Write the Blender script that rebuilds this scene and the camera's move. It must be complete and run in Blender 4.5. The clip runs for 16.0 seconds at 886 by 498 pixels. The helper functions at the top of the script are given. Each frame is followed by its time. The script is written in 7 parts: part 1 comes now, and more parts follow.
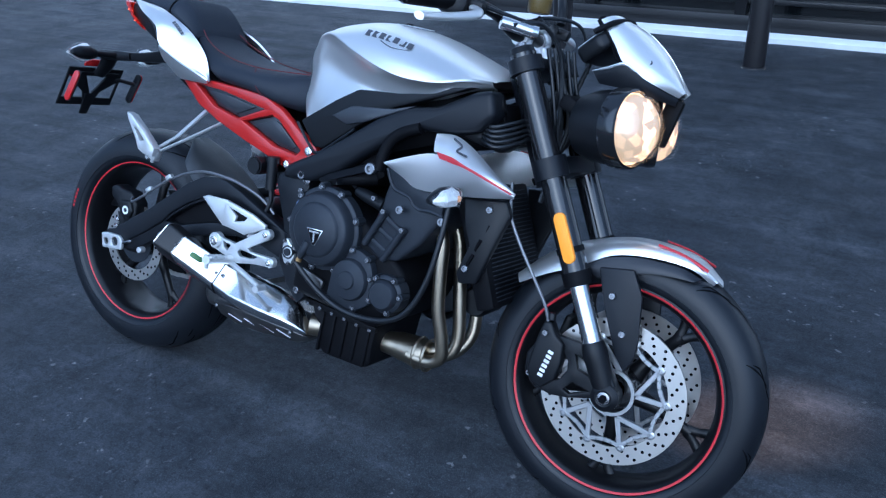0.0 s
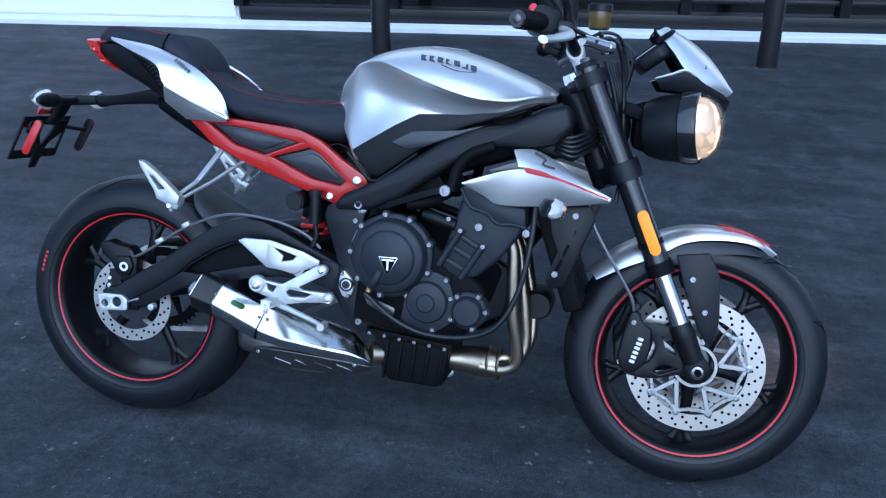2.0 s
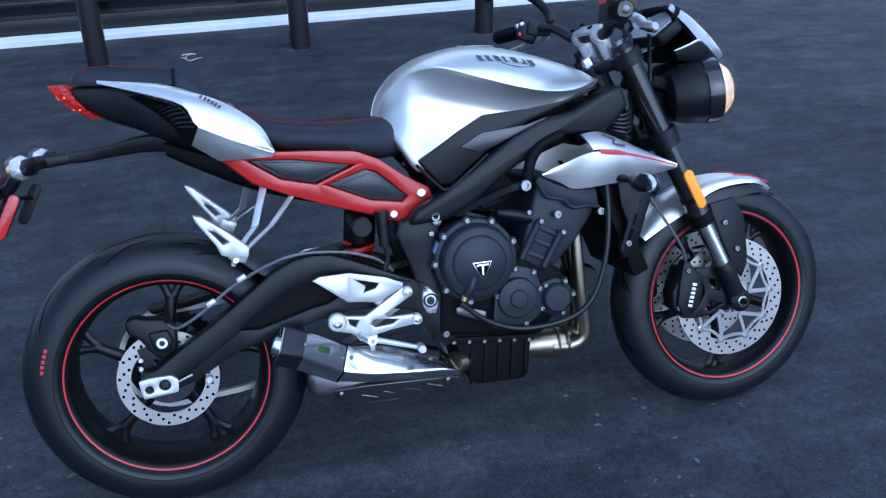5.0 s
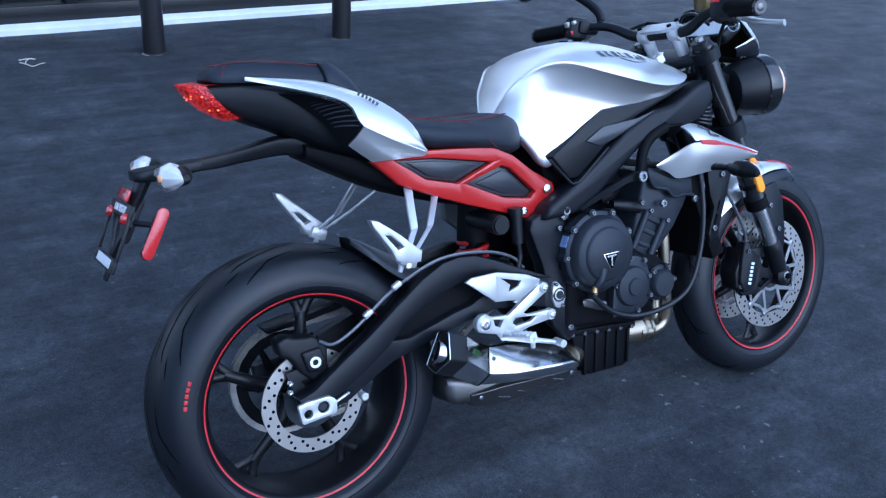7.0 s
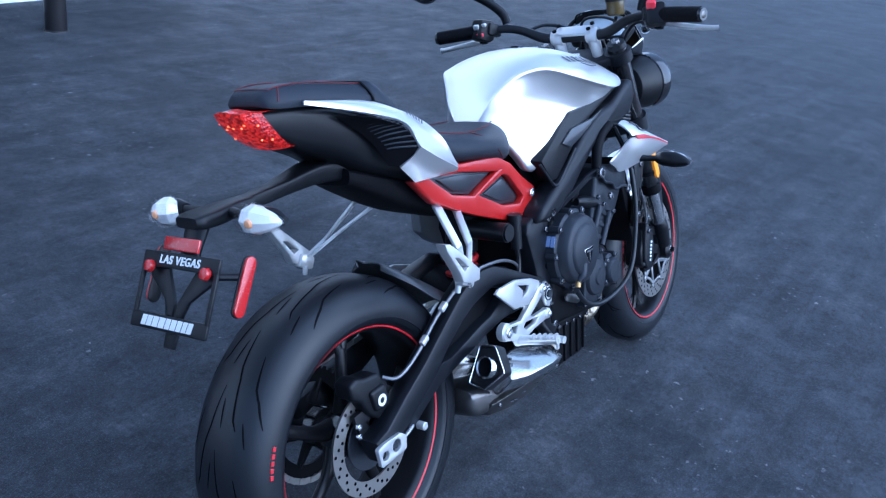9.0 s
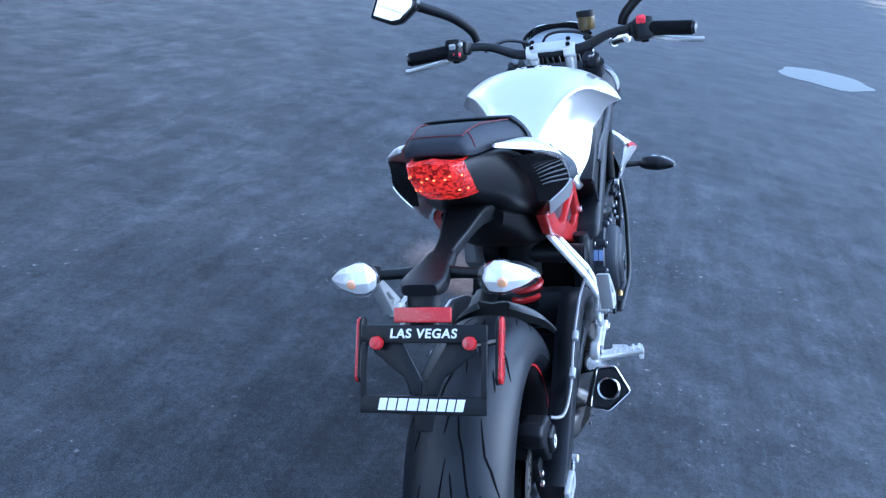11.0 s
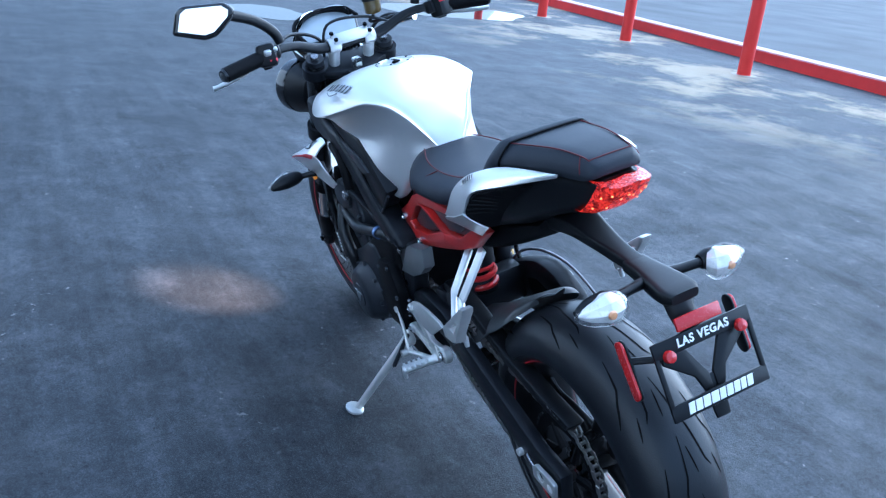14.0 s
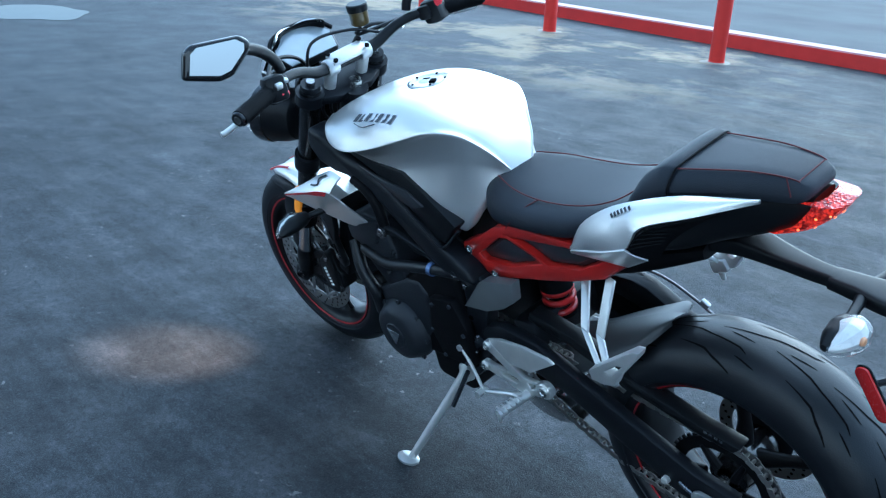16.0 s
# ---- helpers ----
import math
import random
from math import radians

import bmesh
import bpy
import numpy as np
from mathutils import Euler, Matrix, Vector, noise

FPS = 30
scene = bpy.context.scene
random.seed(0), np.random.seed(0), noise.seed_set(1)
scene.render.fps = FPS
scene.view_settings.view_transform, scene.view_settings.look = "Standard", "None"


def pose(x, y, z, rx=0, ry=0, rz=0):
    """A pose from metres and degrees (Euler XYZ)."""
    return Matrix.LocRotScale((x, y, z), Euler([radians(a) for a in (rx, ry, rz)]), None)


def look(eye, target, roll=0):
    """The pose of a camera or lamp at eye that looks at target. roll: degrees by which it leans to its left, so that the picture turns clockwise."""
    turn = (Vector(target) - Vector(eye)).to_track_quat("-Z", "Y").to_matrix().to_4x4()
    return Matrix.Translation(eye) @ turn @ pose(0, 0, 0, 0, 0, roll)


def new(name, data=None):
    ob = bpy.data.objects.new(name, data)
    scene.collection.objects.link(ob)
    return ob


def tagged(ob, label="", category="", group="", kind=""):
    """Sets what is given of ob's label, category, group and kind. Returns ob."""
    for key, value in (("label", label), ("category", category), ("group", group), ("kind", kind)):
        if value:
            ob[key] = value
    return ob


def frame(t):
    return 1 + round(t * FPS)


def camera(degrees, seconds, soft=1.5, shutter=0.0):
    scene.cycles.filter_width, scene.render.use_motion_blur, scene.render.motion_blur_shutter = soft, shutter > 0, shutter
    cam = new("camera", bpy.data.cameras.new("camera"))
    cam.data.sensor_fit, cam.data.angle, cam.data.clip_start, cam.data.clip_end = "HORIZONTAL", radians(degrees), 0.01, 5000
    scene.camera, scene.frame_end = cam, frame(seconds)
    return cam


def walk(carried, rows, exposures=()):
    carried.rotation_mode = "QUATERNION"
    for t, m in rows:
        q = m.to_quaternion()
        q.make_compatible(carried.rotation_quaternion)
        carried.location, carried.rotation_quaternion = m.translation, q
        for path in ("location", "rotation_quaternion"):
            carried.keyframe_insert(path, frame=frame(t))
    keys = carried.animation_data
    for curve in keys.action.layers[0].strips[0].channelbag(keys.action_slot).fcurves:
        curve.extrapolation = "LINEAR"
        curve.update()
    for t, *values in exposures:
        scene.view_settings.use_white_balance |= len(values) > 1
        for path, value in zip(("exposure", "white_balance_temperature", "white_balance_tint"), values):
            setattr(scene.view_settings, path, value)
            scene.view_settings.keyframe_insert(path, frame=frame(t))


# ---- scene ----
cam = camera(54.0, 16.0, soft=1.25)
PATH = [
    (0, (1.893, -1.435, 1.355), (0.952, 0.105, 0.494), -0.6),
    (0.5, (1.728, -1.496, 1.376), (0.91, 0.096, 0.483), -1.8),
    (1, (1.583, -1.572, 1.386), (0.872, 0.08, 0.512), -0.6),
    (1.5, (1.379, -1.675, 1.417), (0.848, 0.035, 0.527), -1.5),
    (2, (1.221, -1.743, 1.412), (0.821, 0.017, 0.55), -0.4),
    (2.5, (1.057, -1.729, 1.412), (0.775, 0.049, 0.541), -0.5),
    (3, (0.875, -1.722, 1.419), (0.702, 0.063, 0.534), 0.5),
    (3.5, (0.648, -1.749, 1.434), (0.677, 0.039, 0.539), 1.6),
    (3.7, (0.556, -1.772, 1.431), (0.659, 0.027, 0.562), 1.1),
    (5.8, (-0.144, -1.624, 1.477), (0.559, 0.015, 0.572), 2.5),
    (6, (-0.273, -1.604, 1.429), (0.52, 0.021, 0.575), 3.6),
    (6.5, (-0.42, -1.496, 1.41), (0.482, 0.065, 0.544), 4.8),
    (7, (-0.572, -1.363, 1.41), (0.388, 0.156, 0.532), 3.6),
    (7.5, (-0.759, -1.237, 1.4), (0.403, 0.152, 0.551), 5.8),
    (8, (-0.934, -1.115, 1.405), (0.362, 0.16, 0.571), 5.7),
    (8.5, (-1.019, -0.97, 1.385), (0.425, 0.145, 0.565), 7.9),
    (9, (-1.099, -0.798, 1.384), (0.43, 0.18, 0.544), 8.2),
    (9.5, (-1.218, -0.606, 1.367), (0.422, 0.196, 0.55), 8.3),
    (10, (-1.325, -0.421, 1.369), (0.386, 0.241, 0.573), 7.3),
    (10.2, (-1.341, -0.351, 1.357), (0.391, 0.263, 0.566), 7.6),
    (12.3, (-1.385, 0.519, 1.285), (0.449, 0.266, 0.528), 6.1),
    (12.5, (-1.354, 0.601, 1.28), (0.45, 0.226, 0.502), 5.2),
    (13, (-1.305, 0.788, 1.278), (0.478, 0.244, 0.554), 6.9),
    (13.5, (-1.252, 1.008, 1.293), (0.44, 0.229, 0.566), 5.8),
    (14, (-1.176, 1.145, 1.291), (0.467, 0.252, 0.582), 6.1),
    (14.5, (-1.045, 1.26, 1.299), (0.512, 0.233, 0.575), 4.7),
    (15, (-0.92, 1.386, 1.299), (0.561, 0.241, 0.595), 5.2),
    (15.5, (-0.793, 1.536, 1.318), (0.547, 0.253, 0.57), 3.4),
    (16, (-0.634, 1.557, 1.319), (0.709, 0.273, 0.578), 2.7),
]
LEAN = -15.80

walk(cam, [(t, look(eye, target, roll)) for t, eye, target, roll in PATH],
     exposures=[(0.0, 0.20, 4240, 6), (3.5, 0.02, 4300, 6), (7.0, 0.30, 4230, 10), (9.0, 0.66, 4210, 10), (10.0, 0.99, 4210, 9), (12.5, 1.30, 4260, 6), (14.5, 1.18, 4270, 1), (15.5, 0.90, 4290, -5), (16.0, 0.94, 4290, -6)])

# ---- light: open sky over a shaded forecourt, brightest low in the west ----
world = bpy.data.worlds.new("sky")
scene.world = world
world.use_nodes = True
wn = world.node_tree.nodes
sky = wn.new("ShaderNodeTexSky")
sky.sky_type, sky.sun_disc = "NISHITA", False
SUN_ELEV, SUN_AZ = 32.0, 282.0
sky.sun_elevation, sky.sun_rotation = radians(SUN_ELEV), radians(90 - SUN_AZ)
sky.air_density, sky.dust_density = 1.0, 5.5
wn["Background"].inputs["Strength"].default_value = 0.12
# thin even haze over the whole sky
haze = wn.new("ShaderNodeMix")
haze.data_type = "RGBA"
haze.inputs["Factor"].default_value = 0.5
haze.inputs["B"].default_value = (4.4, 4.5, 4.7, 1.0)
world.node_tree.links.new(sky.outputs["Color"], haze.inputs["A"])
world.node_tree.links.new(haze.outputs["Result"], wn["Background"].inputs["Color"])
sun = new("sun", bpy.data.lights.new("sun", "SUN"))
sun.data.energy, sun.data.angle, sun.data.color = 2.1, radians(104), (1.0, 0.98, 0.96)
sd = Vector((math.cos(radians(SUN_ELEV)) * math.cos(radians(SUN_AZ)), math.cos(radians(SUN_ELEV)) * math.sin(radians(SUN_AZ)), math.sin(radians(SUN_ELEV))))
sun.matrix_world = look(sd * 40, (0, 0, 0))


# the low beam's spill on the asphalt beside the front wheel
beam = new("headlamp_beam", bpy.data.lights.new("headlamp_beam", "SPOT"))
beam.data.energy, beam.data.color, beam.data.spot_size, beam.data.spot_blend, beam.data.shadow_soft_size = 52.0, (1.0, 0.50, 0.24), radians(42), 1.0, 0.01
beam.matrix_world = look((1.46, 0.36, 0.80), (1.635, 0.520, 0.0)) @ Matrix.Diagonal((0.72, 1.0, 1.0, 1.0))


# ---- materials ----
def material(name, color, rough=0.5, metal=0.0, vary=0.12, scale=40.0, bump=0.0, fine=400.0, coat=0.0, rvary=0.1, emit=0.0, emit_color=None, spec=0.5):
    """A surface with grain at two scales in colour, gloss and relief."""
    m = bpy.data.materials.new(name)
    m.use_nodes = True
    nt, b = m.node_tree, m.node_tree.nodes["Principled BSDF"]
    n, link = nt.nodes, nt.links.new
    co = n.new("ShaderNodeTexCoord")
    big, small = n.new("ShaderNodeTexNoise"), n.new("ShaderNodeTexNoise")
    big.inputs["Scale"].default_value, big.inputs["Detail"].default_value = scale, 5
    small.inputs["Scale"].default_value, small.inputs["Detail"].default_value = fine, 3
    for t in (big, small):
        link(co.outputs["Object"], t.inputs["Vector"])
    mix = n.new("ShaderNodeMix")
    mix.data_type = "RGBA"
    mix.inputs["A"].default_value = (*[c * (1 - vary) for c in color], 1)
    mix.inputs["B"].default_value = (*[min(1, c * (1 + vary)) for c in color], 1)
    link(big.outputs["Fac"], mix.inputs["Factor"])
    link(mix.outputs["Result"], b.inputs["Base Color"])
    mr = n.new("ShaderNodeMapRange")
    mr.inputs["To Min"].default_value, mr.inputs["To Max"].default_value = max(0.02, rough - rvary), min(1, rough + rvary)
    link(small.outputs["Fac"], mr.inputs["Value"])
    link(mr.outputs["Result"], b.inputs["Roughness"])
    b.inputs["Metallic"].default_value = metal
    b.inputs["Specular IOR Level"].default_value = spec
    b.inputs["Coat Weight"].default_value, b.inputs["Coat Roughness"].default_value = coat, 0.08
    if bump:
        bp = n.new("ShaderNodeBump")
        bp.inputs["Strength"].default_value, bp.inputs["Distance"].default_value = bump, 0.001
        link(small.outputs["Fac"], bp.inputs["Height"])
        link(bp.outputs["Normal"], b.inputs["Normal"])
    if emit:
        b.inputs["Emission Color"].default_value = (*(emit_color or color), 1)
        b.inputs["Emission Strength"].default_value = emit
    return m


def glass(name, color, rough=0.03, ior=1.45, alpha=1.0):
    m = bpy.data.materials.new(name)
    m.use_nodes = True
    b = m.node_tree.nodes["Principled BSDF"]
    b.inputs["Base Color"].default_value = (*color, 1)
    b.inputs["Transmission Weight"].default_value, b.inputs["Roughness"].default_value, b.inputs["IOR"].default_value = 1.0, rough, ior
    return m


def thin_glass(name, rough, shine=0.08):
    """A thin clear cover: see-through, with a little gloss."""
    m = bpy.data.materials.new(name)
    m.use_nodes = True
    n, link = m.node_tree.nodes, m.node_tree.links.new
    clear, gloss, mix = n.new("ShaderNodeBsdfTransparent"), n.new("ShaderNodeBsdfGlossy"), n.new("ShaderNodeMixShader")
    gloss.inputs["Roughness"].default_value, mix.inputs[0].default_value = rough, shine
    link(clear.outputs[0], mix.inputs[1])
    link(gloss.outputs[0], mix.inputs[2])
    link(mix.outputs[0], n["Material Output"].inputs["Surface"])
    return m


def asphalt_material():
    """Sealed asphalt: dark, with aggregate grain, worn pale specks, tyre-polished areas and dusty drifts by the far kerb."""
    m = bpy.data.materials.new("asphalt")
    m.use_nodes = True
    nt, b = m.node_tree, m.node_tree.nodes["Principled BSDF"]
    n, link = nt.nodes, nt.links.new
    co = n.new("ShaderNodeTexCoord")

    def tex(scale, detail=4, rough=0.6):
        t = n.new("ShaderNodeTexNoise")
        t.inputs["Scale"].default_value, t.inputs["Detail"].default_value, t.inputs["Roughness"].default_value = scale, detail, rough
        link(co.outputs["Object"], t.inputs["Vector"])
        return t.outputs["Fac"]

    def span(value, a, z, lo=0.0, hi=1.0):
        r = n.new("ShaderNodeMapRange")
        for k, v in (("From Min", a), ("From Max", z), ("To Min", lo), ("To Max", hi)):
            r.inputs[k].default_value = v
        link(value, r.inputs["Value"])
        return r.outputs["Result"]

    def mixed(fac, a, z):
        x = n.new("ShaderNodeMix")
        x.data_type = "RGBA"
        for k, v in (("A", a), ("B", z)):
            if isinstance(v, tuple):
                x.inputs[k].default_value = (*v, 1)
            else:
                link(v, x.inputs[k])
        link(fac, x.inputs["Factor"])
        return x.outputs["Result"]

    def shaded(colour, value):
        x = n.new("ShaderNodeVectorMath")
        x.operation = "SCALE"
        link(colour, x.inputs[0])
        link(value, x.inputs["Scale"])
        return x.outputs[0]

    def math_node(op, a, z):
        x = n.new("ShaderNodeMath")
        x.operation = op
        for k, v in ((0, a), (1, z)):
            if isinstance(v, float):
                x.inputs[k].default_value = v
            else:
                link(v, x.inputs[k])
        return x.outputs[0]

    base = mixed(span(tex(0.55, 6), 0.3, 0.7), (0.020, 0.023, 0.028), (0.040, 0.044, 0.052))
    base = mixed(span(tex(2.4, 8, 0.72), 0.48, 0.66, 0, 0.55), base, (0.082, 0.086, 0.098))
    base = mixed(span(tex(9, 6, 0.7), 0.52, 0.75, 0, 0.45), base, (0.085, 0.087, 0.09))
    base = mixed(span(tex(190, 3, 0.7), 0.50, 0.66, 0, 0.45), base, (0.120, 0.122, 0.128))
    base = mixed(span(tex(75, 4, 0.65), 0.45, 0.35, 0, 0.5), base, (0.010, 0.012, 0.014))
    base = mixed(math_node("MULTIPLY", span(tex(30, 3, 0.5), 0.66, 0.70), span(tex(1.3, 3), 0.5, 0.62)), base, (0.20, 0.20, 0.20))
    base = mixed(math_node("MULTIPLY", span(tex(7, 7, 0.8), 0.64, 0.74), span(tex(0.9, 3), 0.54, 0.66)), base, (0.17, 0.17, 0.17))
    # aggregate: patchy grain a centimetre or two across, scuffs and worn tracks
    base = shaded(base, span(tex(42, 8, 0.80), 0.34, 0.66, 0.52, 1.12))
    base = shaded(base, span(tex(6.5, 8, 0.75), 0.35, 0.65, 0.66, 1.22))
    base = shaded(base, span(tex(0.9, 5, 0.6), 0.3, 0.7, 1.10, 1.50))
    # long faint scuffs left by tyres
    turn = n.new("ShaderNodeMapping")
    turn.inputs["Rotation"].default_value = (0, 0, radians(-24))
    turn.inputs["Scale"].default_value = (0.35, 5.0, 1.0)
    link(co.outputs["Object"], turn.inputs["Vector"])
    scuff = n.new("ShaderNodeTexNoise")
    scuff.inputs["Scale"].default_value, scuff.inputs["Detail"].default_value, scuff.inputs["Roughness"].default_value = 1.6, 7, 0.7
    link(turn.outputs["Vector"], scuff.inputs["Vector"])
    base = shaded(base, span(scuff.outputs["Fac"], 0.36, 0.66, 0.74, 1.30))
    # sandy drift near the red kerb: fades in towards the kerb line, broken up by noise
    sep = n.new("ShaderNodeSeparateXYZ")
    link(co.outputs["Object"], sep.inputs[0])
    along = math_node("MULTIPLY", sep.outputs["X"], 0.0805)
    dist = math_node("ADD", math_node("ADD", sep.outputs["Y"], along), 6.855)
    # base colour pales along a ramp towards +x and -y, broken up by noise
    fading = math_node("ADD", math_node("ADD", math_node("MULTIPLY", sep.outputs["Y"], 0.38), math_node("MULTIPLY", sep.outputs["X"], -0.78)), 6.75)
    paler = math_node("MULTIPLY", span(fading, 4.6, -1.2, 0.0, 1.0), span(tex(1.1, 7, 0.7), 0.25, 0.62, 0.35, 1.0))
    base = mixed(paler, base, (0.072, 0.077, 0.084))
    near = span(dist, 4.0, 2.4)
    near = math_node("MULTIPLY", near, span(sep.outputs["X"], 2.4, 4.2, 0.12, 1.0))
    drift = math_node("MULTIPLY", near, span(tex(0.62, 8, 0.7), 0.50, 0.60))
    base = mixed(math_node("MULTIPLY", drift, 0.9), base, (0.36, 0.29, 0.19))
    link(base, b.inputs["Base Color"])
    b.inputs["Specular IOR Level"].default_value = 0.21
    link(span(tex(3, 5), 0.3, 0.7, 0.56, 0.76), b.inputs["Roughness"])
    bp = n.new("ShaderNodeBump")
    bp.inputs["Strength"].default_value, bp.inputs["Distance"].default_value = 0.9, 0.005
    link(tex(240, 4, 0.75), bp.inputs["Height"])
    link(bp.outputs["Normal"], b.inputs["Normal"])
    return m


SILVER = material("silver_paint", (0.93, 0.915, 0.89), 0.33, 0.87, 0.03, 6, fine=2500, coat=0.2, rvary=0.03)
BLACK = material("satin_black_plastic", (0.006, 0.0065, 0.008), 0.40, 0.0, 0.2, 30, 0.15, 900, spec=0.27)
MATT = material("matt_black", (0.004, 0.004, 0.005), 0.55, 0.0, 0.25, 25, 0.2, 700, spec=0.10)
GLOSSB = material("gloss_black", (0.010, 0.010, 0.011), 0.14, 0.0, 0.2, 30, coat=0.4, rvary=0.05)
ENGINE = material("dark_engine_casting", (0.027, 0.030, 0.037), 0.42, 0.3, 0.25, 60, 0.3, 600, spec=0.28)
FRAME = material("graphite_frame", (0.0085, 0.0095, 0.0125), 0.40, 0.1, 0.15, 30, 0.1, 900, spec=0.28)
INFILL = material("grey_infill", (0.022, 0.024, 0.029), 0.38, 0.0, 0.1, 30, 0.1, 900, coat=0.35)
RED = material("red_paint", (0.40, 0.012, 0.009), 0.3, 0.0, 0.08, 20, coat=0.4, rvary=0.04)
REDSTRIPE = material("red_stripe", (0.42, 0.016, 0.024), 0.4, 0.0, 0.1, 20)
RUBBER = material("tyre_rubber", (0.0065, 0.0076, 0.0105), 0.40, 0.0, 0.3, 14, 0.25, 350, spec=0.38)
GROOVE = material("groove_rubber", (0.004, 0.004, 0.005), 0.8, 0.0, 0.2, 30, spec=0.05)
ALU = material("cast_aluminium", (0.63, 0.63, 0.62), 0.36, 0.6, 0.08, 50, 0.15, 900)
BRIGHT = material("polished_metal", (0.75, 0.75, 0.74), 0.18, 1.0, 0.05, 40, rvary=0.06)
STEEL = material("polished_steel", (0.90, 0.885, 0.86), 0.15, 1.0, 0.06, 20, 0.03, 1200, rvary=0.05)
DULLSTEEL = material("dull_steel", (0.16, 0.155, 0.15), 0.35, 0.9, 0.15, 25, 0.15, 700)
HEADER = material("heat_tinted_steel", (0.36, 0.31, 0.225), 0.34, 1.0, 0.15, 14, rvary=0.06)
DISC = material("brake_steel", (0.46, 0.44, 0.41), 0.34, 0.95, 0.10, 30, 0.1, 900)
CARRIER = material("machined_carrier", (0.40, 0.40, 0.40), 0.32, 0.85, 0.06, 40, 0.1, 900)
WING = material("graphite_wing", (0.013, 0.014, 0.018), 0.38, 0.2, 0.1, 20, 0.1, 900)
CARBON = material("carbon_weave", (0.010, 0.010, 0.011), 0.45, 0.0, 0.4, 300, spec=0.4)
SEAT = material("black_seat_vinyl", (0.017, 0.020, 0.028), 0.58, 0.0, 0.15, 20, 0.5, 500, spec=0.28)
STITCH = material("red_stitching", (0.085, 0.008, 0.011), 0.75)
# a faint emission is added to brighten this reflector; it holds no lamp
AMBER = material("amber_reflector_added_glow", (0.95, 0.34, 0.012), 0.45, 0.0, 0.1, 200, spec=0.2, coat=0.1, emit=0.12, emit_color=(1.0, 0.30, 0.02))
REFLECT = material("red_reflector", (0.42, 0.012, 0.012), 0.25, 0.0, 0.15, 300, coat=0.6)
TAIL = material("lit_red_lens", (0.30, 0.006, 0.006), 0.16, 0.0, 0.45, 90, 0.4, 180, coat=0.3, emit=0.40, emit_color=(1.0, 0.03, 0.01))
TAILLED = material("lit_tail_element", (1.0, 0.12, 0.03), 0.3, emit=2.2, emit_color=(1.0, 0.11, 0.02))
LENS = thin_glass("clear_lens", 0.06)
SIGNAL = thin_glass("clear_signal_lens", 0.06, 0.16)
REFLECTOR = material("pale_lamp_reflector", (0.90, 0.89, 0.87), 0.3, 0.1, 0.12, 90, 0.3, 200)
BULB = material("orange_bulb", (0.9, 0.45, 0.2), 0.3)
LAMP = material("lit_headlamp_reflector", (0.50, 0.38, 0.26), 0.2, 0.3, 0.25, 60, emit=1.25, emit_color=(1.0, 0.52, 0.20))
LAMPBULB = material("lit_headlamp_bulb", (1.0, 0.9, 0.75), 0.3, emit=10.0, emit_color=(1.0, 0.80, 0.50))
WHITE = material("white_lettering", (0.80, 0.80, 0.80), 0.5, 0.0, 0.04)
DARKLOGO = material("dark_grey_decal", (0.06, 0.06, 0.07), 0.4)
TWIG = material("bleached_twig", (0.55, 0.51, 0.45), 0.8, 0.0, 0.3, 60)
BRASS = material("brass_fitting", (0.55, 0.36, 0.14), 0.35, 0.9)
GOLD = material("brake_fluid_reservoir", (0.11, 0.075, 0.018), 0.3, 0.0, 0.1, 30, coat=0.5)
BOLT = material("zinc_bolt", (0.27, 0.27, 0.28), 0.26, 0.95, 0.15, 200)
RIMB = material("satin_black_rim", (0.006, 0.006, 0.007), 0.32, 0.0, 0.2, 40, spec=0.26)
SWITCHRED = material("red_switch", (0.75, 0.04, 0.06), 0.4)
SPRING = material("red_spring", (0.38, 0.011, 0.012), 0.4, coat=0.3)
CHAIN = material("chain_steel", (0.42, 0.405, 0.38), 0.33, 0.9, 0.2, 200)
MIRROR = material("mirror_glass", (0.92, 0.92, 0.92), 0.02, 1.0, 0.0, rvary=0.0)
SCREEN = material("instrument_screen", (0.42, 0.46, 0.50), 0.08, 0.0, 0.1, 30, coat=0.8)
GREEN = material("green_badge", (0.05, 0.11, 0.03), 0.3, 0.3)
ASPHALT = asphalt_material()
STREET = material("pale_street_asphalt", (0.105, 0.107, 0.110), 0.8, 0.0, 0.5, 0.9, 0.6, 60, spec=0.2)
WALLPAINT = material("white_wall_paint", (0.78, 0.78, 0.77), 0.6, 0.0, 0.06, 3, 0.2, 120)
KERBWHITE = material("worn_white_kerb_paint", (0.70, 0.71, 0.72), 0.7, 0.0, 0.15, 9, 0.5, 90)
FASCIA = material("black_window_frame", (0.012, 0.012, 0.013), 0.35, 0.2, 0.2, 5)
PANE = material("dark_shop_glass", (0.006, 0.007, 0.008), 0.05, 0.0, 0.2, 2, coat=0.3)
BOLLARD = material("black_bollard_paint", (0.012, 0.011, 0.012), 0.32, 0.0, 0.3, 12, 0.2, 80)
REDPOST = material("red_post_paint", (0.66, 0.022, 0.012), 0.5, 0.0, 0.15, 6, 0.3, 90)
KERBRED = material("red_kerb_paint", (0.64, 0.024, 0.016), 0.6, 0.0, 0.25, 4, 0.5, 70)
KERBTOP = material("sun_bleached_kerb_top", (0.74, 0.50, 0.50), 0.7, 0.0, 0.2, 4, 0.4, 70)
CONCRETE = material("concrete_footing", (0.34, 0.31, 0.25), 0.8, 0.0, 0.2, 12, 0.5, 90)
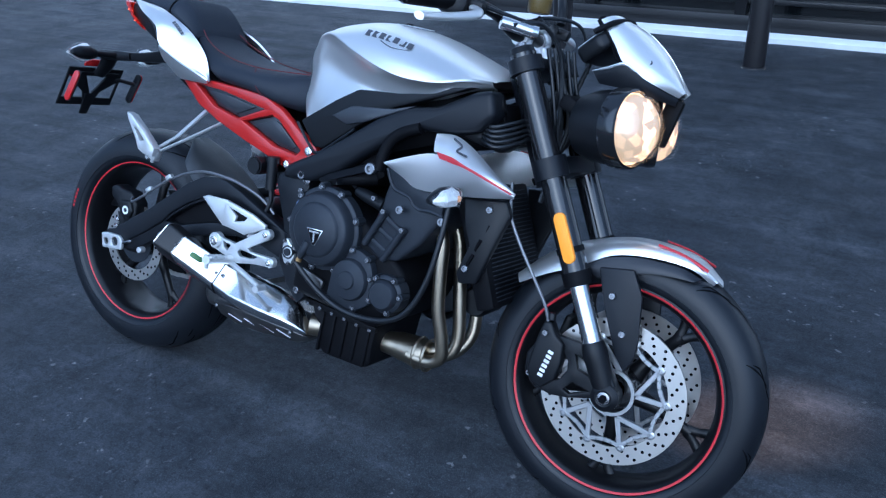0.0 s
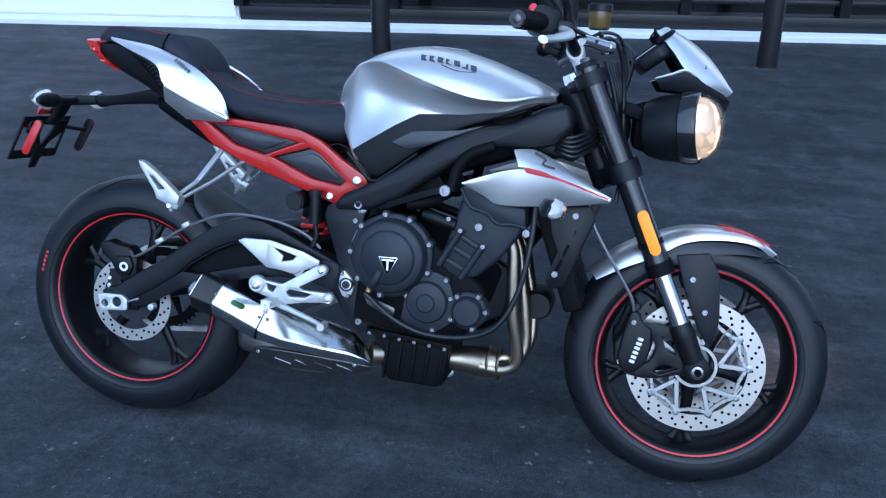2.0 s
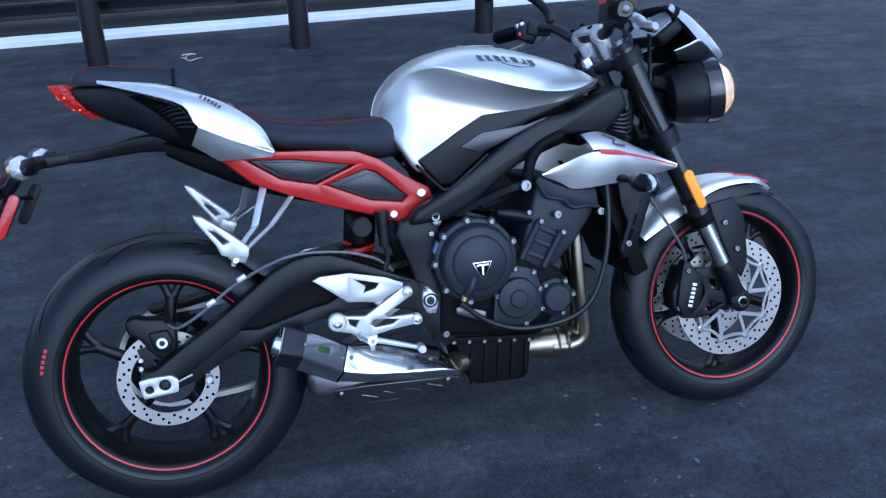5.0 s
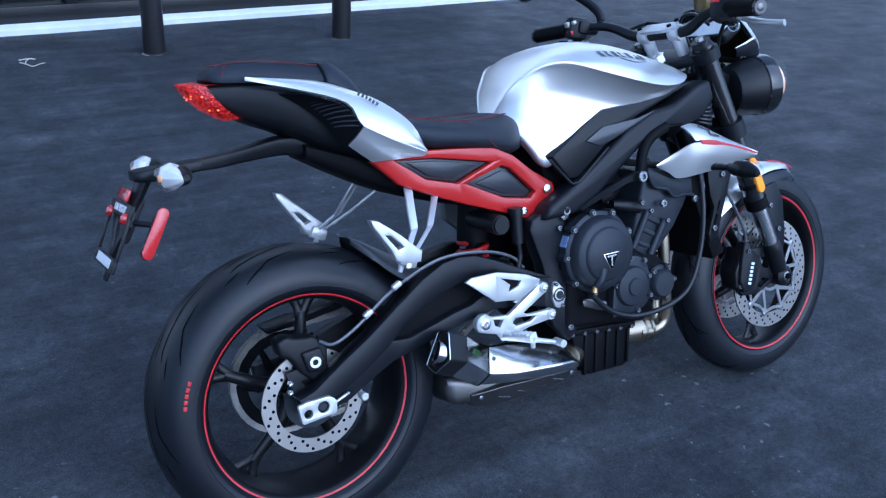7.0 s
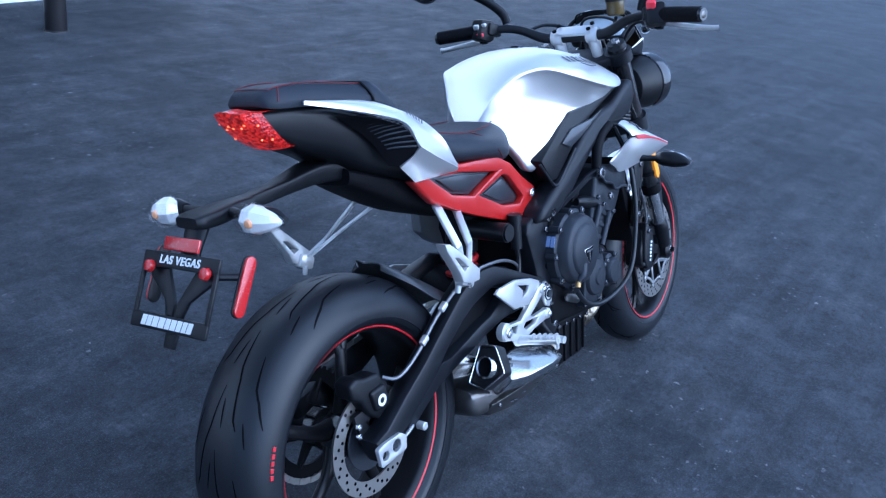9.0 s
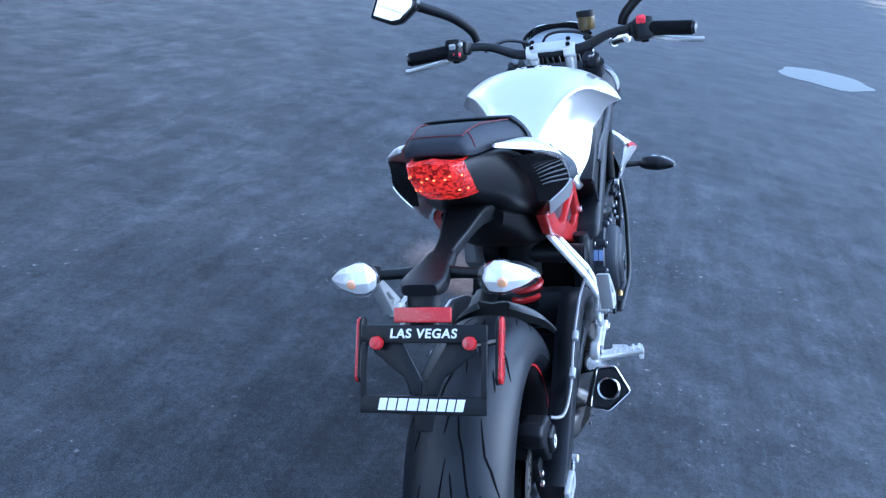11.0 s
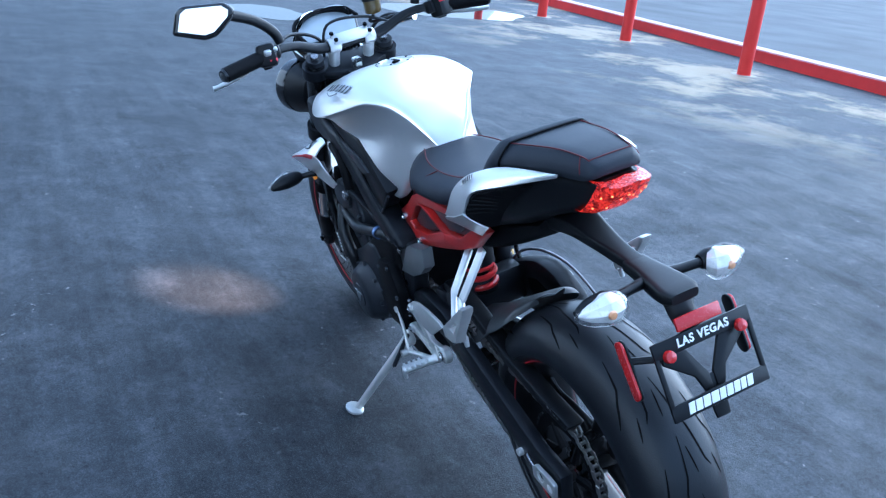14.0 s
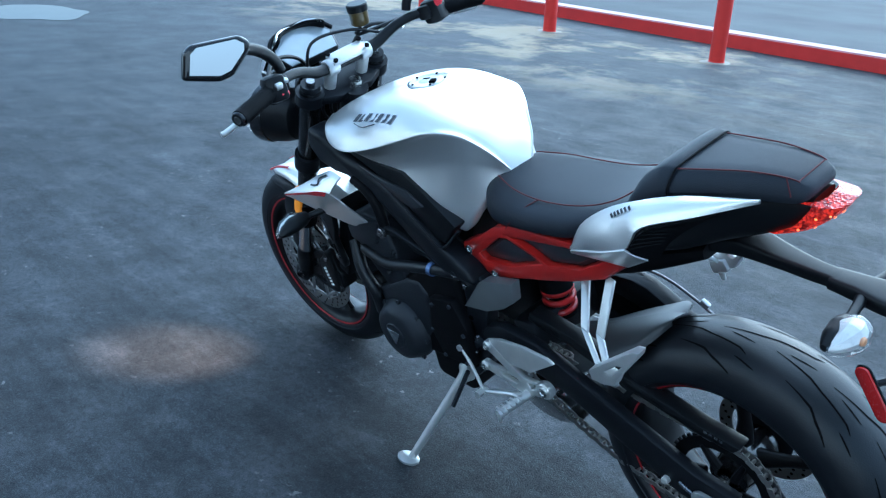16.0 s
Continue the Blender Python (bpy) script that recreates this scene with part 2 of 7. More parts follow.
WATER = material("puddle_water", (0.02, 0.022, 0.024), 0.02, 0.0, 0.1, 3, rvary=0.01)
PAPER = material("white_paper", (0.75, 0.76, 0.80), 0.6)
HOSE = material("black_hose", (0.009, 0.010, 0.012), 0.38, spec=0.45)
HUGGER = material("hugger_plastic", (0.035, 0.037, 0.040), 0.42, 0.0, 0.2, 20, 0.15, 700, spec=0.60)
CLIPBLUE = material("blue_hose_clip", (0.16, 0.22, 0.42), 0.35, 0.4)
GREYCOVER = material("grey_cover_plate", (0.16, 0.165, 0.17), 0.4, 0.3, 0.1, 30, 0.1, 900)
STICKER = material("blue_white_sticker", (0.24, 0.30, 0.50), 0.4, 0.0, 0.35, 220)
BRAID = material("braided_hose", (0.20, 0.20, 0.21), 0.4, 0.7, 0.3, 900)


def facets(m, scale, lo, hi, relief=0.0):
    """Lets a lens sparkle: its glow (or relief) changes from one moulded facet to the next."""
    nt = m.node_tree
    n, link, b = nt.nodes, nt.links.new, nt.nodes["Principled BSDF"]
    co, vo, mr = n.new("ShaderNodeTexCoord"), n.new("ShaderNodeTexVoronoi"), n.new("ShaderNodeMapRange")
    vo.inputs["Scale"].default_value = scale
    link(co.outputs["Object"], vo.inputs["Vector"])
    if hi:
        mr.inputs["From Min"].default_value, mr.inputs["From Max"].default_value = 0.25, 0.85
        mr.inputs["To Min"].default_value, mr.inputs["To Max"].default_value = lo, hi
        sep = n.new("ShaderNodeSeparateColor")
        link(vo.outputs["Color"], sep.inputs[0])
        link(sep.outputs[0], mr.inputs["Value"])
        link(mr.outputs["Result"], b.inputs["Emission Strength"])
    if relief:
        bp = n.new("ShaderNodeBump")
        bp.inputs["Strength"].default_value, bp.inputs["Distance"].default_value = relief, 0.004
        link(vo.outputs["Distance"], bp.inputs["Height"])
        link(bp.outputs["Normal"], b.inputs["Normal"])


facets(LAMP, 46, 0.55, 2.3)
facets(TAIL, 230, 0.02, 0.42, 0.6)


# ---- modelling tools ----
APART = {"cover_bolt", "cover_boss", "frame_bolt", "cylinder_bolt", "sump_bolt", "shield_bolt", "bracket_bolt", "caliper_bolt", "hanger_bolt", "subframe_bolt", "guard_bolt", "slot", "sump_rib", "vent_fin", "rivet", "clamp_bolt",
         "lit_element", "hose_clip", "reflector_facet", "weld_band", "cylinder_rib", "dust_seal", "header_pipe", "control_cable", "coolant_hose", "seam_stitch", "subframe_infill", "rocker_switch", "badge_inset", "head_spring_turn"}
STUFF = {"tread_cut", "drilled_hole", "radiator_fin", "wiring_loom", "grip_rib"}


def islands(bm):
    """The loose pieces of a bmesh, each as one of its own."""
    left, out = set(bm.verts), []
    while left:
        todo, found = [next(iter(left))], set()
        while todo:
            v = todo.pop()
            if v in found:
                continue
            found.add(v)
            todo += [e.other_vert(v) for e in v.link_edges if e.other_vert(v) not in found]
        left -= found
        out.append(found)
    out.sort(key=lambda s: min(v.index for v in s))
    made = []
    for s in out:
        nb, at = bmesh.new(), {}
        for v in sorted(s, key=lambda v: v.index):
            at[v] = nb.verts.new(v.co)
        for f in {f for v in s for f in v.link_faces}:
            nb.faces.new([at[v] for v in f.verts])
        made.append(nb)
    return made


def part(name, bm, mat, parent=None, label="", smooth=40):
    """Links a bmesh as one mesh object under a thing or a part; small repeats become one object each."""
    bmesh.ops.remove_doubles(bm, verts=bm.verts, dist=1e-5)
    if name in APART:
        bm.verts.index_update()
        pieces = islands(bm)
        bm.free()
        return [one_part(name, q, mat, parent, label, smooth) for q in pieces][0]
    return one_part(name, bm, mat, parent, label, smooth)


def one_part(name, bm, mat, parent, label, smooth):
    bmesh.ops.recalc_face_normals(bm, faces=bm.faces)
    me = bpy.data.meshes.new(name)
    bm.to_mesh(me)
    bm.free()
    me.materials.append(mat)
    if smooth:
        me.shade_smooth()
        me.set_sharp_from_angle(angle=radians(smooth))
    ob = new(name, me)
    if parent is not None:
        ob.parent = parent
    if label:
        tagged(ob, label)
    if name in STUFF:
        tagged(ob, kind="stuff")
    return ob


def mirrored(bm):
    for v in bm.verts:
        v.co.y = -v.co.y
    bmesh.ops.reverse_faces(bm, faces=bm.faces)
    return bm


def pair(name, make, mat, parent, label="", smooth=40):
    """The same part on the right and on the left. make() builds the right one, at negative y."""
    return part(name, make(), mat, parent, label, smooth), part(name, mirrored(make()), mat, parent, label, smooth)


def curve(points, steps=6):
    """A smooth line through the points."""
    p = [Vector(q) for q in points]
    if len(p) < 3:
        return p
    out = []
    for i in range(len(p) - 1):
        a, b, c, d = p[max(i - 1, 0)], p[i], p[i + 1], p[min(i + 2, len(p) - 1)]
        for k in range(steps):
            t = k / steps
            out.append(0.5 * ((2 * b) + (c - a) * t + (2 * a - 5 * b + 4 * c - d) * t * t + (3 * b - a - 3 * c + d) * t ** 3))
    return out + [p[-1]]


def skin(bm, rings, caps=True, closed=True):
    """Faces between rings of as many points each."""
    rows = [[bm.verts.new(q) for q in r] for r in rings]
    n = len(rows[0])
    for a, b in zip(rows, rows[1:]):
        for i in range(n if closed else n - 1):
            j = (i + 1) % n
            bm.faces.new((a[i], a[j], b[j], b[i]))
    if caps and closed:
        bm.faces.new(rows[0][::-1])
        bm.faces.new(rows[-1])
    return bm


def tube(bm, points, r, n=10, steps=6, caps=True, flat=1.0):
    """A round tube along a smooth line; r is one radius or one per given point."""
    line = curve(points, steps)
    radii = [r] * len(line) if isinstance(r, (int, float)) else [float(np.interp(i / (len(line) - 1) * (len(r) - 1), range(len(r)), r)) for i in range(len(line))]
    rings, side = [], None
    for i, p in enumerate(line):
        way = (line[min(i + 1, len(line) - 1)] - line[max(i - 1, 0)]).normalized()
        if side is None:
            side = way.cross(Vector((0, 0, 1)) if abs(way.z) < 0.9 else Vector((1, 0, 0))).normalized()
        side = (side - way * side.dot(way)).normalized()
        up = way.cross(side)
        rings.append([p + radii[i] * (math.cos(a) * side + flat * math.sin(a) * up) for a in (2 * math.pi * k / n for k in range(n))])
    return skin(bm, rings, caps)


def bar(bm, a, b, r, n=12, r2=None):
    return tube(bm, [a, b], [r, r if r2 is None else r2], n)


def prism(bm, outline, y0, y1, bevel=0.004, seg=2):
    """A side outline (x, z) given depth from y0 to y1, with rounded edges."""
    vs = [bm.verts.new((x, y0, z)) for x, z in outline]
    ws = [bm.verts.new((x, y1, z)) for x, z in outline]
    n = len(vs)
    fs = [bm.faces.new(vs), bm.faces.new(ws[::-1])] + [bm.faces.new((vs[i], ws[i], ws[(i + 1) % n], vs[(i + 1) % n])) for i in range(n)]
    if bevel:
        es = {e for f in fs for e in f.edges}
        bmesh.ops.recalc_face_normals(bm, faces=fs)
        bmesh.ops.bevel(bm, geom=list(es), offset=bevel, segments=seg, affect="EDGES", profile=0.5, clamp_overlap=True)
    return bm


def slab(bm, outline, depth, bevel=0.003, seg=2):
    """An outline of 3D points given a depth vector, with rounded edges."""
    d = Vector(depth)
    vs = [bm.verts.new(q) for q in outline]
    ws = [bm.verts.new(Vector(q) + d) for q in outline]
    n = len(vs)
    fs = [bm.faces.new(vs), bm.faces.new(ws[::-1])] + [bm.faces.new((vs[i], ws[i], ws[(i + 1) % n], vs[(i + 1) % n])) for i in range(n)]
    bmesh.ops.recalc_face_normals(bm, faces=fs)
    if bevel:
        bmesh.ops.bevel(bm, geom=list({e for f in fs for e in f.edges}), offset=bevel, segments=seg, affect="EDGES", profile=0.5, clamp_overlap=True)
    return bm


def strip(bm, a, b, bulge=(0, 0, 0), thick=0.003, rows=6, steps=4):
    """A curved panel between two edge lines, bulging in its middle, of some thickness."""
    la, lb, bu = curve(a, steps), curve(b, steps), Vector(bulge)
    grid = [[p.lerp(q, v / rows) + bu * 4 * (v / rows) * (1 - v / rows) for v in range(rows + 1)] for p, q in zip(la, lb)]
    skin(bm, grid, caps=False, closed=False)
    if thick:
        bmesh.ops.recalc_face_normals(bm, faces=bm.faces)
        bmesh.ops.solidify(bm, geom=list(bm.faces), thickness=thick)
    return bm


def panel(bm, outer, holes, y0, y1, bevel=0.003, bend=None):
    """A flat plate seen from the side: an outline (x, z) with holes, from y0 to y1; bend(x, z) moves it sideways."""
    flat, edges = bmesh.new(), []
    for loop in [outer] + list(holes):
        vs = [flat.verts.new((x, y0, z)) for x, z in loop]
        edges += [flat.edges.new((vs[i], vs[(i + 1) % len(vs)])) for i in range(len(vs))]
    bmesh.ops.triangle_fill(flat, use_beauty=True, use_dissolve=False, edges=edges)
    got = bmesh.ops.extrude_face_region(flat, geom=list(flat.faces))
    for v in [g for g in got["geom"] if isinstance(g, bmesh.types.BMVert)]:
        v.co.y = y1
    bmesh.ops.recalc_face_normals(flat, faces=flat.faces)
    if bevel:
        rims = [e for e in flat.edges if len(e.link_faces) == 2 and e.calc_face_angle(0) > 1.2 and abs(e.verts[0].co.y - e.verts[1].co.y) < 1e-6]
        bmesh.ops.bevel(flat, geom=rims, offset=bevel, segments=2, affect="EDGES", profile=0.5, clamp_overlap=True)
    if bend:
        for v in flat.verts:
            v.co.y += bend(v.co.x, v.co.z)
    return joined(bm, flat)


def joined(bm, other):
    at = {v: bm.verts.new(v.co) for v in other.verts}
    for f in other.faces:
        bm.faces.new([at[v] for v in f.verts])
    other.free()
    return bm


def stadium(a, z, r, n=8):
    """The outline (x, z) of a rounded oblong between two centres."""
    (ax, az), (bx, bz) = a, z
    t = math.atan2(bz - az, bx - ax)
    out = [(bx + r * math.cos(t - math.pi / 2 + math.pi * k / n), bz + r * math.sin(t - math.pi / 2 + math.pi * k / n)) for k in range(n + 1)]
    return out + [(ax + r * math.cos(t + math.pi / 2 + math.pi * k / n), az + r * math.sin(t + math.pi / 2 + math.pi * k / n)) for k in range(n + 1)]


def softened_outline(outline, r, n=3):
    """An outline (x, z) with its corners rounded."""
    return [(q.x, q.z) for q in softened([Vector((x, 0, z)) for x, z in outline], r, n)]


def softened(loop, r, n=3):
    """A polygon of points with its corners rounded."""
    out, m = [], len(loop)
    for i in range(m):
        p, q, w = Vector(loop[i - 1]), Vector(loop[i]), Vector(loop[(i + 1) % m])
        a = q + (p - q).normalized() * min(r, (p - q).length * 0.45)
        z = q + (w - q).normalized() * min(r, (w - q).length * 0.45)
        for k in range(n + 1):
            t = k / n
            out.append((1 - t) ** 2 * a + 2 * t * (1 - t) * q + t * t * z)
    return out


def box(bm, c, size, rot=(0, 0, 0), bevel=0.0, seg=2):
    m = pose(*c, *rot) @ Matrix.Diagonal((*size, 1))
    got = bmesh.ops.create_cube(bm, size=1.0, matrix=m)
    if bevel:
        es = list({e for v in got["verts"] for e in v.link_edges})
        bmesh.ops.bevel(bm, geom=es, offset=bevel, segments=seg, affect="EDGES", profile=0.5, clamp_overlap=True)
    return bm


def lathe(bm, profile, centre, axis="y", n=32, closed=False, arc=(0, 360)):
    """A profile of (radius, place along the axis) turned about an axis through centre."""
    c, whole = Vector(centre), arc == (0, 360)
    rings = []
    for k in range(n + (0 if whole else 1)):
        a = radians(arc[0] + (arc[1] - arc[0]) * k / n)
        u, w = math.cos(a), math.sin(a)
        ring = []
        for r, h in profile:
            ring.append(c + Vector({"y": (r * u, h, r * w), "x": (h, r * u, r * w), "z": (r * u, r * w, h)}[axis]))
        rings.append(ring)
    if whole:
        rings.append(rings[0])
    return skin(bm, rings, caps=False, closed=closed)


def disc(bm, centre, r, h0, h1, axis="y", n=24, bevel=0.002):
    """A round plate with softened rims."""
    return lathe(bm, [(0.0001, h0), (r - bevel, h0), (r, h0 + bevel * (1 if h1 > h0 else -1)), (r, h1 - bevel * (1 if h1 > h0 else -1)), (r - bevel, h1), (0.0001, h1)], centre, axis, n)


def bolt(bm, c, r=0.006, side=-1, h=0.005):
    """A socket-headed bolt whose head faces right (-1) or left (1)."""
    lathe(bm, [(0.0001, -side * 0.002), (r, -side * 0.002), (r, side * h * 0.8), (r * 0.85, side * h), (r * 0.5, side * h), (r * 0.42, side * h * 0.4), (0.0001, side * h * 0.4)], c, "y", 12)
    return bm


def turned(bm, m):
    bmesh.ops.transform(bm, matrix=m, verts=bm.verts)
    return bm


def loft(bm, stations, n=24, power=2.5):
    """A body along x: stations of (x, half width, bottom z, top z, bottom width share), with rounded cross-sections."""
    rings = []
    for x, w, zb, zt, share in stations:
        ring, zc, hh = [], (zb + zt) / 2, (zt - zb) / 2
        for k in range(n):
            a = 2 * math.pi * k / n
            ca, sa = math.cos(a), math.sin(a)
            yy = math.copysign(abs(ca) ** (2 / power), ca) * w
            zz = math.copysign(abs(sa) ** (2 / power), sa)
            yy *= 1 - (1 - share) * (0.5 - 0.5 * zz)
            ring.append((x, yy, zc + hh * zz))
        rings.append(ring)
    return skin(bm, rings)


def smooth_rows(rows, steps=5):
    """Stations between the given ones, on smooth lines, column by column."""
    out = []
    for i in range(len(rows) - 1):
        a, b, c, d = rows[max(i - 1, 0)], rows[i], rows[i + 1], rows[min(i + 2, len(rows) - 1)]
        for k in range(steps):
            t = k / steps
            out.append(tuple(0.5 * (2 * q + (r - p) * t + (2 * p - 5 * q + 4 * r - s) * t * t + (3 * q - p - 3 * r + s) * t ** 3) for p, q, r, s in zip(a, b, c, d)))
    return out + [tuple(rows[-1])]


B = bmesh.new


# ---- the setting: forecourt, shop front, kerbs ----
bm = B()
bmesh.ops.create_grid(bm, x_segments=8, y_segments=8, size=400)
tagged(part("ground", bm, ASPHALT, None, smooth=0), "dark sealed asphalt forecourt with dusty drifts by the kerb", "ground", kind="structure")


def line_y(x):
    """The shop front's base line."""
    return 4.969 + 0.0733 * x


def along(x, out=0.0):
    n = Vector((0.0733, -1.0)).normalized()
    return x + n.x * out, line_y(x) + n.y * out


SKEW = math.degrees(math.atan(0.0733))

# white painted kerb under the shop front, uneven along its edge
bm = B()
rings = []
for i in range(90):
    x = -12 + 26 * i / 89
    wob, hob = 0.016 * noise.noise((x * 1.7, 0, 0)) + 0.01 * noise.noise((x * 7, 3, 0)), 0.006 * noise.noise((x * 3, 9, 0))
    (xa, ya), (xb, yb) = along(x, 0.0 + wob), along(x, -0.28)
    rings.append([(xa, ya, -0.02), (xa, ya, 0.035 + hob), (xa, ya + 0.02, 0.05 + hob), (xb, yb, 0.055), (xb, yb, -0.02)])
skin(bm, rings)
tagged(part("kerb_shop", bm, KERBWHITE), "worn white-painted low kerb along the shop front", "kerb", kind="structure")


def shop_piece(name, x0, x1, z0, z1, out0, out1, mat, parent=None, bevel=0.004, label=""):
    bm = B()
    xm, om = (x0 + x1) / 2, (out0 + out1) / 2
    px_, py_ = along(xm, om)
    box(bm, (px_, py_, (z0 + z1) / 2), (abs(x1 - x0), abs(out1 - out0), z1 - z0), (0, 0, SKEW), bevel)
    return part(name, bm, mat, parent, label)


wall = shop_piece("wall_shop", -1.98, 3.67, 2.6, 5.5, -0.16, -0.45, WALLPAINT)
tagged(wall, "white-painted wall above the dark shop window", "wall", kind="structure")
for x0, x1 in ((-14.0, -1.98), (3.67, 16.0)):
    w = shop_piece("wall_shop", x0, x1, 0.0, 5.5, -0.16, -0.45, WALLPAINT)
    tagged(w, "white-painted clapboard wall beside the shop window", "wall", kind="structure")
    for k in range(9):
        shop_piece("clapboard", x0 + 0.02, x1 - 0.02, 0.07 + 0.17 * k, 0.232 + 0.17 * k, -0.135, -0.165, WALLPAINT, w, 0.006)
# the shop window: sill, mullions, panes
win = new("window_shop", None)
tagged(win, "black-framed shop window with dark glass panes", "window", kind="structure")
shop_piece("window_sill", -1.98, 3.67, 0.05, 0.16, -0.12, -0.34, FASCIA, win)
shop_piece("window_rail", -1.98, 3.67, 2.45, 2.6, -0.12, -0.34, FASCIA, win)
edges = [-1.98, -0.70, 0.42, 1.545, 2.69, 3.67]
for x in edges:
    shop_piece("mullion", x - 0.04 + (0.04 if x < -2 else 0), x + 0.04 - (0.04 if x > 3.7 else 0), 0.16, 2.45, -0.12, -0.3, FASCIA, win)
for a, z in zip(edges, edges[1:]):
    p = shop_piece("pane", a + 0.04, z - 0.04, 0.16, 2.45, -0.2, -0.22, PANE, win, 0)
shop_piece("lower_rail", -1.98, 3.67, 0.24, 0.275, -0.15, -0.2, FASCIA, win)
back = shop_piece("wall_inside", -1.98, 3.67, 0.0, 2.6, -1.6, -1.7, MATT)
tagged(back, "dark interior wall behind the shop window", "wall", kind="structure")
notice = shop_piece("paper_notice", -0.01, 0.128, 0.3, 0.42, -0.17, -0.195, PAPER, None, 0.001)
tagged(notice, "small white paper notice stuck to the shop glass", "notice")


def bollard(x, y, h, r, mat, label, foot):
    bm = B()
    lathe(bm, [(0.0001, h + 0.03), (r * 0.6, h + 0.025), (r * 0.93, h), (r, h - 0.03), (r, 0.01), (r + 0.008, 0.006), (r + 0.014, -0.02)], (x, y, 0), "z", 28)
    post = part("bollard", bm, mat)
    tagged(post, label, "bollard", "bollards in front of the shop" if foot < 0.5 else "red posts along the kerb")
    if foot:
        bm = B()
        lathe(bm, [(0.0001, 0.004), (r + foot * 0.06, 0.0035), (r + foot * 0.10, -0.006)], (x, y, 0), "z", 24)
        for v in bm.verts:
            v.co.x += 0.05 * foot * noise.noise(v.co * 4)
            v.co.y += 0.05 * foot * noise.noise(v.co * 4 + Vector((5, 0, 0)))
        part("footing", bm, CONCRETE, post, "rough pale concrete footing")
    return post


for x, y in ((-0.569, 4.206), (0.733, 4.265), (2.053, 4.322)):
    bollard(x, y, 1.0, 0.067, BOLLARD, "black-painted steel bollard standing in the asphalt", 0.12)
for x, y in ((3.752, -6.160), (5.967, -6.272), (8.317, -6.436), (10.66, -6.60), (13.0, -6.77)):
    bollard(x, y, 1.0, 0.073, REDPOST, "red-painted steel post beside the red kerb", 0.99)


def kerb_y(x):
    return -6.855 - 0.0805 * x


bm, top = B(), B()
rings, rings2 = [], []
for i in range(70):
    x = -20 + 60 * i / 69
    y, w = kerb_y(x), 0.02 * noise.noise((x, 2, 0))
    rings.append([(x, y + w, -0.03), (x, y + w - 0.015, 0.145), (x - 0.05, y - 0.22, 0.145), (x - 0.05, y - 0.24, -0.03)])
    rings2.append([(x, y + w - 0.012, 0.135), (x, y + w - 0.02, 0.152), (x - 0.04, y - 0.205, 0.156), (x - 0.05, y - 0.225, 0.135)])
kerb = tagged(part("kerb_red", skin(bm, rings), KERBRED), "red-painted concrete kerb with a bleached top", "kerb", kind="structure")
part("kerb_top", skin(top, rings2), KERBTOP, kerb, "sun-bleached pinkish kerb top")
bm = B()
vs = [bm.verts.new(p) for p in ((-60, kerb_y(-60) - 0.24, 0.004), (90, kerb_y(90) - 0.24, 0.004), (90, -120, 0.004), (-60, -120, 0.004))]
bm.faces.new(vs)
tagged(part("road", bm, STREET, smooth=0), "pale worn street asphalt beyond the red kerb", "road", kind="structure")


def puddle(cx, cy, rx, ry, seed):
    bm = B()
    ring = [(cx + rx * (1 + 0.25 * noise.noise((math.cos(a) * 1.3, math.sin(a) * 1.3, seed))) * math.cos(a), cy + ry * (1 + 0.3 * noise.noise((math.cos(a) * 1.6, math.sin(a) * 1.6, seed + 7))) * math.sin(a), 0.004) for a in (2 * math.pi * k / 60 for k in range(60))]
    bm.faces.new([bm.verts.new(p) for p in ring])
    tagged(part("puddle", bm, WATER, smooth=0), "shallow rain puddle mirroring the sky on the asphalt", "puddle")


puddle(9.60, -1.84, 0.72, 0.50, 1.0)
puddle(10.65, -4.95, 0.90, 1.10, 5.0)


def twig(points, r):
    """A dry fallen twig with a side shoot, lying on the asphalt."""
    bm = B()
    for line in points:
        tube(bm, [(x, y, r + 0.001 + 0.004 * (i % 2)) for i, (x, y) in enumerate(line)], [r * (1 - 0.12 * i) for i in range(len(line))], 7, 3)
    ob = part("twig", bm, TWIG)
    tagged(ob, "pale dry twig lying on the dark asphalt", "twig")
    return ob


twig([[(-0.054, 4.300), (0.0, 4.305), (0.037, 4.296)], [(-0.055, 4.240), (-0.030, 4.190), (0.0, 4.136), (0.040, 4.160), (0.077, 4.196)], [(-0.030, 4.190), (-0.02, 4.25), (0.0, 4.302)]], 0.004)


# ---- the motorcycle, built upright about its own middle plane and then leant on its side stand ----
bike = new("motorcycle", None)
bike.empty_display_size = 0.2
bike.matrix_world = pose(0, 0, 0.006, LEAN, 0, 0)
tagged(bike, "silver and black naked motorcycle with red subframe, on its side stand", "motorcycle")
REAR, FRONT = (0.0, 0.0, 0.315), (1.406, 0.0, 0.298)


def tyre_profile(r, half, rim, bulge):
    """Half widths and radii of a round-crowned tyre, from bead to bead."""
    pts = []
    for k in range(-10, 11):
        a = k / 10
        y = half * math.sin(a * math.pi / 2 * 0.98)
        rad = r - (r - rim - bulge) * (1 - math.cos(a * math.pi / 2)) ** 1.15
        pts.append((rad, y))
    lo = [(rim + bulge * 0.72, -half * 0.992), (rim + bulge * 0.62, -half * 0.992), (rim + bulge * 0.58, -half * 0.972), (rim + bulge * 0.2, -half * 0.945), (rim + bulge * 0.12, -half * 0.92), (rim, -half * 0.89), (rim - 0.006, -half * 0.80)]
    return lo[::-1] + pts + [(q[0], -q[1]) for q in lo]


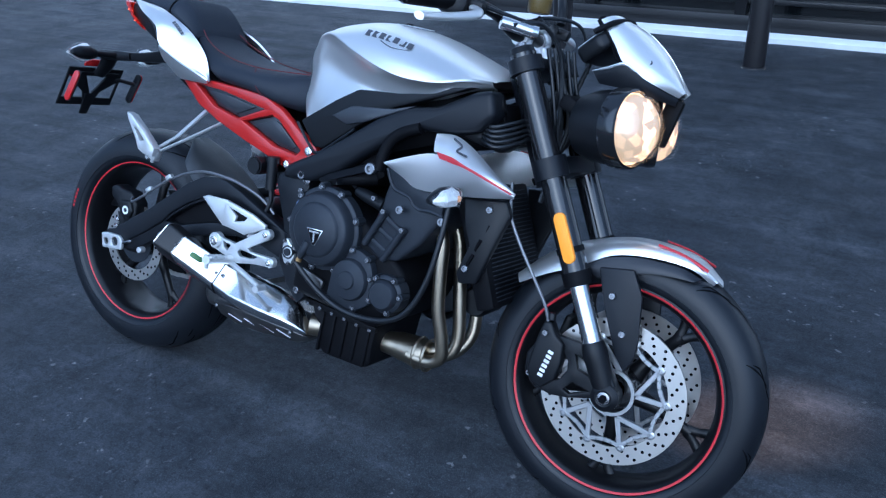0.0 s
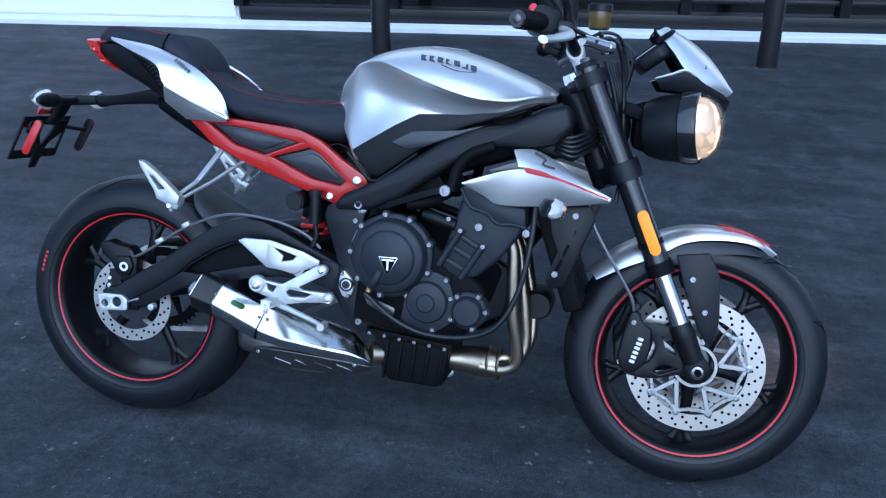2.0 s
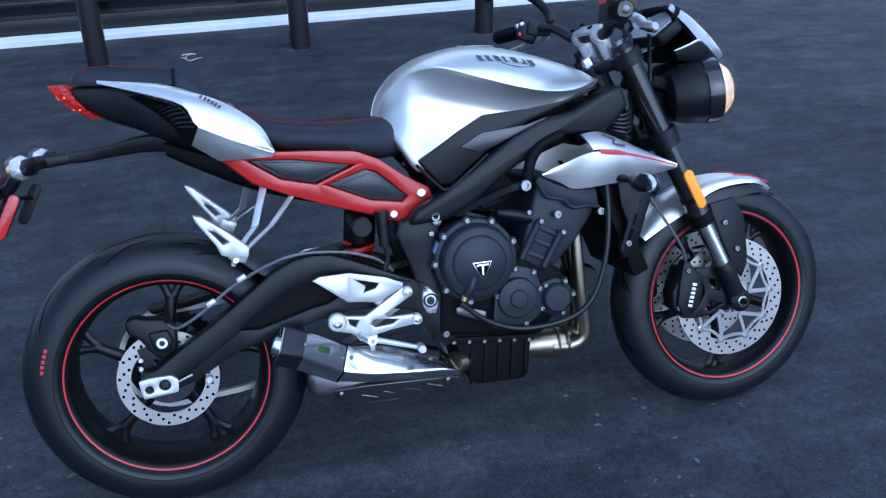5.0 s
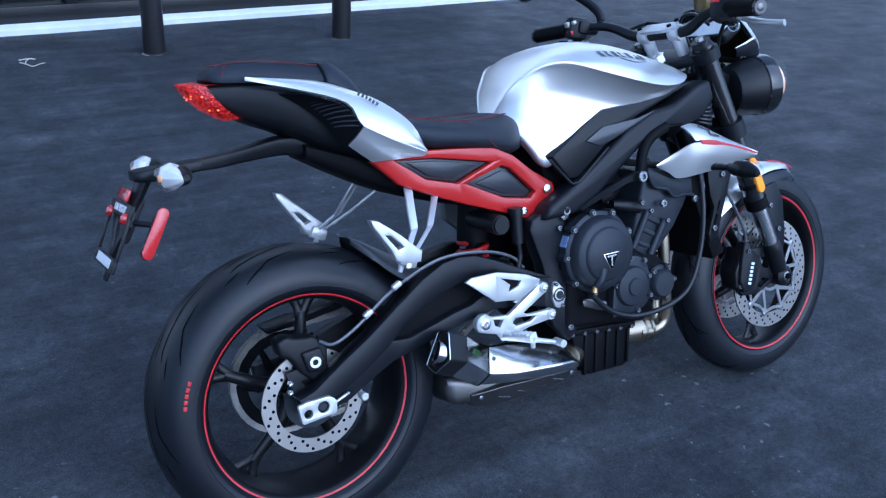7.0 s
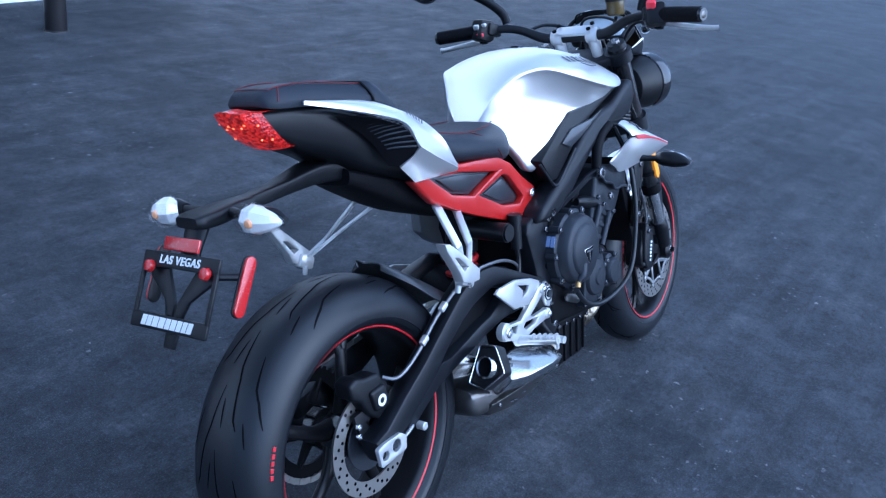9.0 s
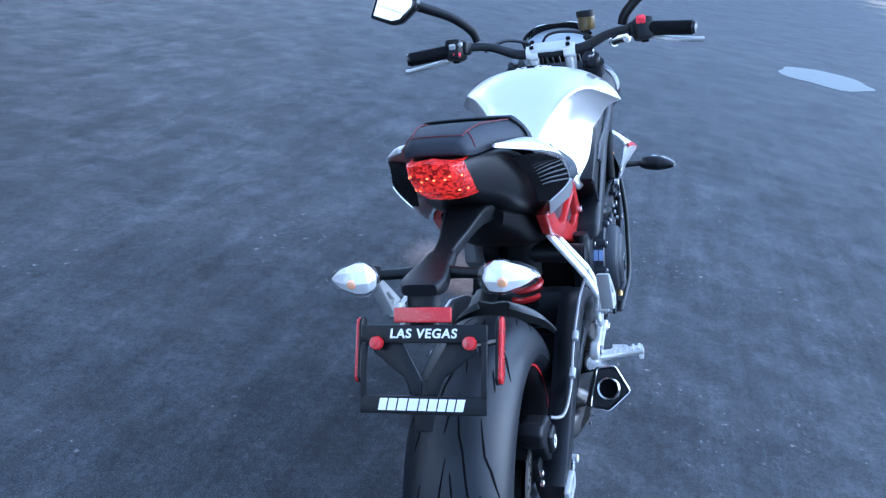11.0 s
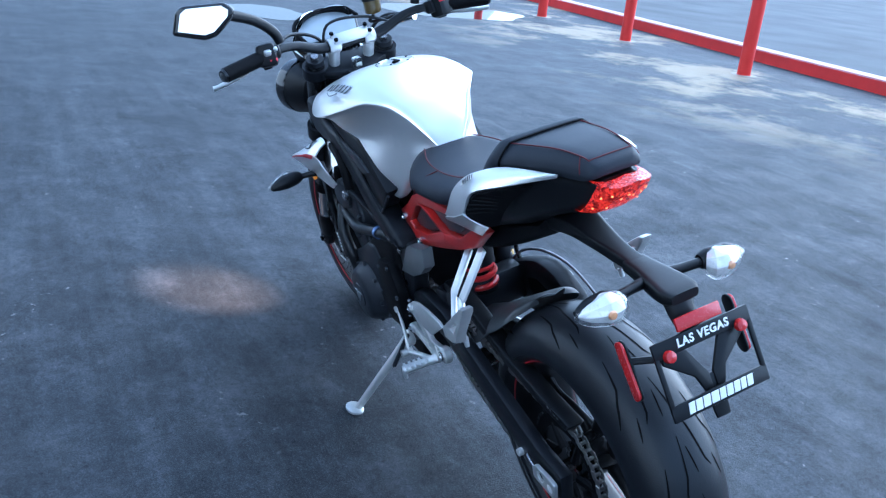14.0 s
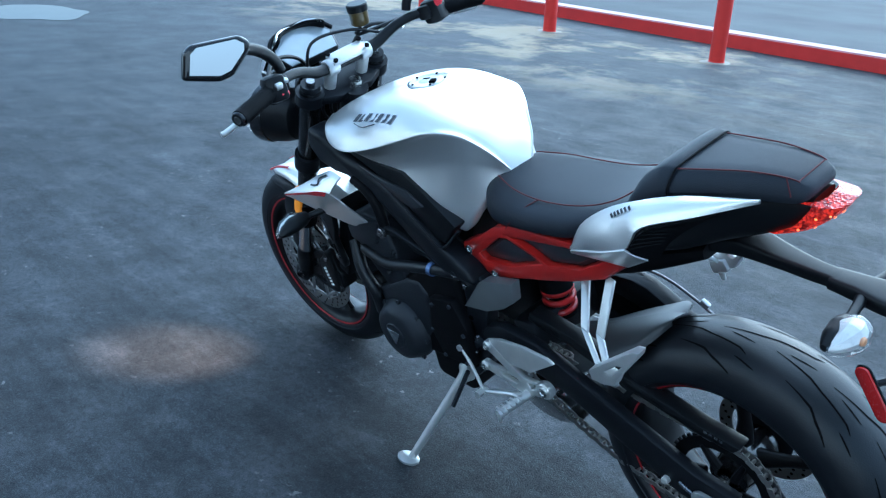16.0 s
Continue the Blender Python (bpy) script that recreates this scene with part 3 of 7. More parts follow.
def crown(profile, y):
    """The tyre's radius at a place across it."""
    mid = [(q[1], q[0]) for q in profile[7:-7]]
    return float(np.interp(y, [q[0] for q in mid], [q[1] for q in mid]))


def grooves(c, profile, half, count, lines):
    """Tread cuts: dark channels that follow the crown."""
    bm = B()
    for k in range(count):
        for s in (-1, 1):
            for pts, w in lines:
                way = [Vector((a, y * half * s, 0)) for a, y in pts]
                path_ = [p.lerp(q, k_ / 5) for p, q in zip(way, way[1:]) for k_ in range(5)] + [way[-1]]
                left, right = [], []
                for i, p in enumerate(path_):
                    q, o = path_[min(i + 1, len(path_) - 1)], path_[max(i - 1, 0)]
                    d = Vector(((q.x - o.x) * 0.3 * math.pi / 180, q.y - o.y)).normalized()
                    taper = min(1.0, 0.35 + 3 * min(i, len(path_) - 1 - i) / len(path_))
                    for side, row in ((1, left), (-1, right)):
                        ang = radians(p.x + (0 if s < 0 else 180.0 / count) + 360 / count * k) + side * -d.y * w * taper / 0.3
                        y = p.y + side * d.x * w * taper
                        y = max(-half * 0.97, min(half * 0.97, y))
                        r = crown(profile, y) + 0.0006
                        row.append(bm.verts.new((c[0] + r * math.cos(ang), y, c[2] + r * math.sin(ang))))
                for i in range(len(left) - 1):
                    bm.faces.new((left[i], left[i + 1], right[i + 1], right[i]))
    return bm


def wheel(name, c, r, half, rim_r, rim_half, spokes, phase, label, lines, count, dish):
    hub = B()
    lathe(hub, [(0.022, -rim_half * 0.9), (0.042, -rim_half * 0.85), (0.046, -rim_half * 0.3), (0.046, rim_half * 0.3), (0.042, rim_half * 0.85), (0.022, rim_half * 0.9)], c, "y", 32)
    wh = part(name, hub, GLOSSB, bike, label)
    prof = tyre_profile(r, half, rim_r, 0.022)
    part("tyre", lathe(B(), prof, c, "y", 128), RUBBER, wh, "black sport tyre with curved tread cuts")
    part("tread_cut", grooves(c, prof, half, count, lines), GROOVE, wh)
    # rim: outer flange, well, and inner barrel
    rp = [(rim_r + 0.004, -rim_half), (rim_r - 0.004, -rim_half - 0.003), (rim_r - 0.012, -rim_half + 0.001), (rim_r - 0.018, -rim_half + 0.012), (rim_r - 0.024, -rim_half * 0.45), (rim_r - 0.026, 0),
          (rim_r - 0.024, rim_half * 0.45), (rim_r - 0.018, rim_half - 0.012), (rim_r - 0.012, rim_half - 0.001), (rim_r - 0.004, rim_half + 0.003), (rim_r + 0.004, rim_half),
          (rim_r - 0.004, rim_half * 0.6), (rim_r - 0.012, rim_half * 0.3), (rim_r - 0.012, -rim_half * 0.3), (rim_r - 0.004, -rim_half * 0.6)]
    part("rim", lathe(B(), rp, c, "y", 96, closed=True), RIMB, wh, "gloss black cast rim")
    for s in (-1, 1):
        part("rim_stripe", lathe(B(), [(rim_r - 0.0078, s * (rim_half + 0.0024)), (rim_r - 0.0052, s * (rim_half + 0.0042)), (rim_r - 0.0030, s * (rim_half + 0.0042))], c, "y", 96), REDSTRIPE, wh, "thin red rim stripe")
    for k in range(spokes):
        a = phase + 2 * math.pi * k / spokes
        bm = B()

        def at(rad, off, y):
            return (c[0] + rad * math.cos(a) - off * math.sin(a), y, c[2] + rad * math.sin(a) + off * math.cos(a))
        R = rim_r - 0.022
        tube(bm, [at(0.035, -0.003, dish * 0.4), at(R * 0.45, 0.003, dish), at(R * 0.84, 0.0, dish * 0.8)], [0.019, 0.0115, 0.0095], 12, 5, flat=1.25)
        for s in (-1, 1):
            tube(bm, [at(R * 0.80, s * 0.002, dish * 0.8), at(R * 0.90, s * 0.011, dish * 0.7), at(R + 0.003, s * 0.024, dish * 0.5)], [0.0085, 0.0062, 0.0080], 10, 4, flat=1.5)
        part("spoke", bm, RIMB, wh)
    return wh, prof


FL = [([(0, 0.06), (11, 0.20), (14, 0.36), (24, 0.56), (26, 0.74)], 0.0019), ([(15, 0.26), (21, 0.56), (27, 0.88)], 0.0017)]
RL = [([(0, 0.05), (13, 0.15), (18, 0.24), (30, 0.36), (33, 0.45)], 0.0019), ([(8, 0.50), (19, 0.61), (23, 0.72), (31, 0.86)], 0.0018), ([(24, 0.04), (33, 0.11)], 0.0016), ([(30, 0.56), (38, 0.66)], 0.0015)]
front_wheel, _ = wheel("front_wheel", FRONT, 0.300, 0.060, 0.2265, 0.052, 5, 0.9, "front wheel with black five-spoke rim and twin discs", FL, 10, 0.0)
rear_wheel, rprof = wheel("rear_wheel", REAR, 0.315, 0.092, 0.2265, 0.072, 5, 0.17, "wide rear wheel with black five-spoke rim", RL, 9, -0.012)


# small raised lettering bars on the tyre walls
def wall_bars(c, prof, y, a0, n, step, mat, name, wh, h=0.010):
    bm = B()
    r = crown(prof, y)
    for k in range(n):
        a = radians(a0 + step * k)
        box(bm, (c[0] + r * math.cos(a), y, c[2] + r * math.sin(a)), (h, 0.003, 0.0085), (0, -math.degrees(a), 0), 0.0005)
    return part(name, bm, mat, wh)


def brake_disc(c, y, r, r_in, arms, wh, holes):
    side = -1 if y < 0 else 1
    bm = B()
    lathe(bm, [(r_in, y - 0.0022), (r, y - 0.0022), (r, y + 0.0022), (r_in, y + 0.0022)], c, "y", 72, closed=True)
    d = part("brake_disc", bm, DISC, wh, "drilled steel brake disc")
    hb = B()
    for k in range(holes):
        for m, rr in enumerate((0.22, 0.5, 0.78)):
            a = 2 * math.pi * (k + m * 0.33) / holes
            rad = r_in + (r - r_in) * rr
            lathe(hb, [(0.0001, y - 0.0027), (0.0036, y - 0.0027), (0.0036, y + 0.0027), (0.0001, y + 0.0027)], (c[0] + rad * math.cos(a), c[1], c[2] + rad * math.sin(a)), "y", 8)
    part("drilled_hole", hb, GROOVE, d)
    if arms:
        cb = B()

        def at(rad, ang):
            return (c[0] + rad * math.cos(ang), y + side * 0.003, c[2] + rad * math.sin(ang))

        def link_(p, q, w0, w1):
            p, q = Vector(p), Vector(q)
            n = Vector((q.z - p.z, 0, p.x - q.x)).normalized()
            slab(cb, [p + n * w0, q + n * w1, q - n * w1, p - n * w0], (0, side * 0.005, 0), 0.0012, 1)
        step = 2 * math.pi / (2 * arms)
        for k in range(arms):
            a = 2 * math.pi * (k + 0.28) / arms
            for s in (-0.5, 0.5):
                link_(at(0.052, a - 0.22), at(r_in - 0.004, a + s * step), 0.0055, 0.0055)
            for j in (0, 1):
                b0, b1 = a + (j - 0.5) * step, a + (j + 0.5) * step
                for m in range(4):
                    t0, t1 = b0 + (b1 - b0) * m / 4, b0 + (b1 - b0) * (m + 1) / 4
                    dip = [0.004, 0.012, 0.015, 0.012, 0.004]
                    link_(at(r_in - dip[m], t0), at(r_in - dip[m + 1], t1), 0.0045, 0.0045)
        lathe(cb, [(0.043, y + side * 0.002), (0.050, y + side * 0.002), (0.050, y + side * 0.007), (0.043, y + side * 0.007)], c, "y", 40, closed=True)
        part("disc_carrier", cb, CARRIER, d, "bright open disc carrier")
        for k in range(2 * arms):
            a = 2 * math.pi * (0.28 / arms) + (k - 0.5) * step
            q = at(r_in - 0.001, a)
            bb = B()
            lathe(bb, [(0.0001, y - side * 0.005), (0.0092, y - side * 0.005), (0.0092, y + side * 0.007), (0.0055, y + side * 0.0085), (0.0050, y + side * 0.006), (0.0001, y + side * 0.006)], (q[0], 0, q[2]), "y", 14)
            part("rivet", bb, CARRIER, d)
    return d


brake_disc(FRONT, -0.066, 0.155, 0.117, 5, front_wheel, 26)
brake_disc(FRONT, 0.066, 0.155, 0.117, 5, front_wheel, 26)
brake_disc(REAR, -0.085, 0.110, 0.080, 0, rear_wheel, 16)

# axles
bm = B()
lathe(bm, [(0.010, -0.118), (0.015, -0.120), (0.016, -0.108), (0.016, 0.108), (0.015, 0.12), (0.010, 0.118)], FRONT, "y", 20)
part("axle", bm, BRIGHT, front_wheel, "bright hollow axle")
bm = B()
lathe(bm, [(0.0001, -0.128), (0.012, -0.128), (0.013, -0.12), (0.013, 0.12), (0.012, 0.14), (0.0001, 0.14)], REAR, "y", 20)
part("axle", bm, STEEL, rear_wheel)


# ---- fork and front end ----
def on_fork(s, y, fwd=0.0):
    """A point s metres up the fork from the axle."""
    k = radians(24.4)
    return (FRONT[0] - math.sin(k) * s + math.cos(k) * fwd, y, FRONT[2] + math.cos(k) * s + math.sin(k) * fwd)


FY = 0.105


def fork_upper():
    bm = B()
    tube(bm, [on_fork(0.235, -FY), on_fork(0.25, -FY), on_fork(0.30, -FY), on_fork(0.46, -FY), on_fork(0.50, -FY), on_fork(0.715, -FY)], [0.028, 0.0285, 0.0265, 0.0265, 0.027, 0.027], 24, 3)
    return bm


def fork_foot():
    bm = B()
    tube(bm, [on_fork(0.114, -FY), on_fork(0.09, -FY), on_fork(0.03, -FY + 0.004), on_fork(-0.012, -FY + 0.006)], [0.0225, 0.026, 0.024, 0.02], 20, 4)
    lathe(bm, [(0.012, -0.122), (0.017, -0.124), (0.022, -0.122), (0.029, -0.116), (0.029, -0.082), (0.0001, -0.08)], FRONT, "y", 28)
    prism(bm, [(1.344, 0.400), (1.374, 0.410), (1.402, 0.360), (1.424, 0.322), (1.426, 0.290), (1.406, 0.274), (1.386, 0.288), (1.376, 0.340)], -0.112, -0.080, 0.006, 3)
    return bm


for leg, foot, _ in zip(pair("fork_leg", fork_upper, GLOSSB, bike, "black upside-down fork tube"),
                            pair("fork_foot", fork_foot, BLACK, bike, "black cast fork foot"),
                            pair("fork_slider", lambda: bar(B(), on_fork(0.085, -FY), on_fork(0.245, -FY), 0.0205, 24), BRIGHT, bike, "chromed fork slider")):
    sgn = -1 if leg.name == "fork_leg" else 1
    bm = B()
    tube(bm, [on_fork(0.232, sgn * FY), on_fork(0.262, sgn * FY)], 0.030, 24)
    tube(bm, [on_fork(0.30, sgn * FY), on_fork(0.312, sgn * FY)], 0.0285, 24)
    part("dust_seal", bm, MATT, leg)
    bm = B()
    tube(bm, [on_fork(0.70, sgn * FY), on_fork(0.728, sgn * FY)], [0.0275, 0.024], 24)
    part("fork_cap", bm, FRAME, leg)
    bm = B()
    tube(bm, [on_fork(0.728, sgn * FY), on_fork(0.738, sgn * FY)], [0.0125, 0.0115], 6)
    part("preload_nut", bm, BOLT, leg, "hexagonal preload adjuster")
    # amber side reflector, a long rounded plate
    bm = B()
    a, z = on_fork(0.292, 0, 0.004), on_fork(0.372, 0, 0.004)
    prism(bm, stadium((a[0], a[2]), (z[0], z[2]), 0.0125), sgn * (FY + 0.022), sgn * (FY + 0.033), 0.002)
    part("reflector", bm, AMBER, leg, "amber side reflector")
    bm = B()
    bolt(bm, (FRONT[0], sgn * 0.121, FRONT[2]), 0.0135, int(sgn), 0.004)
    part("axle_bolt", bm, BOLT, foot)
    bm = B()
    disc(bm, FRONT, 0.0085, sgn * 0.118, sgn * 0.1315, "y", 6, 0.0005)
    part("hex_bore", bm, GROOVE, foot, "dark hexagonal axle bore")


# yokes
def yoke(s, h, name, label):
    bm = B()
    for y in (-FY, FY):
        tube(bm, [on_fork(s, y), on_fork(s + h, y)], 0.036, 24)
    k = radians(24.4)
    out = [(-0.05, -FY), (0.02, -0.05), (0.03, 0), (0.02, 0.05), (-0.05, FY)]
    for y0, y1 in ((-FY, FY),):
        ring = [on_fork(s + 0.002, y, f) for f, y in ((0.03, -FY), (0.03, FY), (-0.03, FY), (-0.055, 0.05), (-0.055, -0.05), (-0.03, -FY))]
        slab(bm, ring, Vector(on_fork(h - 0.004, 0)) - Vector(on_fork(0, 0)), 0.006)
    return part(name, bm, FRAME, bike, label)


yoke(0.455, 0.042, "lower_yoke", "black lower fork yoke")
top_yoke = yoke(0.675, 0.030, "top_yoke", "black top yoke")
bm = B()
tube(bm, [on_fork(0.45, 0, -0.045), on_fork(0.70, 0, -0.045)], 0.034, 20)
part("steering_head", bm, FRAME, bike)
bm = B()
tube(bm, [on_fork(0.70, 0, -0.045), on_fork(0.722, 0, -0.045)], [0.018, 0.016], 6)
part("stem_nut", bm, BRIGHT, top_yoke)

# bar clamps and handlebar
bm = B()
for y in (-0.052, 0.052):
    q = on_fork(0.715, y, -0.012)
    tube(bm, [on_fork(0.70, y, -0.012), on_fork(0.755, y, -0.012)], [0.015, 0.017], 18)
    lathe(bm, [(0.0001, y - 0.016), (0.019, y - 0.016), (0.021, y - 0.012), (0.021, y + 0.012), (0.019, y + 0.016), (0.0001, y + 0.016)], (on_fork(0.762, 0, -0.012)[0], 0, on_fork(0.762, 0, -0.012)[2]), "y", 20)
slab(bm, [on_fork(0.774, -0.056, 0.008), on_fork(0.774, 0.056, 0.008), on_fork(0.770, 0.056, -0.030), on_fork(0.770, -0.056, -0.030)], Vector(on_fork(0.012, 0)) - Vector(on_fork(0, 0)), 0.006)
clamp = part("bar_clamp", bm, ALU, bike, "bright aluminium bar clamp")
bm = B()
for y in (-0.05, 0.05):
    for f in (-0.026, 0.004):
        q = on_fork(0.787, y, f)
        tube(bm, [q, on_fork(0.792, y, f)], 0.006, 10)
part("clamp_bolt", bm, GROOVE, clamp)
HX, HZ = on_fork(0.762, 0, -0.012)[0], on_fork(0.762, 0, -0.012)[2]
BAR = [(HX, 0.0, HZ), (HX, 0.06, HZ), (HX - 0.004, 0.10, HZ + 0.006), (HX - 0.02, 0.16, HZ + 0.032), (HX - 0.04, 0.215, HZ + 0.040), (HX - 0.077, 0.30, HZ + 0.037), (HX - 0.102, 0.378, HZ + 0.032)]
bm = B()
tube(bm, [(x, -y, z) for x, y, z in BAR[::-1]] + BAR[1:], [0.011, 0.011, 0.011, 0.012, 0.014, 0.014, 0.014, 0.014, 0.014, 0.012, 0.011, 0.011, 0.011], 16, 6)
handlebar = part("handlebar", bm, BLACK, bike, "black tapered handlebar")
BV = Vector(BAR[-1]) - Vector(BAR[-2])


def on_bar(k, s):
    """A point on the grip part of the bar: k = 0 at its inner end, 1 at its tip; s = -1 right, 1 left."""
    q = Vector(BAR[-2]) + BV * k
    return Vector((q.x, q.y * s, q.z))


for s in (-1, 1):
    bm = B()
    tube(bm, [on_bar(-0.42, s), on_bar(-0.36, s), on_bar(0.9, s), on_bar(0.93, s)], [0.0195, 0.0185, 0.0185, 0.019], 20, 5)
    grip = part("grip", bm, MATT, handlebar, "ribbed black rubber grip")
    bm = B()
    for k in range(16):
        tube(bm, [on_bar(-0.25 + k * 0.07, s), on_bar(-0.22 + k * 0.07, s)], 0.0191, 16)
    part("grip_rib", bm, MATT, grip)
    bm = B()
    tube(bm, [on_bar(0.93, s), on_bar(1.02, s), on_bar(1.10, s)], [0.0165, 0.0172, 0.015], 20, 2)
    weight = part("bar_end", bm, GLOSSB, handlebar, "black bar-end weight")
    bm = B()
    tube(bm, [on_bar(1.10, s), on_bar(1.115, s)], [0.009, 0.007], 14)
    part("bar_end_bolt", bm, DULLSTEEL, weight)
    # switch housing
    bm = B()
    q = on_bar(-0.60, s)
    box(bm, q, (0.054, 0.050, 0.060), (0, 14, s * -18), 0.012)
    q2 = on_bar(-0.9, s)
    box(bm, q2, (0.036, 0.03, 0.036), (0, 14, s * -18), 0.008)
    sw = part("switch_block", bm, BLACK, handlebar, "black switch block")
    bm = B()
    if s < 0:
        box(bm, q + Vector((-0.020, 0.004, 0.022)), (0.016, 0.024, 0.030), (0, -30, 10), 0.005)
        part("kill_switch", bm, SWITCHRED, sw, "red stop switch")
    else:
        box(bm, q + Vector((-0.024, -0.006, -0.010)), (0.014, 0.022, 0.014), (0, -20, 0), 0.004)
        part("horn_button", bm, SWITCHRED, sw, "red switch button")
        bm = B()
        box(bm, q + Vector((-0.026, 0.004, 0.012)), (0.012, 0.018, 0.014), (0, -20, 0), 0.003)
        box(bm, q + Vector((-0.022, -0.018, 0.016)), (0.012, 0.012, 0.010), (0, -20, 0), 0.003)
        part("rocker_switch", bm, ALU, sw, "pale grey rocker switch")
    bm = B()
    box(bm, q + Vector((0.006, 0.004 * s, -0.03)), (0.02, 0.02, 0.012), (0, 14, 0), 0.003)
    part("switch_base", bm, MATT, sw)
    # lever with its perch
    bm = B()
    p0 = on_bar(-0.72, s) + Vector((0.035, 0, -0.010))
    tube(bm, [p0, on_bar(-0.45, s) + Vector((0.058, 0, -0.022)), on_bar(0.1, s) + Vector((0.052, 0, -0.030)), on_bar(0.7, s) + Vector((0.050, 0, -0.034)), on_bar(1.22, s) + Vector((0.056, 0, -0.036)), on_bar(1.34, s) + Vector((0.060, 0, -0.036))], [0.013, 0.012, 0.010, 0.009, 0.0085, 0.010], 12, 6, flat=0.75)
    part("lever", bm, ALU, handlebar, "silver hand lever")
    bm = B()
    box(bm, on_bar(-0.78, s) + Vector((0.028, 0, -0.006)), (0.05, 0.03, 0.026), (0, 14, 0), 0.007)
    part("lever_perch", bm, BLACK, handlebar)
    # mirror: stem and head
    head = Vector((0.955, s * 0.395, 1.170))
    bm = B()
    tube(bm, [(1.063, s * 0.199, 1.040), (1.058, s * 0.212, 1.072), (1.030, s * 0.262, 1.118), head + Vector((0.030, -s * 0.045, -0.006))], [0.013, 0.0135, 0.0135, 0.015], 12, 5, flat=0.8)
    mirror = part("mirror", bm, BLACK, bike, "black mirror on a curved stem")
    outline = [(-0.082, -0.022), (-0.060, 0.026), (-0.040, 0.036), (0.058, 0.020), (0.075, 0.002), (0.068, -0.016), (0.018, -0.050), (-0.012, -0.052)]
    mm = Matrix.Translation(head) @ Matrix.Rotation(radians(11), 4, "Y") @ Matrix.Rotation(radians(s * -14), 4, "Z")
    bm = B()
    slab(bm, [mm @ Vector((0, -s * u, w)) for u, w in outline], mm.to_3x3() @ Vector((0.026, 0, 0)), 0.008, 3)
    part("mirror_shell", bm, GLOSSB, mirror, "angular black mirror shell")
    bm = B()
    bm.faces.new([bm.verts.new(mm @ Vector((-0.0015, -s * u * 0.80, w * 0.76))) for u, w in outline])
    part("mirror_glass", bm, MIRROR, mirror, "mirror glass", smooth=0)

# polished master cylinder beside the right grip
bm = B()
tube(bm, [(1.098, -0.208, 1.000), (1.118, -0.194, 0.997), (1.150, -0.172, 0.990)], [0.013, 0.012, 0.0125], 18, 4)
tube(bm, [(1.150, -0.172, 0.990), (1.160, -0.166, 0.989)], [0.015, 0.013], 12)
part("master_cylinder", bm, BRIGHT, handlebar, "polished front brake master cylinder")
# brake fluid reservoir on the right of the bar
bm = B()
rq = Vector((1.128, -0.100, 1.056))
lathe(bm, [(0.0001, -0.024), (0.020, -0.024), (0.0235, -0.020), (0.0245, 0.016), (0.0001, 0.016)], rq, "z", 24)
res = part("brake_reservoir", bm, GOLD, bike, "amber brake fluid reservoir with black cap")
bm = B()
lathe(bm, [(0.0001, 0.030), (0.024, 0.030), (0.0270, 0.027), (0.0270, 0.012), (0.0001, 0.012)], rq, "z", 24)
part("cap", bm, BLACK, res)
bm = B()
tube(bm, [rq + Vector((0.0, 0.0, -0.03)), rq + Vector((0.01, 0.0, -0.05)), on_bar(-0.78, -1) + Vector((0.03, 0, 0.0))], 0.005, 8)
part("reservoir_hose", bm, HOSE, res)

# instruments
bm = B()
cq = Vector((1.245, 0, 1.000))
outline = [(-0.045, -0.082), (-0.045, 0.082), (0.010, 0.098), (0.048, 0.070), (0.062, 0.0), (0.048, -0.070), (0.010, -0.098)]
im = Matrix.Translation(cq) @ Matrix.Rotation(radians(-38), 4, "Y")
slab(bm, [im @ Vector((u, v, 0)) for u, v in outline], im.to_3x3() @ Vector((0, 0, -0.035)), 0.010, 3)
clock = part("instrument_panel", bm, BLACK, bike, "black instrument panel with pale screen")
bm = B()
slab(bm, [im @ Vector((u * 0.90, v * 0.90, 0.0015)) for u, v in outline], im.to_3x3() @ Vector((0, 0, -0.003)), 0.0008, 1)
part("screen", bm, SCREEN, clock, "glossy grey display screen")
bm = B()
tube(bm, [im @ Vector((u * 1.0, v * 1.0, 0.004)) for u, v in (outline[1:] + outline[:1])[:6]], 0.006, 8, 4)
part("bezel", bm, MATT, clock)


# ---- headlamps and fly screen ----
def lamp_axis(c, bm, rings):
    tilt = Matrix.Translation(c) @ Matrix.Rotation(radians(16 if c.y > 0 else -16), 4, "Z") @ Matrix.Rotation(radians(-4), 4, "Y") @ Matrix.Scale(1.06, 4)
    return turned(bm, tilt)


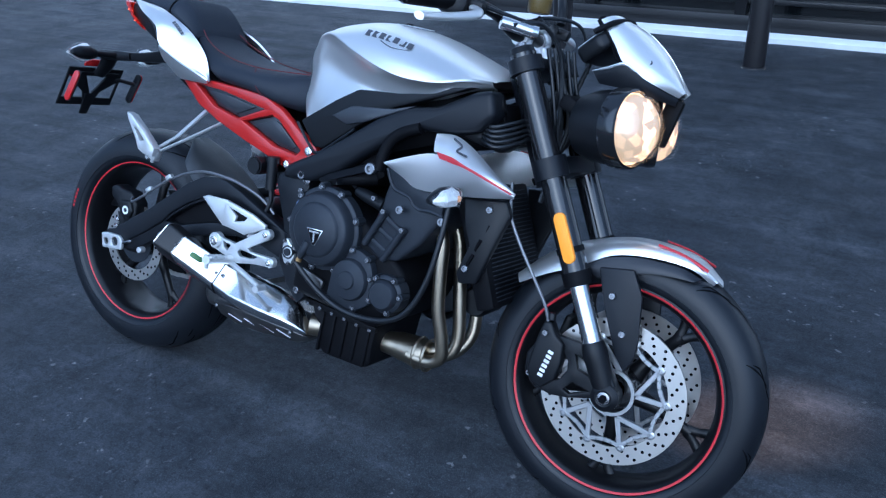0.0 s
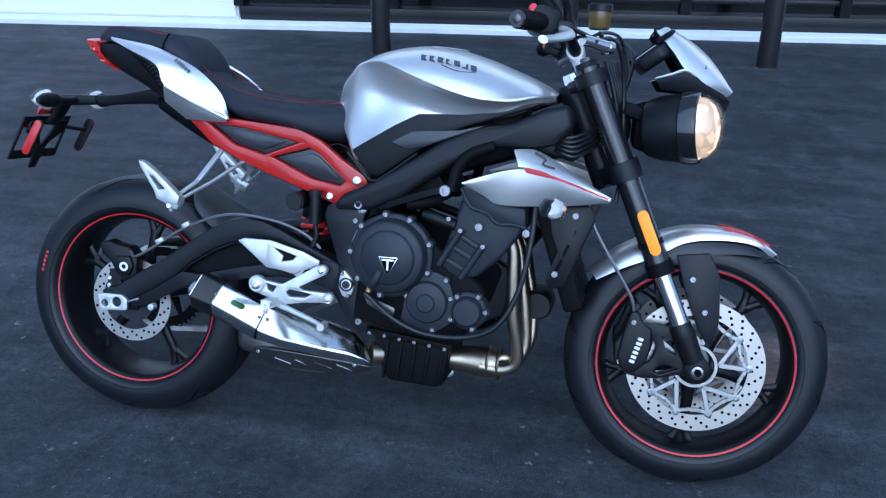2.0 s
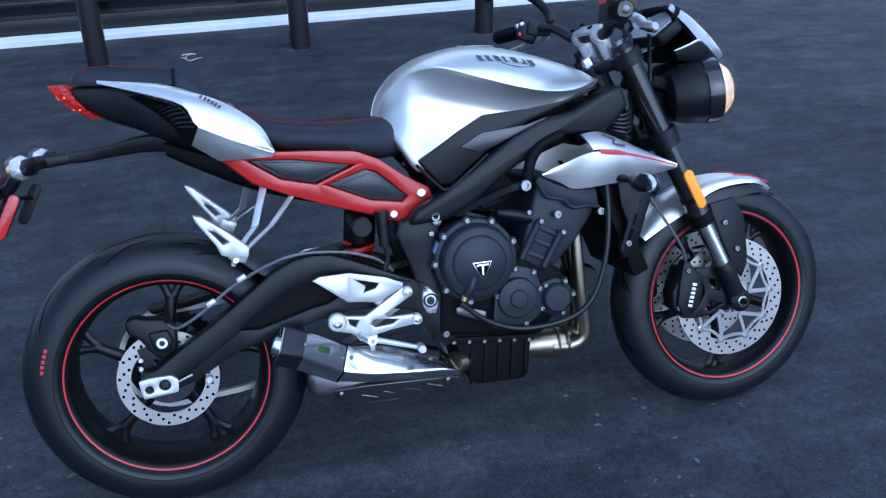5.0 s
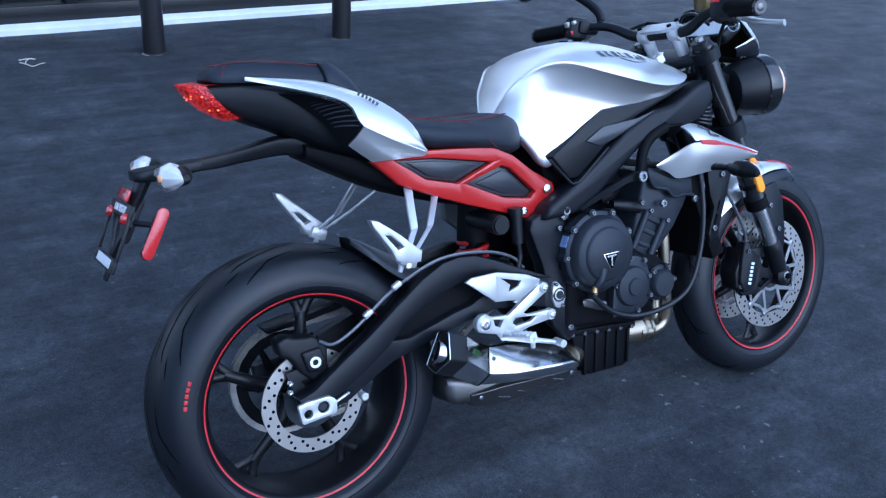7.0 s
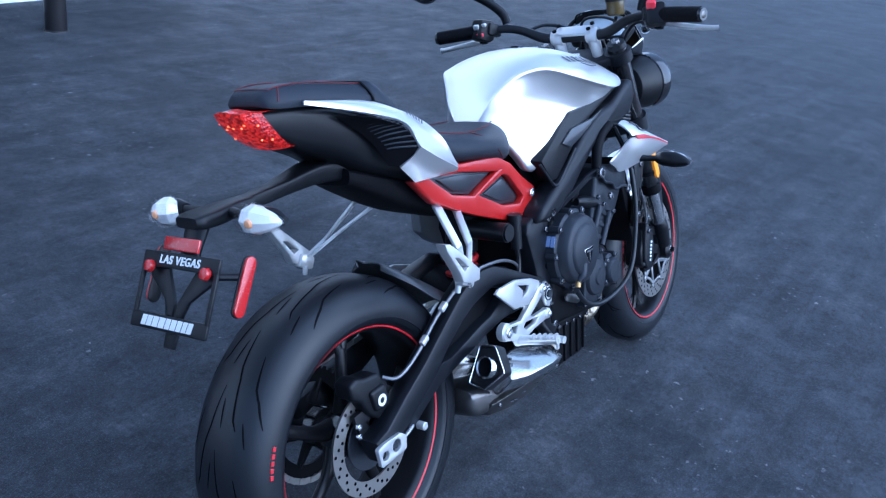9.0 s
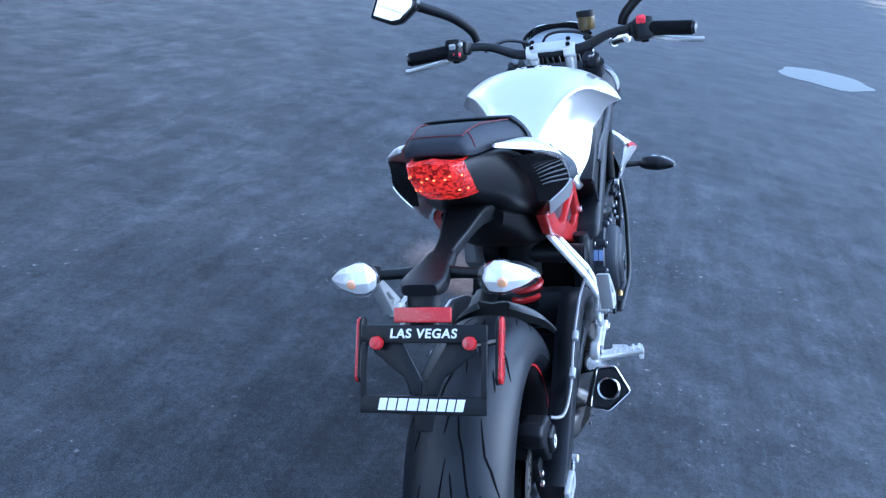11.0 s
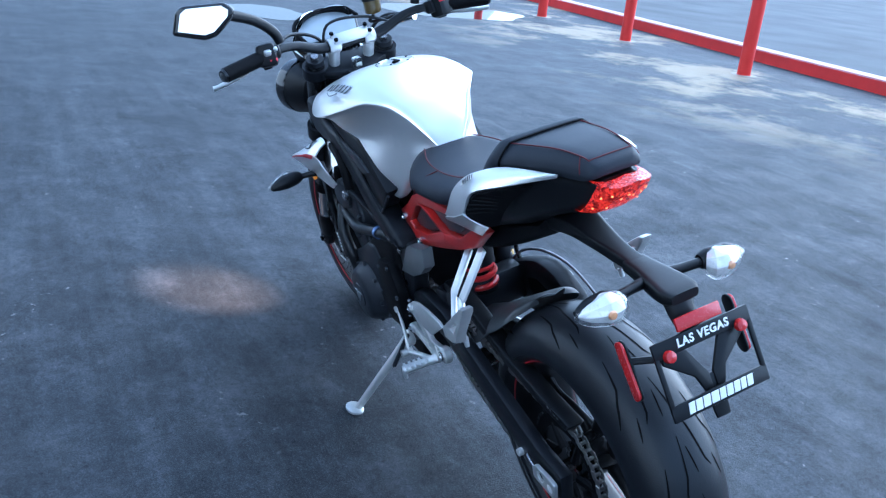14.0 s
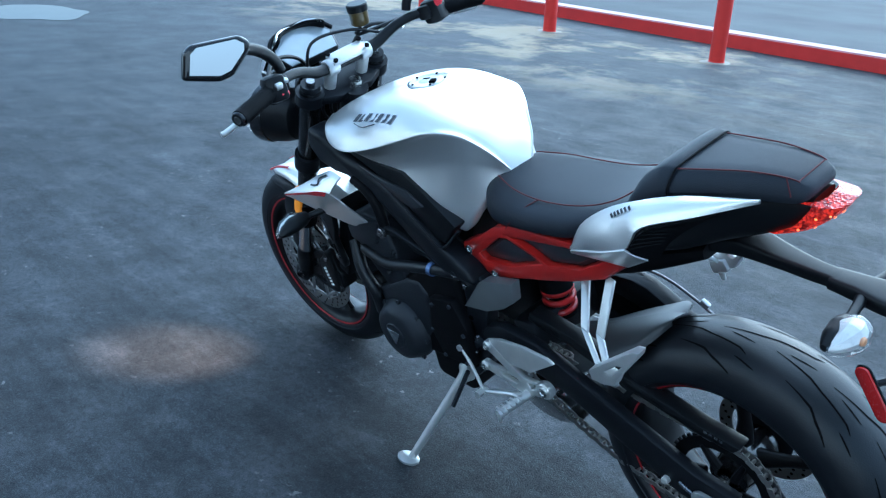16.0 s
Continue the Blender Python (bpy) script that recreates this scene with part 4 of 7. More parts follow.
for s in (-1, 1):
    c = Vector((1.354, s * 0.092, 0.834))
    bm = B()
    lathe(bm, [(0.0001, -0.112), (0.040, -0.109), (0.058, -0.098), (0.067, -0.070), (0.071, -0.035), (0.0725, -0.006), (0.072, 0.0), (0.067, 0.001), (0.060, -0.03), (0.02, -0.06), (0.0001, -0.062)], (0, 0, 0), "x", 36)
    lamp_axis(c, bm, 0)
    lamp = part("headlamp", bm, BLACK, bike, "round black headlamp, lit")
    bm = B()
    lathe(bm, [(0.0665, 0.004), (0.060, -0.022), (0.040, -0.045), (0.015, -0.055), (0.0001, -0.056)], (0, 0, 0), "x", 36)
    part("lamp_reflector", lamp_axis(c, bm, 0), LAMP, lamp, "glowing warm reflector bowl")
    bm = B()
    lathe(bm, [(0.064, 0.002), (0.058, 0.022), (0.044, 0.036), (0.022, 0.044), (0.0001, 0.046)], (0, 0, 0), "x", 24)
    part("lamp_lens", lamp_axis(c, bm, 0), LAMP, lamp, "glowing faceted inner lens")
    bm = B()
    lathe(bm, [(0.0001, 0.004), (0.012, 0.0), (0.017, -0.012), (0.014, -0.05)], (0, 0, 0), "x", 20)
    part("bulb", lamp_axis(c, bm, 0), LAMPBULB, lamp, "glowing headlamp bulb")
    bm = B()
    for k in range(6):
        a = 2 * math.pi * k / 6 + 0.4
        box(bm, (-0.012, 0.046 * math.cos(a), 0.046 * math.sin(a)), (0.016, 0.006, 0.022), (math.degrees(a), 0, 0), 0.002)
    part("reflector_facet", lamp_axis(c, bm, 0), BRIGHT, lamp)
    bm = B()
    lathe(bm, [(0.0690, 0.004), (0.066, 0.024), (0.054, 0.043), (0.030, 0.055), (0.0001, 0.059)], (0, 0, 0), "x", 36)
    cover = part("lamp_glass", lamp_axis(c, bm, 0), LENS, lamp, "clear domed lamp glass")
    cover.visible_shadow = False
    bm = B()
    lathe(bm, [(0.0715, -0.028), (0.0745, -0.025), (0.0760, -0.004), (0.0735, 0.008), (0.0695, 0.010), (0.0675, 0.004)], (0, 0, 0), "x", 40)
    part("bezel", lamp_axis(c, bm, 0), GLOSSB, lamp, "black lamp rim")
bm = B()
box(bm, (1.27, 0, 0.83), (0.10, 0.11, 0.11), (0, 0, 0), 0.02)
box(bm, (1.225, 0, 0.86), (0.06, 0.17, 0.03), (0, 20, 0), 0.008)
box(bm, (1.40, 0, 0.855), (0.035, 0.022, 0.10), (0, 15, 0), 0.006)
part("lamp_bracket", bm, MATT, bike)
# fly screen: two silver faces that meet in a keel
for s in (-1, 1):
    bm = B()
    strip(bm, [(1.284, s * 0.004, 1.045), (1.330, s * 0.004, 1.026), (1.372, s * 0.004, 0.994), (1.408, s * 0.004, 0.952), (1.430, s * 0.004, 0.912)],
          [(1.252, s * 0.074, 1.036), (1.290, s * 0.088, 0.994), (1.320, s * 0.095, 0.955), (1.372, s * 0.070, 0.926), (1.420, s * 0.024, 0.905)], (0.006, s * 0.010, 0.008), 0.004, 6, 4)
    half = part("fly_screen", bm, SILVER, bike, "silver fly screen half")
    bm = B()
    strip(bm, [(1.258, s * 0.088, 0.934), (1.320, s * 0.096, 0.953), (1.372, s * 0.071, 0.924), (1.420, s * 0.025, 0.903)],
          [(1.272, s * 0.078, 0.912), (1.324, s * 0.082, 0.908), (1.374, s * 0.062, 0.898), (1.416, s * 0.022, 0.888)], (0, s * 0.003, 0), 0.003)
    part("fly_screen_lip", bm, FRAME, half, "graphite lower lip")
    bm = B()
    tube(bm, [(1.256, s * 0.089, 0.935), (1.290, s * 0.093, 0.945), (1.320, s * 0.0965, 0.955), (1.345, s * 0.085, 0.941)], [0.0012, 0.003, 0.0035, 0.002], 8, 4)
    part("screen_barb", bm, SILVER, half, "thin silver barb under the screen")
    bm = B()
    strip(bm, [(1.274, s * 0.001, 1.043), (1.320, s * 0.001, 1.019), (1.361, s * 0.001, 0.986), (1.396, s * 0.001, 0.946), (1.416, s * 0.001, 0.910)],
          [(1.244, s * 0.073, 1.034), (1.282, s * 0.086, 0.991), (1.312, s * 0.092, 0.952), (1.362, s * 0.066, 0.921), (1.408, s * 0.021, 0.902)], (0.004, s * 0.008, 0.005), 0.003, 6, 4)
    part("fly_screen_liner", bm, MATT, half, "black inner face of the screen")
    bm = B()
    tube(bm, [(1.279, s * 0.001, 1.044), (1.270, s * 0.036, 1.046), (1.248, s * 0.074, 1.036), (1.286, s * 0.088, 0.994), (1.316, s * 0.095, 0.955)], 0.0024, 8, 6)
    part("screen_rim", bm, MATT, half, "black rubber rim of the screen")
    bm = B()
    tube(bm, [(1.357, s * 0.056, 0.9735), (1.364, s * 0.063, 0.964), (1.360, s * 0.069, 0.956), (1.372, s * 0.062, 0.951)], 0.0020, 6)
    part("emblem", bm, DARKLOGO, half)


# front mudguard: silver arch over black wings
def guard_line(a, r, y):
    return (FRONT[0] + r * math.cos(radians(a)), y, FRONT[2] + r * math.sin(radians(a)))


AR = [(58, 0.313), (70, 0.313), (85, 0.313), (100, 0.313), (115, 0.315), (130, 0.319), (145, 0.323)]
for s in (-1, 1):
    bm = B()
    mid = [guard_line(a, r, 0.0) for a, r in AR]
    mid[0] = (1.572, 0.0, 0.553)
    edge = [(1.556, s * 0.018, 0.551)] + [guard_line(a, r, s * y) for a, r, y in ((70, 0.302, 0.048), (85, 0.292, 0.061), (100, 0.284, 0.070), (115, 0.268, 0.075), (130, 0.278, 0.075), (143, 0.298, 0.070))]
    strip(bm, mid, edge, (0, s * 0.014, 0.010), 0.003, 6, 5)
    g = part("front_mudguard", bm, SILVER, bike, "silver front mudguard half")
    bm = B()
    strip(bm, [guard_line(a, r, s * y) for a, r, y in ((64, 0.297, 0.044), (72, 0.297, 0.055), (80, 0.291, 0.063), (88, 0.287, 0.068), (96, 0.283, 0.072), (104, 0.278, 0.074), (112, 0.270, 0.0765))],
          [guard_line(a, r, s * y) for a, r, y in ((66, 0.286, 0.060), (74, 0.274, 0.069), (82, 0.264, 0.075), (88, 0.256, 0.078), (96, 0.240, 0.080), (104, 0.238, 0.080), (112, 0.258, 0.079))], (0, s * 0.003, 0), 0.003)
    part("mudguard_wing", bm, WING, g, "graphite mudguard wing")
    bm = B()
    strip(bm, [guard_line(a, r, s * 0.034) for a, r in ((64, 0.3185), (74, 0.3195), (84, 0.3195))], [guard_line(a, r, s * 0.042) for a, r in ((64, 0.3140), (74, 0.3160), (84, 0.3160))], (0, s * 0.0015, 0.002), 0.001)
    part("mudguard_stripe", bm, REDSTRIPE, g)
    bm = B()
    prism(bm, [(1.340, 0.552), (1.412, 0.562), (1.438, 0.511), (1.446, 0.420), (1.444, 0.384), (1.428, 0.350), (1.404, 0.380), (1.366, 0.470)], s * 0.080, s * 0.090, 0.004)
    br = part("mudguard_bracket", bm, FRAME, bike, "dark mudguard bracket")
    bm = B()
    for q in ((1.379, 0.501), (1.412, 0.429)):
        bolt(bm, (q[0], s * 0.093, q[1]), 0.007, int(s))
    part("bracket_bolt", bm, BOLT, br)
    # radial caliper behind the fork leg, on an open bracket
    bm = B()
    prism(bm, [(1.246, 0.402), (1.252, 0.420), (1.268, 0.420), (1.280, 0.396), (1.301, 0.380), (1.302, 0.337), (1.293, 0.300), (1.268, 0.276), (1.240, 0.282), (1.229, 0.312), (1.236, 0.360)], s * 0.078, s * 0.110, 0.006, 3)
    prism(bm, [(1.246, 0.405), (1.262, 0.402), (1.262, 0.300), (1.240, 0.284), (1.222, 0.298), (1.220, 0.340), (1.236, 0.366)], s * 0.046, s * 0.100, 0.006, 3)
    cal = part("front_caliper", bm, BLACK, bike, "black radial brake caliper")
    bm = B()
    panel(bm, [(1.278, 0.394), (1.318, 0.392), (1.352, 0.388), (1.372, 0.330), (1.387, 0.298), (1.380, 0.283), (1.325, 0.268), (1.290, 0.264), (1.249, 0.270), (1.240, 0.284), (1.262, 0.290), (1.300, 0.302), (1.314, 0.326), (1.312, 0.345), (1.300, 0.362), (1.284, 0.372)],
          [[(1.312, 0.284), (1.330, 0.304), (1.366, 0.294), (1.326, 0.277)], [(1.326, 0.364), (1.352, 0.358), (1.360, 0.326), (1.336, 0.334)]], s * 0.082, s * 0.098, 0.003)
    part("caliper_mount", bm, BLACK, cal, "open black caliper bracket")
    bm = B()
    lathe(bm, [(0.0001, 0.008), (0.007, 0.008), (0.009, 0.004), (0.009, -0.006)], (1.264, s * 0.100, 0.430), "z", 14)
    part("hose_union", bm, BLACK, cal)
    bm = B()
    for q, e in (((1.259, 0.396), 0.108), ((1.244, 0.342), 0.100), ((1.235, 0.300), 0.098)):
        bolt(bm, (q[0], s * e, q[1]), 0.0065, int(s), 0.008)
    part("caliper_bolt", bm, BOLT, cal)
    bm = B()
    for k in range(6):
        box(bm, (1.2625 + 0.0030 * k, s * 0.1112, 0.305 + 0.0105 * k), (0.012, 0.0018, 0.0070), (0, 16, 0), 0.0006)
    part("caliper_marking", bm, WHITE, cal)
bm = B()
tube(bm, [(1.135, -0.115, 0.690), (1.145, -0.119, 0.624), (1.174, -0.119, 0.569), (1.213, -0.116, 0.509), (1.247, -0.110, 0.454), (1.258, -0.104, 0.420)], 0.0038, 8)
part("brake_hose", bm, BRAID, bike, "braided front brake hose")

# the front end is steered a little to the left
steer_point = Vector(on_fork(0.5, 0, -0.045))
steer_axis = Vector(on_fork(1, 0)) - Vector(on_fork(0, 0))
STEER = Matrix.Translation(steer_point) @ Matrix.Rotation(radians(2.4), 4, steer_axis) @ Matrix.Translation(-steer_point)
for ob in bike.children:
    if ob is not rear_wheel and not ob.name.startswith("steering_head"):
        ob.matrix_basis = STEER


# ---- tank ----
# stations: x, top z, ridge y, ridge z, undercut y, undercut z, low y, low z
TANK = [
    (0.528, 0.844, 0.034, 0.841, 0.036, 0.836, 0.036, 0.833),
    (0.545, 0.888, 0.060, 0.880, 0.056, 0.850, 0.070, 0.812),
    (0.572, 0.922, 0.082, 0.910, 0.082, 0.858, 0.102, 0.764),
    (0.604, 0.949, 0.108, 0.934, 0.100, 0.862, 0.123, 0.722),
    (0.660, 0.974, 0.143, 0.940, 0.112, 0.860, 0.141, 0.767),
    (0.740, 0.987, 0.175, 0.914, 0.136, 0.846, 0.145, 0.809),
    (0.820, 0.980, 0.194, 0.888, 0.146, 0.836, 0.145, 0.819),
    (0.890, 0.962, 0.198, 0.872, 0.148, 0.838, 0.145, 0.828),
    (0.960, 0.937, 0.182, 0.870, 0.148, 0.850, 0.143, 0.843),
    (1.015, 0.914, 0.148, 0.881, 0.134, 0.870, 0.130, 0.866),
    (1.052, 0.892, 0.096, 0.882, 0.090, 0.878, 0.086, 0.876),
]


def tank_half(st):
    x, zt, yr, zr, yu, zu, yl, zl = st
    pts = [(0.0, zt), (yr * 0.36, zt - (zt - zr) * 0.05), (yr * 0.68, zt - (zt - zr) * 0.26), (yr * 0.90, zt - (zt - zr) * 0.62), (yr * 0.990, zr + 0.006), (yr * 0.996, zr), (yr * 0.996 - (yr - yu) * 0.28, zr - (zr - zu) * 0.12), (yu + (yr - yu) * 0.26, zr - (zr - zu) * 0.50), (yu, zu), (yu + (yl - yu) * 0.45, (zu + zl) / 2), (yl, zl), (yl - 0.02, zl - 0.004)]
    return curve([(x, y, z) for y, z in pts], 3)


bm = B()
rings = []
for st in smooth_rows(TANK, 6):
    h = tank_half(st)
    rings.append(h[::-1] + [Vector((q.x, -q.y, q.z)) for q in h[1:]])
skin(bm, rings, caps=False, closed=False)
tank = part("fuel_tank", bm, SILVER, bike, "brushed silver fuel tank", smooth=60)


def tank_top(x, y):
    """The height of the tank's upper face."""
    rows = smooth_rows(TANK, 6)
    st = min(rows, key=lambda r: abs(r[0] - x))
    h = tank_half(st)
    return float(np.interp(abs(y), [q.y for q in h[:13]], [q.z for q in h[:13]]))


# the maker's wordmark becomes a row of plain dark bars over an arc
for s in (-1, 1):
    bm = B()
    for k in range(7):
        x = 0.757 + 0.019 * k
        y0, y1 = 0.132 + 0.0012 * k, 0.151 + 0.0010 * k
        q0, q1 = Vector((x - 0.002, s * y0, tank_top(x, y0) + 0.0012)), Vector((x + 0.002, s * y1, tank_top(x, y1) + 0.0012))
        d = Vector((0.0068, 0, -0.0014))
        bm.faces.new([bm.verts.new(p) for p in (q0 - d, q0 + d, q1 + d, q1 - d)])
    part("tank_marking", bm, DARKLOGO, tank, "dark grey tank marking", smooth=0)
    bm = B()
    tube(bm, [(0.800, s * 0.157, tank_top(0.80, 0.157) + 0.0004), (0.835, s * 0.166, tank_top(0.835, 0.166) + 0.0004), (0.875, s * 0.158, tank_top(0.875, 0.158) + 0.0004)], 0.0011, 6)
    part("tank_underline", bm, DARKLOGO, tank)
# filler cap
bm = B()
fc = Matrix.Translation((0.786, 0, 0.9805)) @ Matrix.Rotation(radians(4), 4, "Y")
lathe(bm, [(0.0001, 0.006), (0.018, 0.006), (0.024, 0.002), (0.034, 0.002), (0.038, 0.005), (0.043, 0.005), (0.047, 0.0005), (0.047, -0.006)], (0, 0, 0), "z", 40)
capo = part("filler_cap", turned(bm, fc), ALU, bike, "round aluminium filler cap set in the tank")
bm = B()
lathe(bm, [(0.0467, 0.0018), (0.0467, 0.0028), (0.0480, 0.0028), (0.0480, 0.0018)], (0, 0, 0), "z", 48, closed=True)
part("cap_ring", turned(bm, fc), GROOVE, capo, "thin dark ring round the cap")
bm = B()
box(bm, (-0.020, 0.004, 0.0065), (0.014, 0.018, 0.006), (0, 0, 30), 0.002)
part("cap_hinge", turned(bm, fc), GROOVE, capo)
bm = B()
box(bm, (0.008, -0.002, 0.0060), (0.016, 0.007, 0.002), (0, 0, 30), 0.0008)
part("cap_lock", turned(bm, fc), GROOVE, capo)
for k in range(5):
    bm = B()
    a = 2 * math.pi * k / 5
    lathe(bm, [(0.0001, 0.0065), (0.003, 0.0065), (0.003, 0.003)], (0.0385 * math.cos(a), 0.0385 * math.sin(a), 0), "z", 8)
    part("cap_bolt", turned(bm, fc), GROOVE, capo)

# ---- tank infill panels and frame ----
for s in (-1, 1):
    bm = B()
    prism(bm, [(0.598, 0.742), (0.641, 0.686), (0.668, 0.687), (0.753, 0.749), (0.852, 0.806), (0.96, 0.842), (1.035, 0.872), (0.96, 0.862), (0.864, 0.838), (0.751, 0.832), (0.69, 0.800)], s * 0.105, s * 0.150, 0.005)
    inf = part("infill_panel", bm, BLACK, bike, "black infill panel below the tank")
    bm = B()
    prism(bm, [(0.690, 0.766), (0.742, 0.794), (0.850, 0.802), (0.912, 0.818), (0.866, 0.797), (0.775, 0.762), (0.732, 0.750)], s * 0.148, s * 0.156, 0.003)
    part("infill_inset", bm, INFILL, inf, "grey inset panel")
    bm = B()
    tube(bm, [(0.590, s * 0.150, 0.736), (0.640, s * 0.152, 0.681), (0.655, s * 0.153, 0.676), (0.672, s * 0.153, 0.682), (0.755, s * 0.153, 0.744)], 0.0035, 8)
    part("infill_edge", bm, FRAME, inf)
    # main spar
    bm = B()
    prism(bm, [(0.560, 0.602), (0.575, 0.635), (0.642, 0.668), (0.729, 0.722), (0.814, 0.778), (0.888, 0.812), (0.962, 0.822), (1.040, 0.862), (1.085, 0.872), (1.100, 0.820), (1.060, 0.780), (1.005, 0.768), (0.926, 0.768), (0.862, 0.738), (0.790, 0.690), (0.720, 0.640), (0.650, 0.606)], s * 0.098, s * 0.160, 0.014, 3)
    spar = part("frame_spar", bm, FRAME, bike, "graphite aluminium frame spar")
    bm = B()
    slab(bm, [(0.660, s * 0.150, 0.622), (0.800, s * 0.165, 0.672), (0.838, s * 0.176, 0.682), (0.842, s * 0.176, 0.662), (0.800, s * 0.165, 0.655), (0.672, s * 0.15, 0.608)], (0, -s * 0.012, 0), 0.003)
    part("frame_stay", bm, FRAME, spar, "dark frame stay to the cylinder head")
    bm = B()
    tube(bm, [(0.838, s * 0.165, 0.668), (0.852, s * 0.162, 0.720), (0.880, s * 0.160, 0.752), (0.930, s * 0.158, 0.772)], 0.013, 12)
    part("frame_loop", bm, MATT, spar)
    bm = B()
    bolt(bm, (0.829, s * 0.178, 0.668), 0.0135, int(s), 0.010)
    bolt(bm, (0.622, s * 0.152, 0.618), 0.011, int(s), 0.008)
    part("frame_bolt", bm, BOLT, spar, "bright frame bolt")
    # rear engine plate
    bm = B()
    prism(bm, [(0.532, 0.585), (0.540, 0.608), (0.606, 0.630), (0.640, 0.612), (0.624, 0.560), (0.622, 0.522), (0.630, 0.484), (0.636, 0.423), (0.640, 0.370), (0.652, 0.326), (0.626, 0.302), (0.590, 0.345), (0.560, 0.398), (0.562, 0.430), (0.572, 0.452), (0.562, 0.498), (0.541, 0.560)], s * 0.095, s * 0.138, 0.006)
    pl = part("pivot_plate", bm, FRAME, bike, "dark swingarm pivot plate")
    bm = B()
    if s < 0:
        prism(bm, [(0.578, 0.438), (0.583, 0.456), (0.592, 0.458), (0.612, 0.436), (0.615, 0.418), (0.609, 0.400), (0.597, 0.392), (0.586, 0.397), (0.577, 0.417)], s * 0.135, s * 0.148, 0.004)
        part("pivot_cover", bm, ALU, pl, "bright pivot plate")
        bm = B()
    lathe(bm, [(0.0001, s * 0.152), (0.009, s * 0.152), (0.0095, s * 0.146), (0.016, s * 0.150), (0.018, s * 0.146), (0.018, s * 0.138)], (0.596, 0, 0.425), "y", 20)
    part("pivot_nut", bm, ENGINE, pl)
    bm = B()
    for x, z, r in ((0.628, 0.338, 0.008), (0.612, 0.578, 0.0065), (0.627, 0.604, 0.011), (0.587, 0.451, 0.0045), (0.602, 0.399, 0.0045)):
        bolt(bm, (x, s * (0.148 if r < 0.005 else 0.140), z), r, int(s), 0.005)
    part("frame_bolt", bm, BOLT, pl, "bright frame bolt")
    bm = B()
    disc(bm, (0.612, 0, 0.488), 0.0075, s * 0.134, s * 0.1386, "y", 16, 0.0005)
    part("plate_bore", bm, GROOVE, pl, "dark bore in the plate")

# air boxes, hoses and wires in front of the tank
bm = B()
tube(bm, [(0.985, -0.13, 0.80), (1.02, -0.125, 0.815), (1.09, -0.10, 0.845)], [0.026, 0.026, 0.022], 16)
tube(bm, [(0.985, 0.13, 0.80), (1.02, 0.125, 0.815), (1.09, 0.10, 0.845)], [0.026, 0.026, 0.022], 16)
box(bm, (1.04, 0, 0.79), (0.12, 0.20, 0.09), (0, -15, 0), 0.012)
box(bm, (0.80, 0, 0.76), (0.40, 0.18, 0.14), (0, -18, 0), 0.03)
part("air_box", bm, MATT, bike, "black air box under the tank")
for s in (-1, 1):
    bm = B()
    slab(bm, [(1.000, s * 0.130, 0.770), (1.070, s * 0.128, 0.812), (1.125, s * 0.112, 0.765), (1.10, s * 0.115, 0.745)], (0, -s * 0.05, 0), 0.005)
    part("air_duct", bm, BLACK, bike, "black air duct")
bm = B()
for k in range(5):
    z = 0.765 + 0.011 * k
    tube(bm, [(1.045, -0.10, z + 0.01), (1.075, -0.137, z - 0.002 * k), (1.11, -0.132, z - 0.004), (1.155, -0.06, z + 0.03), (1.18, -0.03, z + 0.10)], 0.0042, 8)
    tube(bm, [(1.150 + 0.006 * k, -0.062 + 0.02 * k, 0.97), (1.175 + 0.005 * k, -0.072 + 0.02 * k, 0.90), (1.19 + 0.006 * k, -0.06 + 0.02 * k, 0.82), (1.19, -0.03, 0.75)], 0.0045, 8)
part("wiring_loom", bm, HOSE, bike, "bundle of black cables and hoses")
bm = B()
tube(bm, [(1.13, -0.20, 1.00), (1.165, -0.14, 1.01), (1.19, -0.09, 0.96), (1.20, -0.07, 0.86), (1.205, -0.075, 0.74), (1.20, -0.10, 0.66)], 0.005, 8)
tube(bm, [(1.13, 0.20, 1.00), (1.18, 0.14, 1.02), (1.21, 0.05, 0.98), (1.19, 0.02, 0.88)], 0.005, 8)
tube(bm, [(1.10, -0.14, 1.00), (1.14, -0.06, 1.03), (1.18, 0.03, 1.02), (1.20, 0.05, 0.93)], 0.004, 8)
part("control_cable", bm, HOSE, bike, "black control cable")

# ---- radiator, side shrouds, indicators ----
bm = B()
k = Matrix.Translation((1.085, 0, 0.535)) @ Matrix.Rotation(radians(-20), 4, "Y")
box(bm, (0, 0, 0), (0.045, 0.27, 0.26), (0, 0, 0), 0.008)
radiator = part("radiator", turned(bm, k), MATT, bike, "black radiator behind the front wheel")
bm = B()
for i in range(26):
    box(bm, (0.024, 0, -0.115 + 0.0092 * i), (0.003, 0.23, 0.002))
part("radiator_fin", turned(bm, k), ENGINE, radiator)
bm = B()
lathe(bm, [(0.0001, -0.05), (0.03, -0.05), (0.036, -0.04), (0.036, 0.04), (0.03, 0.05), (0.0001, 0.05)], (1.035, 0.05, 0.385), "y", 24)
part("horn", bm, BLACK, bike, "black horn below the radiator")
